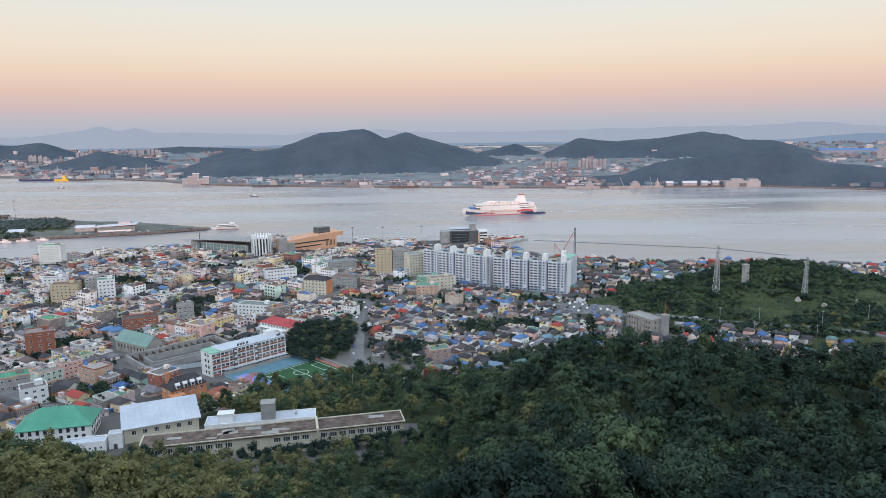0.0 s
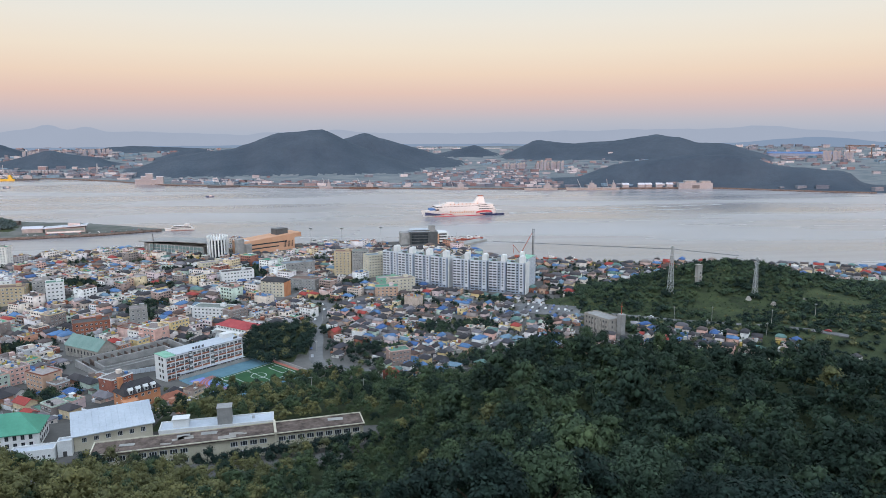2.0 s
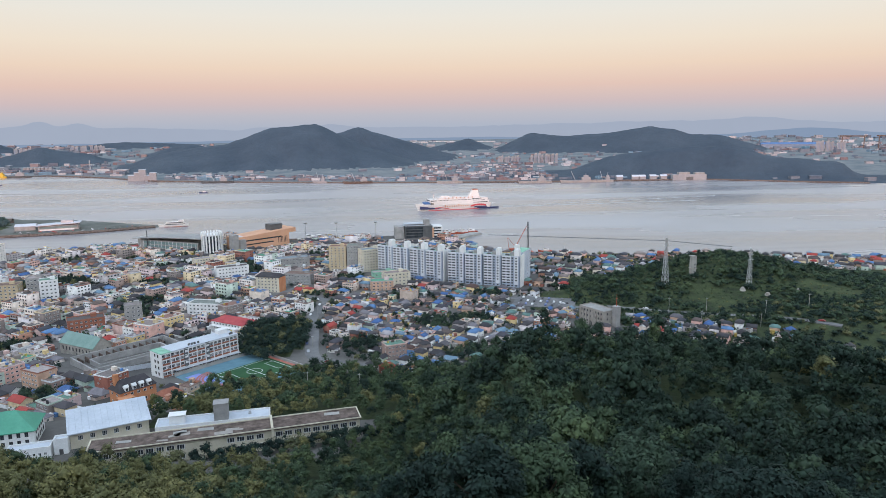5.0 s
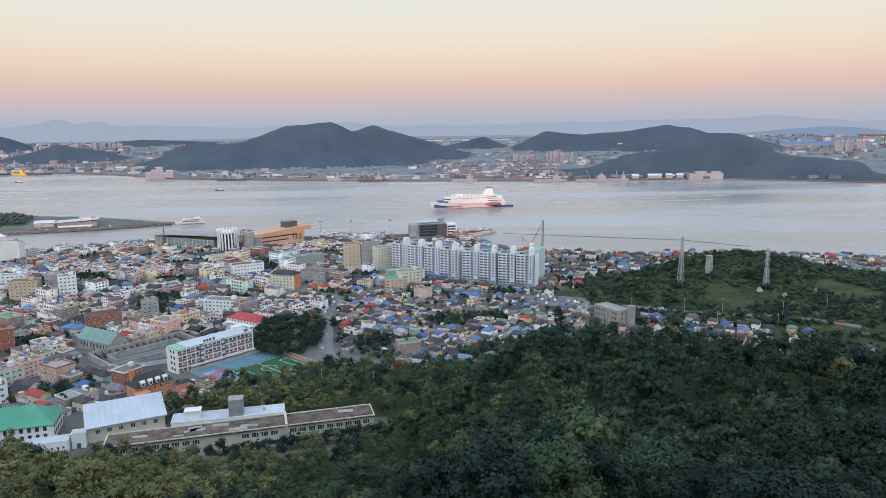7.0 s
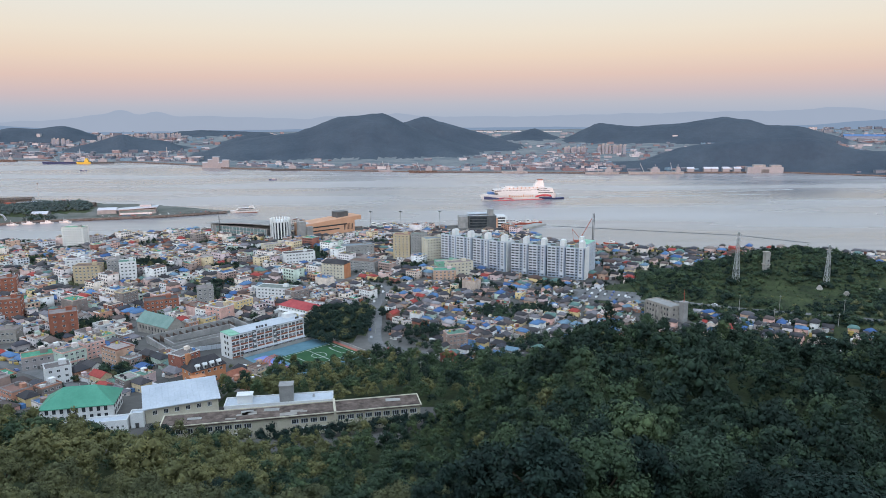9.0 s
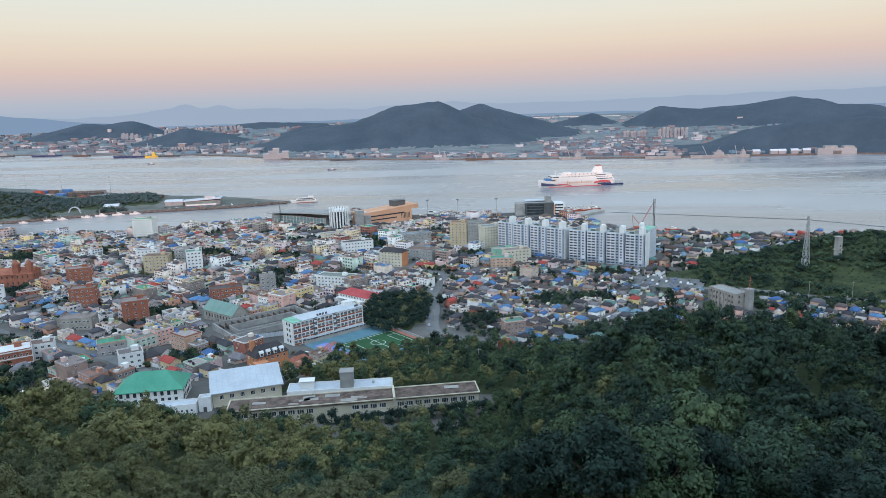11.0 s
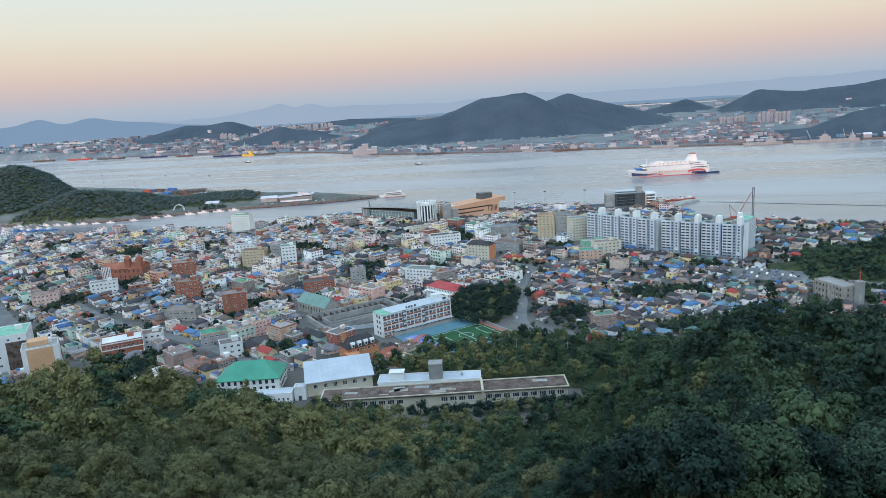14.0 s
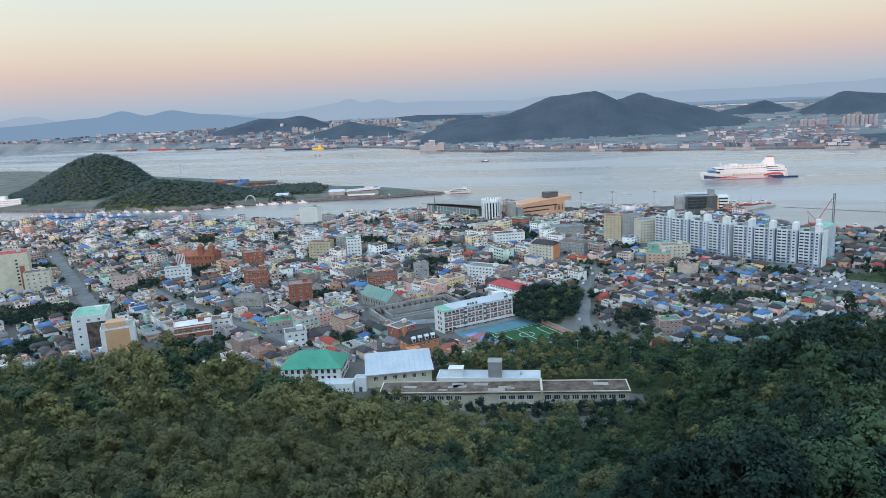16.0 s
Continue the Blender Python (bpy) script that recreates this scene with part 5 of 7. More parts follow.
class House:
    """One house type: its parts, and where its windows sit."""

    def __init__(self, seed, kind):
        r = random.Random(seed)
        self.kind, self.parts, self.win = kind, [], []
        if kind == "pitched":
            w, d, h = r.uniform(8, 11.5), r.uniform(6.2, 8), r.choice((3.0, 3.2, 5.6))
            rise, hip = r.uniform(1.5, 2.4), r.choice((0, 0, 2.6, 3.0))
            wall = Geo().box(0, 0, -2.5, w, d, h + 2.5)
            if not hip:
                wall.gable_ends(w, d, h, rise)
            roof = Geo().gable(w, d, h, rise, 0.55, 0.2, hip=hip)
            self.parts = [["wall", wall, 0], ["roof", roof, 1]]
            if r.random() < 0.6:
                e = r.uniform(2.5, 3.5)
                s = r.choice((-1, 1))
                wall2 = Geo().box(s * w * 0.28, -d / 2 - e / 2 + 0.1, -2.5, w * 0.4, e, 2.5 + min(h, 3.0) - 0.2)
                self.parts += [["wing", wall2, 0], ["wing_roof", Geo().box(s * w * 0.28, -d / 2 - e / 2, min(h, 3.0) - 0.2, w * 0.4 + 0.6, e + 0.5, 0.2), 1]]
        else:
            fl = r.choice((1, 1, 2, 2, 2)) if kind == "flat" else r.choice((2, 3, 3, 4))
            w, d = (r.uniform(8.5, 12), r.uniform(7.5, 10)) if kind == "flat" else (r.uniform(12, 18), r.uniform(10, 13))
            h = fl * 3.0 + 0.2
            wall = Geo().box(0, 0, -2.5, w, d, h + 2.5)
            edge = Geo()
            for s in (-1, 1):
                edge.box(0, s * (d / 2 - 0.1), h, w + 0.1, 0.28, 0.75).box(s * (w / 2 - 0.1), 0, h, 0.28, d - 0.3, 0.75)
            self.parts = [["wall", wall, 0], ["roof", Geo().box(0, 0, h, w - 0.2, d - 0.2, 0.1), 2], ["parapet", edge, 0]]
            q = r.choice((-1, 1))
            if r.random() < 0.75:
                self.parts.append(["stair_head", Geo().box(q * w * 0.27, d * 0.18, h + 0.1, 2.8, 2.6, 2.3).box(q * w * 0.27, d * 0.18, h + 2.4, 3.1, 2.9, 0.15), 0])
            if r.random() < 0.55:
                self.parts.append(["water_tank", Geo().cyl(-q * w * 0.25, d * 0.2, h + 0.1, 0.8, 1.5, 9), 3])
            if fl > 1 and r.random() < 0.6:
                self.parts.append(["balcony", Geo().box(0, -d / 2 - 0.55, 2.9, w * 0.7, 1.1, 0.16).box(0, -d / 2 - 1.05, 3.06, w * 0.7, 0.1, 0.85), 0])
        floors = max(1, int(h // 2.9))
        n = max(2, int(w // 3.2))
        for k in range(floors):
            for i in range(n):
                self.win.append(((i + 0.5) / n * w * 0.9 - w * 0.45, -d / 2 - 0.02, 1.7 + 3.0 * k, 0, 1.7))
            self.win.append((w / 2 + 0.02, r.uniform(-0.2, 0.2) * d, 1.7 + 3.0 * k, 90, 1.3))
            self.win.append((-w / 2 - 0.02, r.uniform(-0.2, 0.2) * d, 1.7 + 3.0 * k, -90, 1.3))
        self.half, self.top, self.flat = (w / 2, d / 2), h + 0.1, kind != "pitched"
        self.meshes = [(n_, g.mesh(n_, [(M_HOUSEWALL, M_PITCHED, M_DECKS, M_TANKS)[s]])) for n_, g, s in self.parts]
        # joined form for the far rows
        vs, fs, ms, k = [], [], [], 0
        for n_, g, s in self.parts:
            f = np.array([tuple(q) + (q[-1],) * (4 - len(q)) for q in g.f if len(q) <= 4])
            vs.append(np.array(g.v))
            fs.append(f + k)
            ms.append(np.full(len(f), s))
            k += len(g.v)
        for x, y, z, a, sz in self.win:
            c, s = math.cos(radians(a)), math.sin(radians(a))
            g = Geo().box(x, y, z - 0.65, sz, 0.14, 1.3, turn=a)
            vs.append(np.array(g.v))
            fs.append(np.array(g.f) + k)
            ms.append(np.full(len(g.f), 4))
            k += len(g.v)
        self.v, self.f, self.m = np.concatenate(vs), np.concatenate(fs), np.concatenate(ms)


TYPES = {"pitched": [House(100 + i, "pitched") for i in range(12)], "flat": [House(200 + i, "flat") for i in range(12)], "block": [House(300 + i, "block") for i in range(8)]}
LABELS = {"pitched": "small rendered town house with a pitched roof", "flat": "rendered town house with a flat parapet roof", "block": "mid-rise rendered shop and flat block"}
hr = random.Random(11)
plots = []
TURN = -33.0
ct, st = math.cos(radians(TURN)), math.sin(radians(TURN))


def in_village(x, y):
    return x > -60 and math.hypot(x, y) < 640


for along, across, fine in ((12.2, 11.6, False), (8.9, 8.6, True)):
    v, row = -800.0, 0
    while v < 1500:
        u, col = -1500.0 + hr.uniform(0, 8), 0
        while u < 900:
            x, y = u * ct - v * st + hr.uniform(-1.3, 1.3), u * st + v * ct + hr.uniform(-1.3, 1.3)
            if -1100 < x < 560 and 235 < y < 1000 and in_village(x, y) == fine:
                plots.append((x, y))
            col += 1
            u += along + hr.uniform(-1, 1.5) * along / 12 + (4.5 if col % 6 == 0 else 0)
        row += 1
        v += across + (4.5 if row % 3 == 0 else 0)
grid = np.array(plots)
grid = grid[buildable(grid[:, 0], grid[:, 1])]
plots = [(float(a), float(b)) for a, b in grid]
plots.sort(key=lambda p: math.hypot(*p))
used = {"pitched": 0, "flat": 0, "block": 0}
LIMIT = {"pitched": 165, "flat": 128, "block": 34}
far_v, far_f, far_m, far_k = [], [], [], 0
M_CLUTTER = palette("roof_and_yard_clutter", [(0.75, 0.74, 0.72), (0.05, 0.05, 0.055), (0.1, 0.22, 0.45), (0.4, 0.38, 0.36), (0.09, 0.08, 0.075), (0.62, 0.6, 0.58), (0.2, 0.3, 0.24), (0.36, 0.14, 0.08), (0.8, 0.8, 0.8), (0.14, 0.13, 0.13), (0.55, 0.4, 0.12), (0.25, 0.24, 0.24)], "piece", 0.7)
clutter = Geo()
for x, y in plots:
    village = in_village(x, y)
    q = hr.random()
    kind = "pitched" if q < (0.88 if village else 0.58) else ("flat" if q < (0.99 if village else 0.92) else "block")
    if hr.random() < (0.3 if x > 160 else 0.2 if village else 0.04) or (x > 165 and y < 690 and abs((x - 175) * 0.68 + (y - 478) * 0.73) > 24):
        continue
    if x > 90 and y > 640 or x > 160:
        kind = "pitched"
    if noise.noise(Vector((x * 0.02, y * 0.02, 4.0))) > (0.3 if village else 0.4):
        continue
    turn = TURN + hr.choice((0, 0, 90, 90, 180, 57 if village else 0)) + hr.uniform(-5, 5)
    h = hr.choice(TYPES[kind])
    z = ground_z(x, y)
    s = hr.uniform(0.58, 0.8) if village else hr.uniform(0.8, 1.06)
    tall = 1.16 if village else 1.0
    a, (hw, hd) = radians(turn), h.half
    for k in range(5 if h.flat else 3):
        on_roof = h.flat and k < 3
        if on_roof:
            px, py = hr.uniform(-0.75, 0.75) * hw * s, hr.uniform(-0.75, 0.75) * hd * s
            pz, sz = z + h.top * s * tall, hr.uniform(0.5, 1.7)
            bw, bd = hr.uniform(0.6, 2.4), hr.uniform(0.6, 2.0)
        else:
            side = hr.choice((-1, 1))
            px, py = hr.uniform(-0.8, 0.8) * hw * s, side * (hd * s + hr.uniform(0.9, 2.0))
            pz, sz = z - 0.8, hr.uniform(2.2, 3.4)
            bw, bd = hr.uniform(1.6, 4.2), hr.uniform(1.3, 2.4)
        clutter.box(x + px * math.cos(a) - py * math.sin(a), y + px * math.sin(a) + py * math.cos(a), pz, bw, bd, sz, turn=turn)
    if used[kind] < LIMIT[kind]:
        used[kind] += 1
        t = thing("house" if kind != "block" else "shop_building", x, y, z, turn, LABELS[kind], "house" if kind != "block" else "building", "town houses")
        t.scale = (s, s, s * tall)
        for n_, me in h.meshes:
            part(n_, me, None, t)
        for a in h.win:
            p = Matrix.Rotation(radians(turn + a[3]), 3, "Z") @ Vector((0, -1, 0))
            if p.dot(Vector((-x, -y, 0)).normalized()) > 0.1:
                part("window", ME_WIN, None, t, m=pose(a[0], a[1], a[2], 0, 0, a[3]) @ Matrix.Diagonal((a[4], 1, 1.25, 1)))
    else:
        a = radians(turn)
        c, w = math.cos(a) * s, math.sin(a) * s
        far_v.append(np.stack([h.v[:, 0] * c - h.v[:, 1] * w + x, h.v[:, 0] * w + h.v[:, 1] * c + y, h.v[:, 2] * s * tall + z], 1))
        far_f.append(h.f + far_k)
        far_m.append(h.m)
        far_k += len(h.v)
tagged(new("roof_and_yard_clutter", clutter.mesh("roof_and_yard_clutter", M_CLUTTER)), "small sheds, tanks and boxes on roofs and in yards", "clutter", kind="stuff")
blocks = new("town_rows", fast_mesh("town_rows", np.concatenate(far_v), np.concatenate(far_f), [M_HOUSEWALL_S, M_PITCHED_S, M_DECKS_S, M_TANKS, M_GLASS], np.concatenate(far_m)))
tagged(blocks, "crowded rows of low rendered houses with blue, grey and green roofs", "houses", kind="stuff")


# shrubs and trees among the houses, on the knoll and over the green hill
def garden_test(x, y):
    g = np.array([noise.noise(Vector((a * 0.02, b * 0.02, 4.0))) for a, b in zip(x, y)])
    village = (x > -60) & (np.hypot(x, y) < 660)
    open_ground = buildable(x, y, 0.0)
    for_cut = np.where(x > 160, -0.6, np.where(village, -0.04, 0.05))
    return open_ground & (g > for_cut)


gx, gy = scatter(garden_test, (-900, 240, 420, 960), 8.0, 21)
thicket("garden_shrubs", gx, gy, land_height(gx, gy) + 0.1, rng.uniform(0.6, 1.6, len(gx)), BUSHES, [M_LEAF_DARK, M_LEAF_OLIVE], (rng.random(len(gx)) < 0.3).astype(int), "green garden shrubs and small trees between the houses", 22)


def copse_test(x, y):
    g = np.array([noise.noise(Vector((a * 0.02, b * 0.02, 4.0))) for a, b in zip(x, y)])
    village = (x > -60) & (np.hypot(x, y) < 640)
    return buildable(x, y, 1.0) & (g > np.where(village, 0.3, 0.4)) & (x < 165)


tx, ty = scatter(copse_test, (-900, 300, 165, 940), 5.4, 23)
sx, sy = scatter(lambda x, y: buildable(x, y, 0.0) & (x < 165), (-900, 300, 165, 940), 34.0, 24)
tx, ty = np.concatenate([tx, sx]), np.concatenate([ty, sy])
thicket("town_trees", tx, ty, land_height(tx, ty) + 0.8, rng.uniform(0.55, 1.0, len(tx)), TOWN_CROWNS, [M_LEAF_DARK, M_LEAF_MID], (rng.random(len(tx)) < 0.5).astype(int), "clumps of dark green trees standing between town houses", 25)


def hill_test(x, y):
    n = np.array([noise.noise(Vector((a * 0.022, b * 0.022, 9.0))) for a, b in zip(x, y)])
    crest = np.exp(-((y - 625 + 0.05 * (x - 300)) / 34.0) ** 2)
    ok = (((x - 330) / 220) ** 2 + ((y - 575) / 135) ** 2 < 1) & ~near_road(x, y, 2) & (y < np.interp(x, SHORE_X, SHORE_Y) - 8) & (x > 150)
    return ok & (n + 0.55 * crest + np.where(x < 205, 0.25, 0) + np.where(y < 505, 0.15, 0) > -0.3)


hx, hy = scatter(hill_test, (120, 400, 560, 740), 4.6, 31)
thicket("hill_scrub", hx, hy, land_height(hx, hy) + 0.1, rng.uniform(0.4, 1.3, len(hx)) * np.where(rng.random(len(hx)) < 0.12, 1.8, 1.0), BUSHES, [M_LEAF_MID, M_LEAF_DARK], (rng.random(len(hx)) < 0.35).astype(int), "dark green scrub and low trees over the hill", 32)
cx_, cy_ = scatter(lambda x, y: hill_test(x, y) & (np.array([noise.noise(Vector((a * 0.03, b * 0.03, 2.0))) for a, b in zip(x, y)]) + np.exp(-((y - 612) / 26.0) ** 2) * np.where(x < 330, 1, 0.3) > 0.3), (170, 440, 520, 700), 6.4, 33)
thicket("hill_trees", cx_, cy_, land_height(cx_, cy_) + 0.2, rng.uniform(0.5, 1.0, len(cx_)), TOWN_CROWNS, [M_LEAF_DARK, M_LEAF_MID], (rng.random(len(cx_)) < 0.5).astype(int), "dark trees in clumps along the hill's crest", 34)
wx, wy = scatter(lambda x, y: green_hill(x, y) & ~near_road(x, y, 1), (110, 470, 500, 680), 4.6, 35)
thicket("hill_weeds", wx, wy, land_height(wx, wy) - 0.3, rng.uniform(0.18, 0.5, len(wx)), BUSHES, [M_LEAF_MID, M_LEAF_OLIVE], (rng.random(len(wx)) < 0.25).astype(int), "tall weeds and grass tufts over the open slope", 36)
kx, ky = scatter(lambda x, y: (((x + 86) / 24) ** 2 + ((y - 480) / 56) ** 2 < 1) | (((x + 332) / 32) ** 2 + ((y - 694) / 24) ** 2 < 1) | (((x + 500) / 34) ** 2 + ((y - 418) / 26) ** 2 < 1), (-560, 380, -50, 730), 4.8, 41)
uu, vv = np.linspace(-50, 66, 40) + rng.uniform(-1.5, 1.5, 40), rng.uniform(-14, -9.5, 40)
kx, ky = np.concatenate([kx, -66 + uu * 0.975 - vv * 0.222]), np.concatenate([ky, 259.5 + uu * 0.222 + vv * 0.975])
thicket("knoll_trees", kx, ky, land_height(kx, ky) + 0.6, rng.uniform(0.7, 1.15, len(kx)), TOWN_CROWNS, [M_LEAF_DARK, M_LEAF_OLIVE], (rng.random(len(kx)) < 0.15).astype(int), "dark trees crowding the knoll in the town", 42)

# ---- ships, quays, far shore ----
M_SHIP = surface("ship_white", (0.6, 0.57, 0.55), (0.7, 0.68, 0.66), 0.03, 0.4, 0.45)
M_NAVY = surface("ship_navy", (0.02, 0.03, 0.09), (0.04, 0.05, 0.13), 0.1, 1, 0.4)
M_SHIPRED = surface("ship_red", (0.45, 0.04, 0.06), (0.55, 0.07, 0.08), 0.1, 1, 0.45)
M_BOATBLUE = surface("boat_blue", (0.04, 0.12, 0.3), (0.07, 0.18, 0.4), 0.2, 2, 0.5)
M_YELLOW = surface("barge_yellow", (0.55, 0.36, 0.04), (0.65, 0.45, 0.08), 0.1, 1, 0.6)
M_FOAM = surface("wake_ripples", (0.3, 0.33, 0.35), (0.45, 0.47, 0.48), 0.05, 0.4, 0.5)


def hull(length, beam, depth, bow=0.22, flare=0.8, stern=0.9, sheer=1.5, n=16):
    """A ship's hull along x, bow at -x, waterline at z 0."""
    g, rows = Geo(), []
    for i in range(n + 1):
        s = i / n
        w = beam / 2 * (min(1, (s / bow)) ** 0.6 if s < bow else 1.0) * (1 if s < 0.9 else 1 - (1 - stern) * (s - 0.9) / 0.1)
        x = -length / 2 + length * s
        z = depth + sheer * max(0, 1 - s / 0.3) ** 1.5
        lean = -length * 0.035 * max(0, 1 - s / bow)
        rows.append([(x + lean, -w, z), (x, -w * flare, 0), (x, -w * flare * 0.9, -2), (x, w * flare * 0.9, -2), (x, w * flare, 0), (x + lean, w, z)])
    pts = [p for r in rows for p in r]
    faces = []
    for i in range(n):
        for k in range(5):
            faces.append((6 * i + k, 6 * i + k + 1, 6 * i + 7 + k, 6 * i + 6 + k))
        faces.append((6 * i + 5, 6 * i, 6 * i + 6, 6 * i + 11))
    faces.append(tuple(range(6 * n, 6 * n + 6)))
    return g.add(pts, faces)


def big_ferry():
    t = thing("car_ferry", 111, 1352, 0, 13.8, "large white car ferry with navy and red bow stripes under way", "ship")
    t.scale = (0.88, 1.0, 1.0)
    part("hull", hull(164, 26, 11, 0.2, 0.82, 0.95, 2.5, 24), M_SHIP, t, smooth=False)
    part("boot_stripe", Geo().box(8, -11.6, -0.5, 140, 1.0, 1.5), M_SHIPRED, t, "red boot stripe")
    s = Geo()
    for i in range(20):
        x0 = -80 + i * 2.4
        s.add([(x0, -12.95 + max(0, 7 - i) * 0.9, 3 + 0.03 * i), (x0 + 2.4, -12.95 + max(0, 6 - i) * 0.9, 3 + 0.03 * i), (x0 + 2.4, -13.3 + max(0, 6 - i) * 0.9, 9.0 - 0.28 * i), (x0, -13.3 + max(0, 7 - i) * 0.9, 9.0 - 0.28 * i)], [(0, 1, 2, 3)])
    part("bow_stripe", s, M_NAVY, t, "navy sweep along the bow")
    s = Geo()
    for i in range(12):
        s.box(-46 + i * 2.6, -13.15, 4.0 - 0.12 * i + 1.2 * math.sin(i * 0.35), 2.7, 0.25, 1.4)
    part("side_stripe", s, M_SHIPRED, t)
    s = Geo()
    for i in range(14):
        s.box(36 + i * 2.6, -13.15, 4.5 + 2.2 * math.sin(i * 0.22), 2.7, 0.25, 3.2)
    part("side_stripe", s, M_SHIPRED, t, "red wave at the stern")
    part("side_stripe", Geo().box(58, -13.3, 2.5, 30, 0.25, 2.6), M_NAVY, t)
    for i in range(11):
        part("name_bar", Geo().box(-24 + i * 5.2, -13.2, 6.2, 2.6, 0.2, 4.4 if i in (0, 6) else 2.4), M_TERMINAL, t)
    part("deckhouse", Geo().box(14, 0, 11, 128, 25.4, 5.5), M_SHIP, t)
    part("deckhouse", Geo().box(16, 0, 16.5, 118, 24, 5), M_SHIP, t)
    part("deckhouse", Geo().box(10, 0, 21.5, 96, 22, 2.6), M_SHIP, t)
    part("bridge", Geo().box(-50, 0, 15, 16, 26.4, 6), M_SHIP, t)
    part("bridge_window", Geo().box(-58.1, 0, 18, 0.3, 24, 1.8).box(-50, -13.25, 18, 14, 0.2, 1.6), M_GLASS, t)
    part("foredeck_house", Geo().box(-62, 0, 12, 14, 14, 4), M_BOATBLUE, t)
    part("mast", Geo().beam((-46, 0, 21), (-46, 0, 31), 0.9).beam((-50, 0, 26), (-43, 0, 28), 0.5), M_SHIP, t)
    part("roof_unit", Geo().box(-22, 0, 24.1, 18, 12, 2.4).box(2, -4, 24.1, 10, 8, 1.6), M_SHIP, t)
    f = Geo()
    f.add([(34, -5, 24), (58, -5, 24), (58, 5, 24), (34, 5, 24), (44, -4, 36), (55, -4, 36), (55, 4, 36), (44, 4, 36)], [(0, 1, 5, 4), (1, 2, 6, 5), (2, 3, 7, 6), (3, 0, 4, 7), (4, 5, 6, 7)])
    part("funnel", f, M_SHIP, t)
    part("funnel_top", Geo().box(49.5, 0, 36, 11, 8.4, 1.6), M_BRICK, t, "rust-red funnel top")
    # open decks drawn as dark slabs, their inner shade put into the colour
    for k in range(3):
        part("deck_opening", Geo().box(58 - 4 * k, -12.76 + 0.4 * k, 12.3 + 3.6 * k, 34 - 6 * k, 0.3, 1.3), M_GLASS, t)
    for i in range(26):
        part("porthole_window", Geo().box(-38 + i * 3.2, -12.05, 18.3, 1.8, 0.12, 1.1), M_GLASS, t)
    for i in range(4):
        part("stern_port", Geo().box(76, -9 + i * 5.5, 13.5, 5, 3.4, 3.6), M_DARKGREY, t)
    for i in range(8):
        part("lifeboat", Geo().cyl(-24 + i * 9, -11.8, 22, 1.1, 2.2, 8), M_TERMINAL, t)
    p = thing("pilot_tug", 177, 1358, 0, 12, "low dark tug close beside the ferry's stern", "boat")
    part("hull", hull(46, 9, 2.6), M_NAVY, p)
    part("wheelhouse", Geo().box(-4, 0, 2.6, 14, 6, 4).box(-5, 0, 6.6, 7, 5, 2.4), M_SHIP, p)
    w = new("wake", Geo().add([(212, 1372, 0.06), (212, 1378, 0.06), (620, 1420, 0.06), (620, 1411, 0.06)], [(0, 3, 2, 1)]).add([(214, 1384, 0.06), (214, 1388, 0.06), (700, 1500, 0.06), (700, 1493, 0.06)], [(0, 3, 2, 1)]).mesh("wake", M_FOAM))
    tagged(w, "pale wake trailing behind the ferry", "wake", kind="structure")


def small_boat(name, x, y, turn, length, label, trim, z=0.0, cabin=0.4, mast=True, category="boat", group="moored boats"):
    b = thing(name, x, y, z, turn, label, category, group)
    part("hull", hull(length, length * 0.27, length * 0.085, n=8), trim, b)
    part("wheelhouse", Geo().box(length * 0.08, 0, length * 0.085, length * cabin, length * 0.17, length * 0.1).box(0, 0, length * 0.185, length * cabin * 0.5, length * 0.13, length * 0.07), M_SHIP, b)
    part("wheelhouse_window", Geo().box(0, -length * 0.068, length * 0.2, length * cabin * 0.4, 0.1, length * 0.035), M_GLASS, b)
    if mast:
        part("mast", Geo().cyl(-length * 0.12, 0, length * 0.1, 0.14, length * 0.42, 6), M_STEEL, b)
    return b


def excursion_ferry(x, y, turn):
    b = thing("excursion_ferry", x, y, 0, turn, "white double-decked ferry leaving the basin", "ship")
    part("hull", hull(46, 10, 3.2, 0.25), M_SHIP, b)
    part("boot_stripe", Geo().box(4, -4.6, 0, 36, 0.6, 0.8), M_BRICK, b)
    for k in range(2):
        part("deck", Geo().box(3, 0, 3.2 + 2.7 * k, 34 - 6 * k, 8.6, 2.2), M_SHIP, b)
        part("deck_window", Geo().box(3, -4.36, 3.8 + 2.7 * k, 31 - 6 * k, 0.12, 1.1), M_GLASS, b)
    part("bridge", Geo().box(12, 0, 8.4, 8, 6, 2.6), M_SHIP, b)
    part("mast", Geo().cyl(14, 0, 11, 0.2, 5, 6), M_STEEL, b)


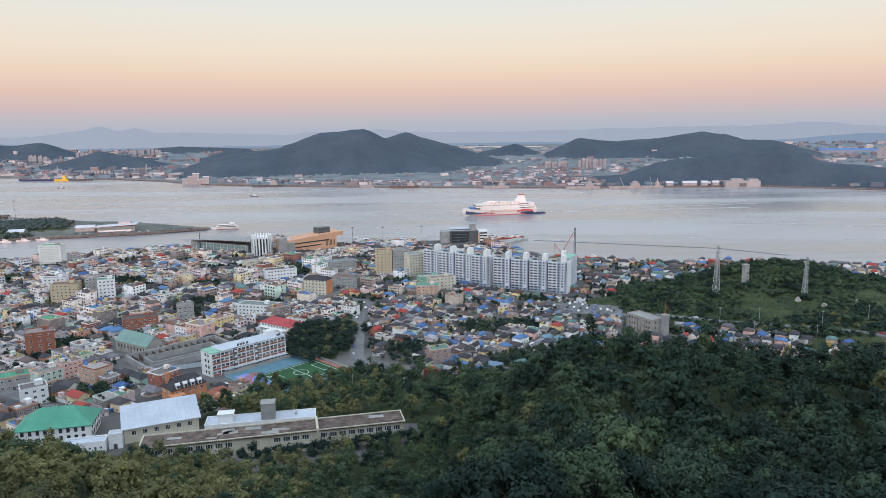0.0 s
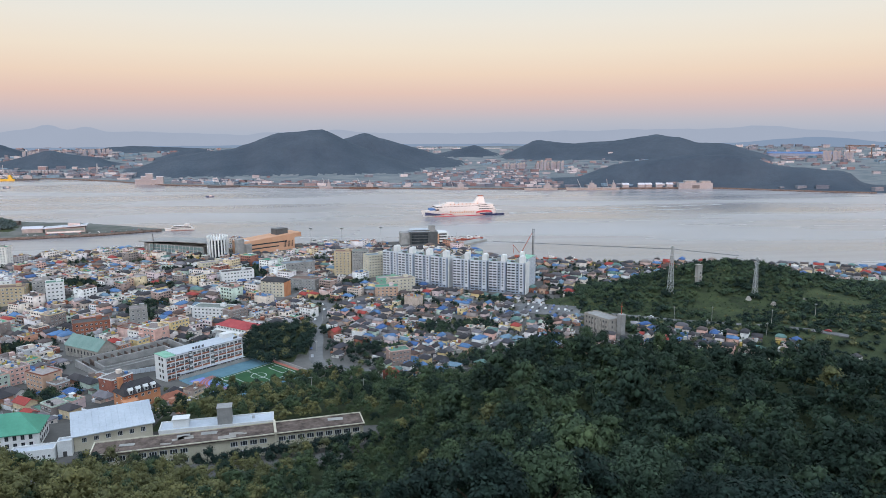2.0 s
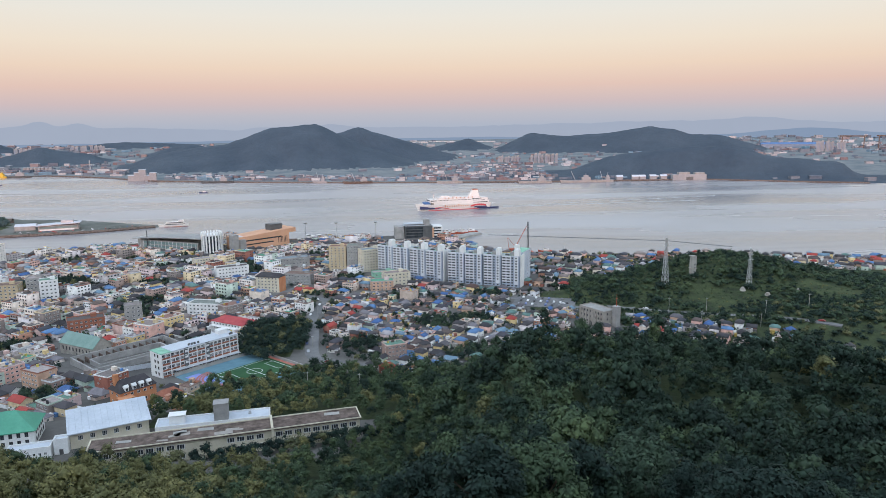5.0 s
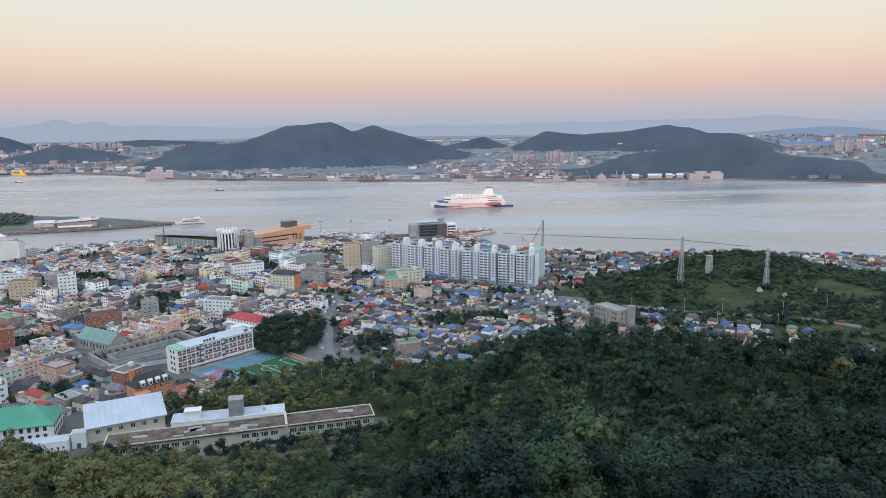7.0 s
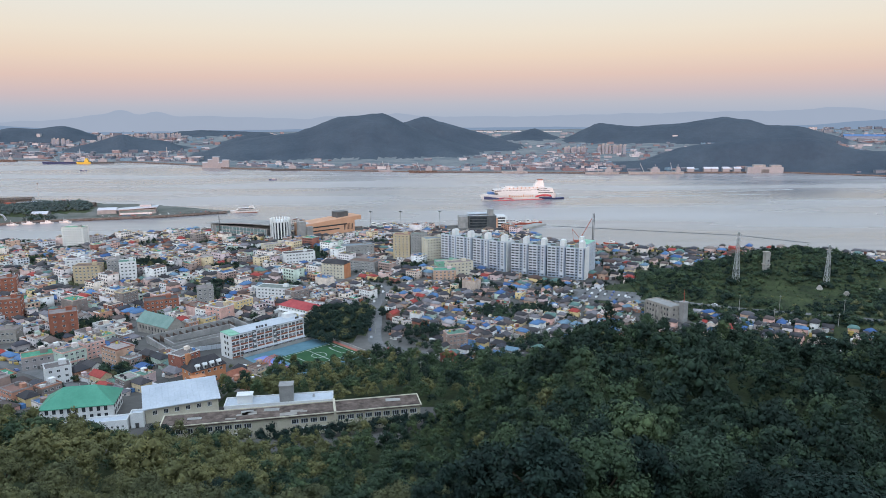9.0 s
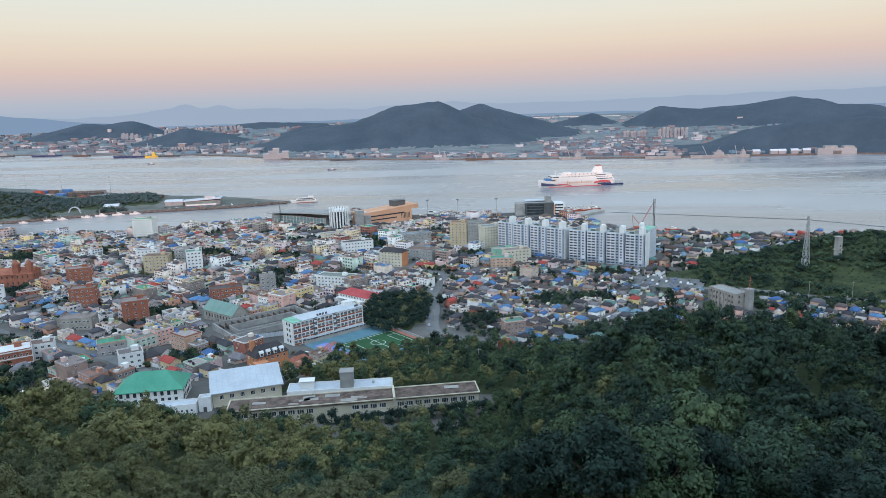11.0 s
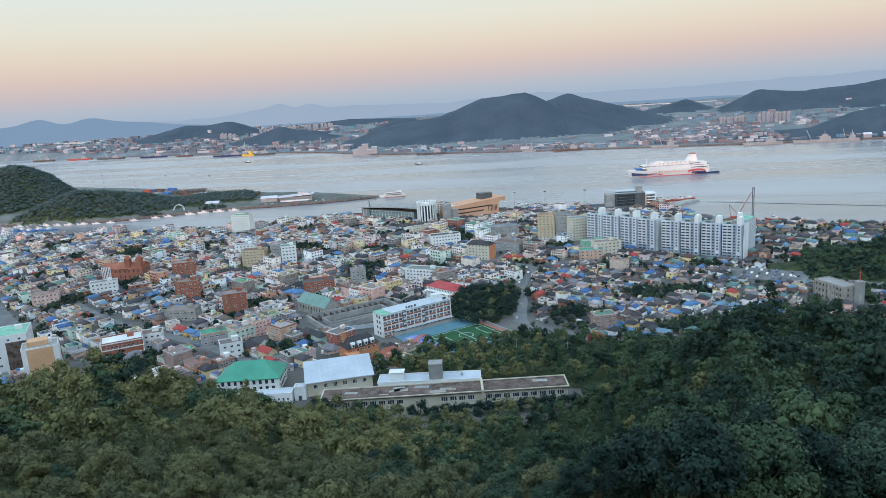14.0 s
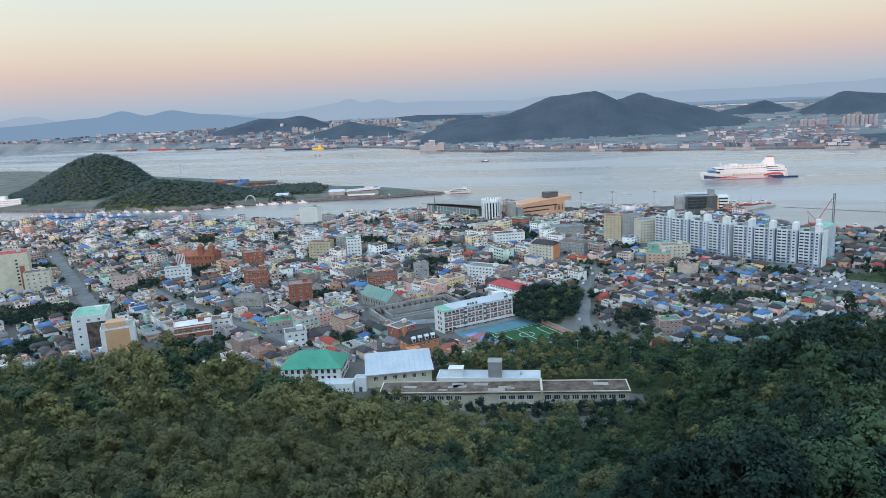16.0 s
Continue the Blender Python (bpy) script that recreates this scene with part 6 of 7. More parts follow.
def pylon(x, y, h):
    p = thing("transmission_tower", x, y, ground_z(x, y) - 0.5, 15, "grey lattice transmission tower on the green hill", "pylon", "transmission towers")
    b, w = h * 0.105, 0.9
    for sx, sy in ((-1, -1), (1, -1), (1, 1), (-1, 1)):
        part("leg", Geo().beam((sx * b / 2, sy * b / 2, 0), (sx * w / 2, sy * w / 2, h), 0.32), M_STEEL, p)
    n = 9
    for i in range(n):
        s0, s1 = (i / n) ** 0.85, ((i + 1) / n) ** 0.85
        w0, w1, z0, z1 = (b + (w - b) * s0) / 2, (b + (w - b) * s1) / 2, h * s0, h * s1
        g = Geo()
        for sx, sy, tx, ty in ((-1, -1, 1, -1), (1, -1, 1, 1), (1, 1, -1, 1), (-1, 1, -1, -1)):
            g.beam((sx * w0, sy * w0, z0), (tx * w1, ty * w1, z1), 0.16).beam((tx * w0, ty * w0, z0), (sx * w1, sy * w1, z1), 0.16).beam((sx * w1, sy * w1, z1), (tx * w1, ty * w1, z1), 0.16)
        part("bracing", g, M_STEEL, p)
    for k, s in ((0.7, 3.4), (0.83, 3.0), (0.95, 2.4)):
        part("crossarm", Geo().beam((-s, 0, h * k), (s, 0, h * k), 0.22).beam((-s, 0, h * k), (0, 0, h * k + 1.2), 0.14).beam((s, 0, h * k), (0, 0, h * k + 1.2), 0.14), M_STEEL, p)


def light_mast(x, y, z, h, label="tall harbour light mast with a ring of lamps"):
    p = thing("light_mast", x, y, z, 0, label, "light mast", "harbour light masts")
    part("pole", Geo().cyl(0, 0, 0, 0.55, h, 8, 0.3), M_STEEL, p)
    part("lamp_ring", Geo().cyl(0, 0, h - 1.2, 2.0, 1.6, 10, 2.6), M_STEEL, p)


def utility_pole(x, y, h=10.0):
    p = thing("utility_pole", x, y, ground_z(x, y) - 0.3, hr.uniform(-20, 20), "grey concrete utility pole with a crossarm", "pole", "utility poles")
    part("pole", Geo().cyl(0, 0, 0, 0.2, h, 7, 0.12), M_CONCRETE, p)
    part("crossarm", Geo().box(0, 0, h - 0.9, 2.0, 0.14, 0.14), M_STEEL, p)


M_CARS = palette("car_paint", [(0.7, 0.7, 0.7), (0.6, 0.6, 0.62), (0.04, 0.04, 0.045), (0.12, 0.12, 0.13), (0.3, 0.31, 0.33), (0.1, 0.14, 0.3), (0.35, 0.05, 0.05)], rough=0.3, weather=0.1)
body = Geo()
prof = [(-2.2, 0.35), (-2.2, 0.8), (-1.3, 0.95), (-0.6, 1.42), (0.9, 1.45), (1.7, 0.98), (2.2, 0.85), (2.2, 0.35)]
body.add([(x, -0.85, z) for x, z in prof] + [(x, 0.85, z) for x, z in prof], [tuple(range(8)), tuple(range(15, 7, -1))] + [(i, i + 8, (i + 1) % 8 + 8, (i + 1) % 8) for i in range(8)])
ME_CAR = body.mesh("car_body", M_CARS)
ME_CARGLASS = Geo().add([(-1.2, -0.87, 1.0), (1.55, -0.87, 1.0), (0.85, -0.87, 1.38), (-0.55, -0.87, 1.36), (-1.2, 0.87, 1.0), (1.55, 0.87, 1.0), (0.85, 0.87, 1.38), (-0.55, 0.87, 1.36)], [(0, 1, 2, 3), (7, 6, 5, 4), (0, 3, 7, 4), (1, 5, 6, 2), (3, 2, 6, 7)]).mesh("car_glass", M_GLASS)
wg = Geo()
wg.add([(0.32 * math.cos(a * 0.785), -0.1, 0.32 * math.sin(a * 0.785)) for a in range(8)] + [(0.32 * math.cos(a * 0.785), 0.1, 0.32 * math.sin(a * 0.785)) for a in range(8)], [tuple(range(8)), tuple(range(15, 7, -1))] + [(i, i + 8, (i + 1) % 8 + 8, (i + 1) % 8) for i in range(8)])
ME_WHEEL = wg.mesh("wheel", M_DARKGREY)


def car(x, y, turn, z=None):
    c = thing("parked_car", x, y, ground_z(x, y) + 0.18 if z is None else z, turn, "parked passenger car on the town asphalt", "car", "parked cars")
    part("body", ME_CAR, None, c)
    part("glass", ME_CARGLASS, None, c)
    for sx in (-1.35, 1.4):
        for sy in (-0.8, 0.8):
            part("wheel", ME_WHEEL, None, c, m=pose(sx, sy, 0.32))


big_ferry()
boom = tagged(new("floating_boom", Geo().beam((135, 1026, 0.2), (373, 939, 0.2), 0.4).beam((373, 939, 0.2), (440, 880, 0.2), 0.4).mesh("floating_boom", M_DARKGREY)), "thin dark floating boom on the harbour water", "boom", kind="structure")
excursion_ferry(-372, 1190, 12)
pylon(224, 563, 41)
pylon(283, 536, 33)
for x, y, h in ((176, 500, 11), (205, 505, 14), (232, 500, 12), (262, 470, 13), (300, 480, 12), (-48, 350, 12), (-20, 330, 12), (215, 470, 10), (248, 450, 10), (-58, 455, 9), (-66, 560, 9), (-95, 600, 9), (-230, 395, 9), (-270, 410, 9), (20, 600, 9), (60, 560, 9)):
    utility_pole(x, y, h)
t = thing("ruined_tower", 248, 564, ground_z(248, 564) - 1, 10, "pale ruined concrete tower overgrown at its foot", "tower")
part("shaft", Geo().box(0, 0, 0, 4, 4, 19), M_CONCRETE, t)
part("ledge", Geo().box(0, 0, 8.5, 5.6, 4.8, 0.6).box(-0.6, 0, 19, 4.8, 4.4, 0.4), M_STONE, t)
# tower openings: solid dark slabs painted as the shade within
for k in range(4):
    part("opening", Geo().box(0.5, -2.05, 1.5 + 3.3 * k, 1.2, 0.2, 1.5), M_DARKGREY, t)
for i in range(4):
    r_ = random.Random(i)
    b = Geo().cyl(0, 0, -0.6, r_.uniform(1.5, 3), r_.uniform(1.6, 3.2), 7, r_.uniform(0.8, 1.6))
    x, y = 300 + r_.uniform(-30, 50), 520 + r_.uniform(-20, 20)
    o = tagged(new("boulder", b.mesh("boulder", M_STONE)), "pale bare rock on the grassy hill", "rock", "rocks on the hill")
    o.matrix_basis = pose(x, y, ground_z(x, y), 0, 0, r_.uniform(0, 90))
# car park by the flats, and cars along streets
lot = tagged(new("car_park", Geo().box(125, 578, 9, 52, 34, 3.6, turn=-20).mesh("car_park", M_ASPHALT)), "raised asphalt car park with a concrete wall", "car park", kind="structure")
rr = random.Random(8)
for i in range(3):
    for k in range(8):
        if rr.random() < 0.7:
            a, b = -20 + k * 5.6, -11 + i * 11
            car(125 + a * 0.94 + b * 0.34, 578 - a * 0.34 + b * 0.94, 70 + rr.uniform(-4, 4), 12.6)
for i in range(9):
    car(-118 + i * 3.2 + rr.uniform(-0.3, 0.3), 646 + 0.3 * i, 84)
for pts, width, _ in ROADS[:5]:
    for (ax, ay), (bx, by) in zip(pts[:-1], pts[1:]):
        if rr.random() < 0.8:
            a = math.degrees(math.atan2(by - ay, bx - ax))
            s = rr.uniform(0.1, 0.9)
            nx, ny = -(by - ay) / math.hypot(bx - ax, by - ay), (bx - ax) / math.hypot(bx - ax, by - ay)
            o = width * 0.5 - 1.3
            car(ax + (bx - ax) * s + nx * o, ay + (by - ay) * s + ny * o, a)
# island quay: woods, boats, masts, sheds
ix, iy = scatter(lambda x, y: (island_height(x, y) > 6.5), (-1640, 960, -560, 1500), 6.6, 51)
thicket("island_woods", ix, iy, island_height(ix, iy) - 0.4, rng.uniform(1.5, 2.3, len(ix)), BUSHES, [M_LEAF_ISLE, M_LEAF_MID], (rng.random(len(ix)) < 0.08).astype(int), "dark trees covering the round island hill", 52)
for x, y in ((-1210, 1500), (-1085, 1450), (-980, 1420), (-838, 1370)):
    light_mast(x, y, 2, 34)
for x, y in ((-128, 985), (-85, 985), (-30, 985)):
    light_mast(x, y, 3, 26, "slender quay light mast with a lamp head")
fx, fy = scatter(lambda x, y: (island_height(x, y) > 1.5) & (island_height(x, y) < 6.5) & (((x + 860) / 190) ** 2 + ((y - 1130) / 95) ** 2 + 0.45 * np.sin(x * 0.041 + 1) * np.cos(y * 0.057) < 0.85) & (np.hypot(x + 735, y - 1090) > 40), (-1080, 1010, -620, 1280), 6.5, 57)
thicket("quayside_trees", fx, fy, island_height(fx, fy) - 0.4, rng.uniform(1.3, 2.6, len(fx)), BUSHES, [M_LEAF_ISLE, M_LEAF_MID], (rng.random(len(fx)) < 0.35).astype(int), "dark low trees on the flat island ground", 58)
t = thing("harbour_hotel", -1262, 1042, 3, 30, "white stepped harbour building on the island quay", "building")
part("wall", Geo().box(0, 0, -2, 52, 16, 15), M_WHITE, t)
part("upper_floor", Geo().box(-12, 0, 13, 22, 12, 7), M_WHITE, t)
windows_on(t, 52, 16, 3, 4, 2.5, 12, 0, (2.2, 1.8))
t = thing("exhibition_hall", -548, 1172, 2, 16, "long low hall with dark glass and a tilted grey roof", "hall")
part("wall", Geo().box(0, 0, -1, 58, 22, 9), M_GREY, t)
part("glass_band", Geo().box(0, -11.1, 3.4, 54, 0.3, 3.2), M_TEALGLASS, t)
part("base_wall", Geo().box(-2, -11.3, 0, 50, 0.5, 2.6), M_WHITE, t)
part("roof", Geo().add([(-32, -14, 8), (32, -14, 10.5), (32, 13, 10.5), (-32, 13, 8), (-32, -14, 9), (32, -14, 11.6), (32, 13, 11.6), (-32, 13, 9)], [(3, 2, 1, 0), (4, 5, 6, 7), (0, 1, 5, 4), (1, 2, 6, 5), (2, 3, 7, 6), (3, 0, 4, 7)]), M_METALROOF, t)
part("roof_lantern", Geo().box(12, 2, 10.4, 18, 8, 4), M_STEEL, t)
for x, y, w, lab in ((-760, 1270, 80, "long pale warehouse on the island quay"), (-860, 1330, 60, "red-roofed shed on the island quay"), (-690, 1240, 60, "brick-red shed on the island quay"), (-600, 1172, 30, "white pavilion on the island quay"), (-690, 1128, 24, "white pavilion on the island quay")):
    t = thing("quay_shed", x, y, 2, 14, lab, "shed", "island sheds")
    part("wall", Geo().box(0, 0, -1, w, 20, 8), M_GREY if "red" not in lab else M_DECK, t)
    part("roof", Geo().gable(w, 20, 7, 3, 0.5, 0.3), M_METALROOF if "red" not in lab else M_DECK, t)
for i in range(30):
    k = i % 10
    o = tagged(new("container", Geo().box(0, 0, 0, 24, 8, 2.7 * (1 + i % 3)).mesh("container", (M_RUST, M_DECK, M_BOATBLUE, M_GREY)[(i * 7) % 4])), "stack of weathered shipping containers on the island yard", "container", "island container stacks")
    o.matrix_basis = pose(-1010 + k * 34 + 9 * (i // 10), 1412 - k * 14.5 - 24 * (i // 10), 2.2, 0, 0, -23)
arch = thing("bridge_arch", -735, 1090, 2, 20, "pale blue steel arch over the island canal", "arch")
for s in (-3, 3):
    g = Geo()
    for i in range(12):
        a0, a1 = math.pi * i / 12, math.pi * (i + 1) / 12
        g.beam((9 * math.cos(a0), s, 11 * math.sin(a0)), (9 * math.cos(a1), s, 11 * math.sin(a1)), 0.7)
    part("rib", g, M_PALEBLUE, arch)
for i in range(26):
    car(-600 + i * 7.0 + rr.uniform(-1, 1), float(island_south(-600 + i * 7.0)) + rr.uniform(14, 34), 28 + rr.choice((0, 90)), 2.3)
for i in range(15):
    x = -970 + i * 25 + rr.uniform(-6, 6)
    y = float(island_south(x)) - 14
    small_boat("fishing_boat" if i % 3 else "sailing_yacht", x, y, 12 + rr.uniform(-10, 10), rr.uniform(13, 20), "small white boat moored along the island quay", M_SHIP)
for i in range(12):
    x = -1060 + i * 17 + rr.uniform(-4, 4)
    small_boat("trawler", x, 926 + rr.uniform(-14, 10) + i * 1.5, 8 + rr.uniform(-6, 6), rr.uniform(24, 34), "blue-hulled fishing trawler moored in the inner basin", M_BOATBLUE if i % 4 else M_NAVY, cabin=0.22)
for i in range(8):
    x = -900 + i * 75
    y = float(np.interp(x, SHORE_X, SHORE_Y)) + 14
    small_boat("fishing_boat", x, y, rr.uniform(-10, 10), rr.uniform(14, 22), "fishing boat tied up at the town quay", M_SHIP if i % 2 else M_BOATBLUE)
for x, y, a in ((-128, 1016, 30), (-112, 1010, 30)):
    small_boat("fast_ferry", x, y, a, 34, "white passenger catamaran at the terminal", M_SHIP, mast=False)
for x, y, l_ in ((100, 1046, 26), (112, 1056, 22), (84, 1042, 24), (75, 1050, 22), (190, 880, 18), (215, 870, 16)):
    small_boat("work_boat", x, y, rr.uniform(-20, 40), l_, "rusty red work boat by the jetty", M_RUST)
for x, y in ((-1160, 2140), (-480, 1790)):
    small_boat("launch", x, y, 10, 20, "small dark launch out on the water", M_NAVY, mast=False)
for i in range(4):
    o = tagged(new("container", Geo().box(0, 0, 0, 12, 2.6, 2.7).mesh("container", M_RUST)), "red shipping container on the quay", "container", "quay containers")
    o.matrix_basis = pose(-112 + i * 16, 968 + 3 * (i % 2), 3.2, 0, 0, 10 * i)

# stone quay edges of the basin


def quay_wall(name, xs, fn, label):
    g = Geo()
    for x0, x1 in zip(xs[:-1], xs[1:]):
        g.beam((x0, fn(x0), 0.8), (x1, fn(x1), 0.8), 4.2)
    return tagged(new(name, g.mesh(name, M_DECK)), label, "quay", kind="structure")


quay_wall("island_quay", list(range(-1240, -390, 30)), lambda x: float(island_south(x)), "stone quay wall round the island basin")
quay_wall("town_quay", list(range(-1240, -30, 30)), lambda x: float(np.interp(x, SHORE_X, SHORE_Y)) + 3, "stone quay wall along the town basin")
quay_wall("far_quay", list(range(-3600, 1250, 60)), lambda x: float(np.interp(x, FAR_X, FAR_Y)) - 6, "dark stone quay wall along the far shore")
# far shore: sheds and flats, joined; the clearest ones are things
fr = random.Random(19)
# pale bluish palette: distance haze is mixed into each building's colour
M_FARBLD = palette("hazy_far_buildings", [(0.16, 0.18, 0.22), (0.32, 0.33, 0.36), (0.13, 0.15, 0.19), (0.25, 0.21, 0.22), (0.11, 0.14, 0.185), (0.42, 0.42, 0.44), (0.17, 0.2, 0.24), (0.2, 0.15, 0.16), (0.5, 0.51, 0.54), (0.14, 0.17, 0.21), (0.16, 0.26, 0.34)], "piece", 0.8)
fb = Geo()


def far_cluster(x0, x1, y0, y1, n, w, h, follow=False):
    for _ in range(n):
        x = fr.uniform(x0, x1)
        y = float(np.interp(x, FAR_X, FAR_Y)) + fr.uniform(y0, y1) if follow else fr.uniform(y0, y1)
        if bool(far_hill(np.array([x]), np.array([y]))[0]) and fr.random() < 0.985:
            continue
        z = float(far_height(x, y))
        a, b, c = fr.uniform(*w), fr.uniform(*w) * 0.6, fr.uniform(*h)
        turn = fr.uniform(-25, 25)
        fb.box(x, y, z - 3, a, b, c + 3, turn=turn)
        if fr.random() < 0.5:
            fb.box(x, y, z + c, a * 1.04, b * 1.04, 0.8, turn=turn)


far_cluster(-740, 330, 44, 90, 80, (12, 40), (4, 9), True)
far_cluster(-740, 330, 90, 220, 150, (8, 24), (3, 8), True)
far_cluster(80, 480, 2050, 2700, 220, (8, 22), (3, 10))
far_cluster(330, 1250, 40, 60, 36, (10, 30), (3, 8), True)
far_cluster(-2900, -900, 44, 190, 230, (12, 46), (4, 13), True)
far_cluster(-2700, -900, 190, 800, 330, (10, 36), (4, 12), True)
far_cluster(-3400, -1000, 3200, 4500, 420, (12, 40), (5, 14))
far_cluster(400, 2600, 2400, 3500, 320, (10, 34), (4, 10))
far_cluster(-900, 700, 2450, 3500, 160, (10, 30), (4, 9))
far_cluster(-4300, -1500, 3000, 4500, 420, (14, 60), (5, 12))
far_cluster(1300, 3000, 3000, 4300, 260, (14, 50), (5, 16))
far_cluster(-900, 1300, 3300, 4600, 110, (16, 50), (5, 12))
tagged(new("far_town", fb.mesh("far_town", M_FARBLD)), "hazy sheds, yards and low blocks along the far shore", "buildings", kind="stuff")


# low-contrast grey with haze put into the colour, for far walls and tanks
M_FARFLAT = surface("haze_tinted_far_walls", (0.24, 0.245, 0.26), (0.32, 0.32, 0.33), 0.02, 0.3, 0.9)


def far_flats(x, y, n, gap, h, turn, label, depth=14):
    for i in range(n):
        a = radians(turn)
        px, py = x + math.cos(a) * gap * (i - n / 2), y + math.sin(a) * gap * (i - n / 2) + fr.uniform(-14, 14)
        hh = h * fr.uniform(0.82, 1.1)
        t = thing("far_apartment_tower", px, py, float(far_height(px, py)) - 1, turn + fr.uniform(-10, 10), label, "apartments", "far apartment towers")
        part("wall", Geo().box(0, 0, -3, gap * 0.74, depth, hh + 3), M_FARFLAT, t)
        part("roof", Geo().box(0, 0, hh, gap * 0.76, depth + 0.5, 0.8).box(gap * 0.15, 0, hh + 0.8, 7, 6, 4), M_GREY, t)
        # window strips in blue-grey: dark glass with the haze painted over it
        for k in range(3):
            part("window_strip", Geo().box(-gap * 0.24 + k * gap * 0.24, -depth / 2 - 0.1, 3, gap * 0.1, 0.3, hh - 6), M_BLUEGREY, t)


far_flats(598, 2780, 8, 13.5, 34, -8, "pale apartment tower on the far wooded shore")
far_flats(470, 2870, 7, 13, 22, -8, "cream low-rise flats on the far shore")
far_flats(-1940, 3420, 4, 22, 32, 20, "hazy apartment tower in the far town")
far_flats(-1790, 3700, 9, 22, 34, 20, "hazy apartment tower in the far town")
far_flats(-1640, 3950, 8, 22, 32, 20, "hazy apartment tower in the far town")
far_flats(1960, 3050, 6, 22, 46, -30, "pale apartment tower beyond the far plain")
for i in range(8):
    x, y = -1375 + i * 14, 2722 - i * 2
    t = thing("storage_tank", x, y, 2, 0, "cream cylindrical storage tank on the far quay", "tank", "far storage tanks")
    part("shell", Geo().cyl(0, 0, 0, 6.2, 18, 14), M_FARFLAT, t)
    part("cap", Geo().cyl(0, 0, 18, 6.4, 1.5, 14, 2), M_FARFLAT, t)
for i, (x, y) in enumerate(((-815, 2240), (-795, 2236), (-778, 2230), (-758, 2222), (-742, 2216))):
    t = thing("cement_silo", x, y, 2, 10, "pinkish cement works block on the far quay", "silo", "cement works")
    part("body", Geo().box(0, 0, -2, 20, 16, 16 + 9 * (i % 3)), M_FARFLAT, t)
    part("roof", Geo().box(0, 0, 14 + 9 * (i % 3), 21, 17, 1), M_METALROOF, t)
for i, (x, y) in enumerate(((628, 1942), (672, 1940), (692, 1939), (722, 1937), (752, 1936))):
    t = thing("boat_house", x, y, max(2.0, float(far_height(x, y))), -4, "white gabled boat house on the far quay", "building", "white boat houses")
    part("wall", Geo().box(0, 0, -2, 18, 14, 10).gable_ends(18, 14, 8, 4), M_FARFLAT, t)
    part("roof", Geo().gable(18, 14, 8, 4, 0.6, 0.4), M_METALROOF, t)
t = thing("naval_depot", 812, 1905, 1, -5, "large pale grey depot standing over the far water", "building")
part("body", Geo().box(0, 0, -2, 92, 22, 17), M_FARFLAT, t)
part("upper_storey", Geo().box(-14, 0, 15, 30, 18, 6).box(28, 0, 15, 26, 18, 5), M_GREY, t)
# dark slab in place of a hollow: the dock's shade as colour
part("dock_opening", Geo().box(0, -11.2, 0, 20, 0.4, 9), M_DARKGREY, t)
for i, (x, y, l_, m_, lab) in enumerate(((-1420, 2480, 130, M_NAVY, "dark work barge off the far quay"), (-1290, 2470, 120, M_DARKGREY, "dark dredger off the far quay"), (-1330, 2462, 50, M_YELLOW, "yellow floating crane barge off the far quay"), (-520, 2095, 90, M_DARKGREY, "grey coaster at the far quay"),
                                         (380, 1900, 90, M_GREY, "grey patrol ship at the far quay"), (500, 1895, 100, M_GREY, "grey patrol ship at the far quay"), (570, 1894, 50, M_GREY, "grey patrol ship at the far quay"), (-215, 2022, 40, M_FARFLAT, "pale coaster at the far quay"), (-105, 1985, 80, M_DECK, "rusty crane barge at the far quay"), (150, 1945, 70, M_GREY, "grey ship at the far quay"), (-2560, 2800, 110, M_DECK, "rust-brown barge at the far quay"), (-2330, 2760, 120, M_RUST, "red-hulled freighter at the far quay"), (-2120, 2700, 130, M_DARKGREY, "dark freighter at the far quay"), (-1880, 2660, 120, M_NAVY, "dark freighter at the far quay"), (-1700, 2610, 70, M_DECK, "rust-brown barge at the far quay"))):
    b = thing("far_ship", x, y, 0, 4, lab, "ship", "ships along the far quay")
    part("hull", hull(l_, 16, 6, n=8), m_, b)
    part("deckhouse", Geo().box(l_ * 0.2, 0, 6, l_ * 0.24, 10, 8).box(l_ * 0.2, 0, 14, l_ * 0.12, 8, 5), M_FARFLAT if m_ != M_YELLOW else M_YELLOW, b)
    part("mast", Geo().beam((-l_ * 0.1, 0, 6), (-l_ * 0.22, 0, 30), 1.0).beam((l_ * 0.2, 0, 16), (l_ * 0.2, 0, 26), 0.8), M_STEEL if m_ != M_RUST else M_RUST, b)
for x, y, h in ((1213, 2844, 50), (-1470, 2700, 40), (-1130, 2700, 44)):
    t = thing("radio_mast", x, y, float(far_height(x, y)) - 2, 0, "far lattice mast above the hazy shore", "mast")
    for s in ((-1, -1), (1, -1), (0, 1)):
        part("leg", Geo().beam((s[0] * 3, s[1] * 3, 0), (s[0] * 0.6, s[1] * 0.6, h), 1.0), M_STEEL, t)
    part("platform", Geo().cyl(0, 0, h * 0.6, 3, 2.5, 8), M_STEEL, t)
for x, y in ((2150, 3200), (2290, 3140)):
    t = thing("gantry_crane", x, y, float(far_height(x, y)) - 2, -30, "far red shipyard gantry crane", "crane", "shipyard gantries")
    for s in (-45, 45):
        part("leg", Geo().box(s, 0, 0, 4, 6, 56), M_DECK, t)
    part("girder", Geo().box(0, 0, 56, 110, 6, 6), M_DECK, t)
t = thing("shipyard_hall", 1960, 3350, float(far_height(1960, 3350)) - 2, -20, "long blue-roofed shipyard hall in the haze", "building")
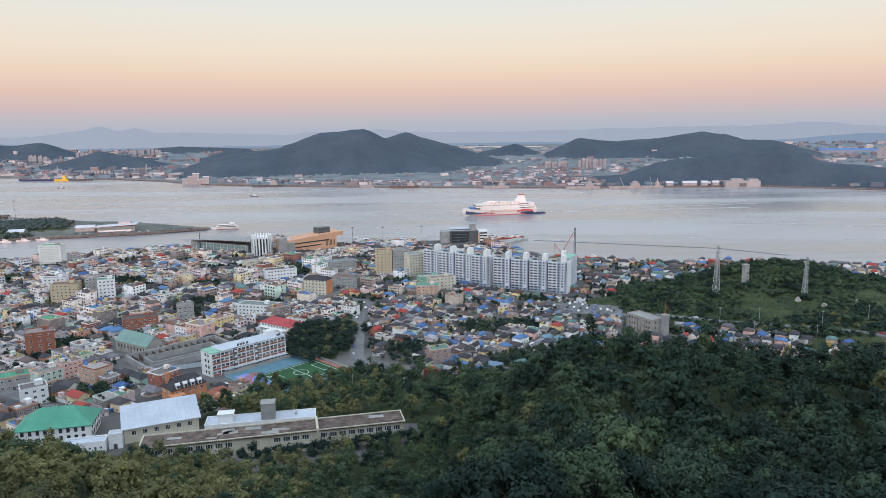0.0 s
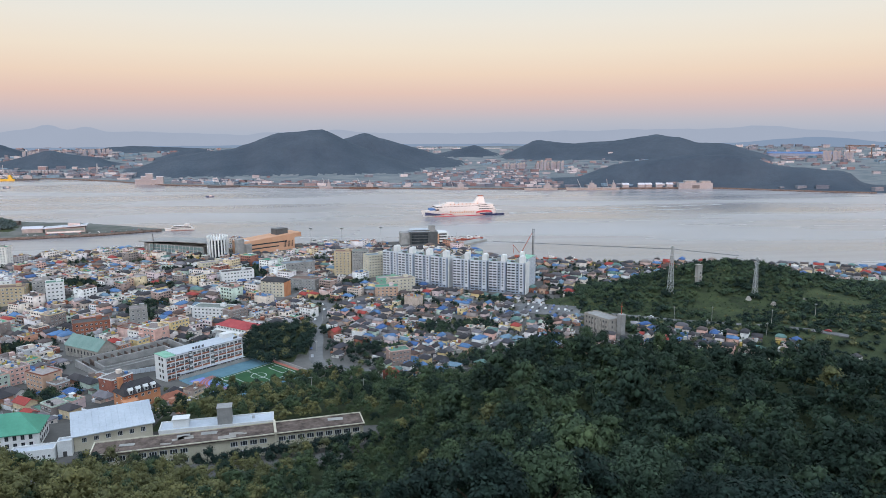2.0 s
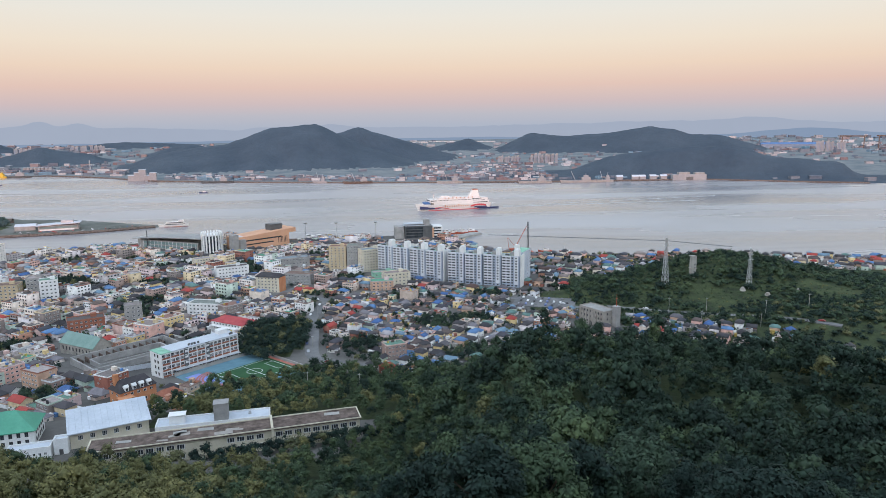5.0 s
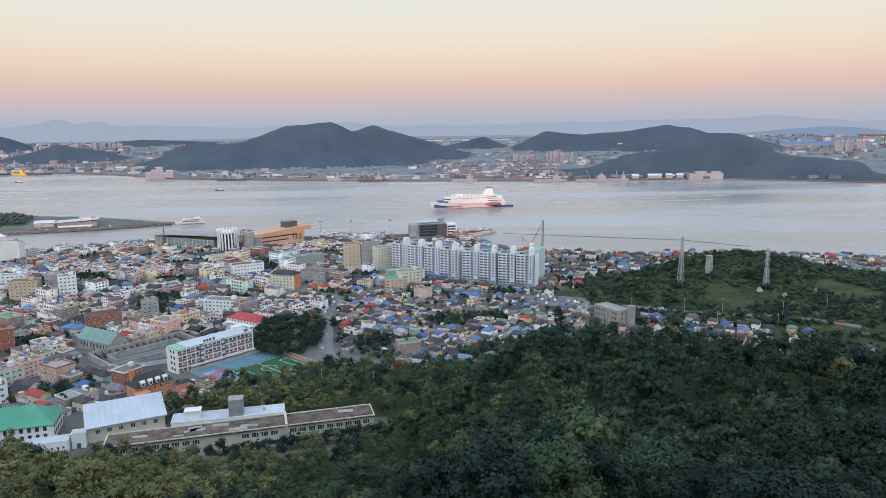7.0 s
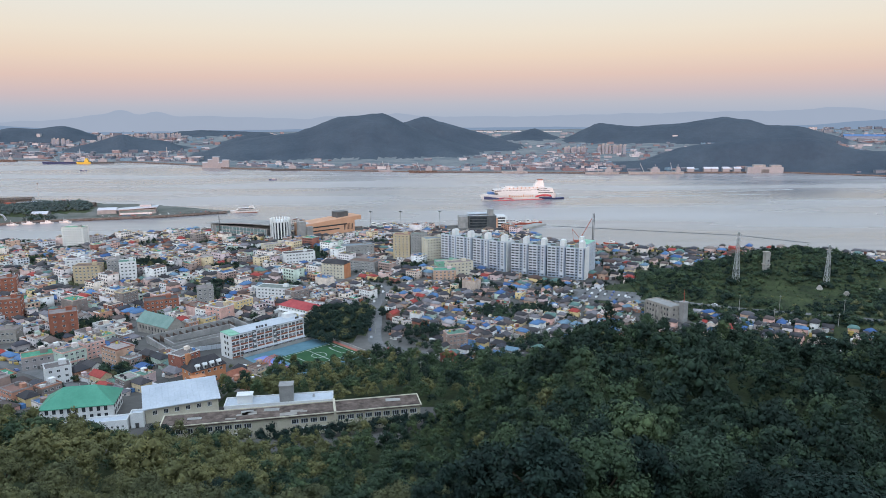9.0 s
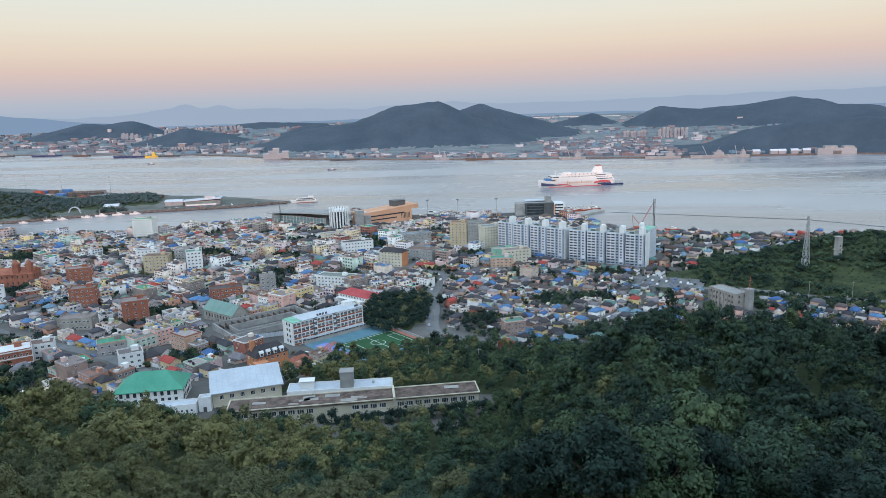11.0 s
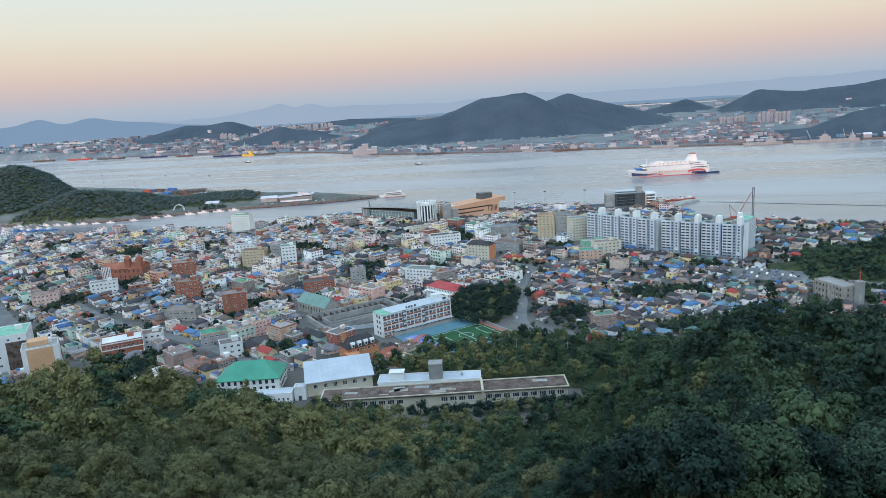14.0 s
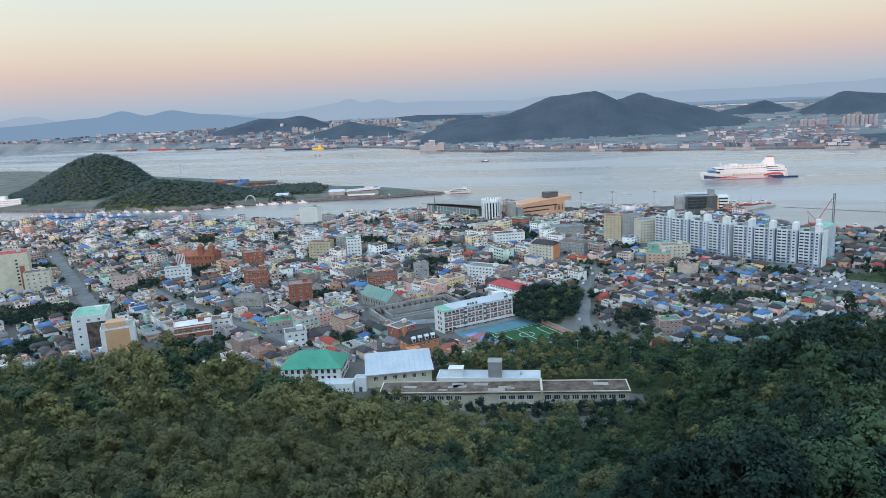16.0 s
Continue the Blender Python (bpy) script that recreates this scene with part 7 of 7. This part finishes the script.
part("wall", Geo().box(0, 0, -2, 320, 50, 22), M_BLUEGREY, t)
part("roof", Geo().gable(320, 50, 20, 7, 1, 0.6), M_BOATBLUE, t)
# pale inlets far behind the hills
for x0, x1, y, z in ((40, 380, 4560, 62), (330, 640, 4500, 60), (-3600, -2900, 3560, 36), (1700, 2100, 4280, 56)):
    o = tagged(new("far_inlet", Geo().box((x0 + x1) / 2, y, float(far_height((x0 + x1) / 2, y)) - 5, x1 - x0, 26, 9).mesh("far_inlet", M_FOAM)), "thin pale strip of distant water", "water", kind="structure")


# hazy mountain ridges on the horizon; their haze is a glow in the material
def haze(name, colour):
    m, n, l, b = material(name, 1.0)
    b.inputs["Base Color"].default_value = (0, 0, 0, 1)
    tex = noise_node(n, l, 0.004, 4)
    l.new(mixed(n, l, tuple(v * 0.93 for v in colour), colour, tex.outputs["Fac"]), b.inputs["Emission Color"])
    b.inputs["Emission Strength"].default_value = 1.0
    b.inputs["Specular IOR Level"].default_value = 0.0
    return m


def ridge(name, radius, low, rough_h, peaks, mat, seed, label):
    g, pts = Geo(), []
    n = 260
    for i in range(n + 1):
        az = -58 + 104 * i / n
        h = low + sum(p * math.exp(-((az - a) / w) ** 2) for a, p, w in peaks)
        h += rough_h * noise.fractal(Vector((az * 0.35, seed, 0)), 1.0, 2.0, 5)
        x, y = radius * math.sin(radians(az)), radius * math.cos(radians(az))
        pts += [(x, y, -20), (x, y, h), (x * 1.004, y * 1.004, -20)]
    faces = []
    for i in range(n):
        faces += [(3 * i, 3 * i + 3, 3 * i + 4, 3 * i + 1), (3 * i + 1, 3 * i + 4, 3 * i + 5, 3 * i + 2)]
    return tagged(new(name, g.add(pts, faces).mesh(name, mat)), label, "mountains", kind="structure")


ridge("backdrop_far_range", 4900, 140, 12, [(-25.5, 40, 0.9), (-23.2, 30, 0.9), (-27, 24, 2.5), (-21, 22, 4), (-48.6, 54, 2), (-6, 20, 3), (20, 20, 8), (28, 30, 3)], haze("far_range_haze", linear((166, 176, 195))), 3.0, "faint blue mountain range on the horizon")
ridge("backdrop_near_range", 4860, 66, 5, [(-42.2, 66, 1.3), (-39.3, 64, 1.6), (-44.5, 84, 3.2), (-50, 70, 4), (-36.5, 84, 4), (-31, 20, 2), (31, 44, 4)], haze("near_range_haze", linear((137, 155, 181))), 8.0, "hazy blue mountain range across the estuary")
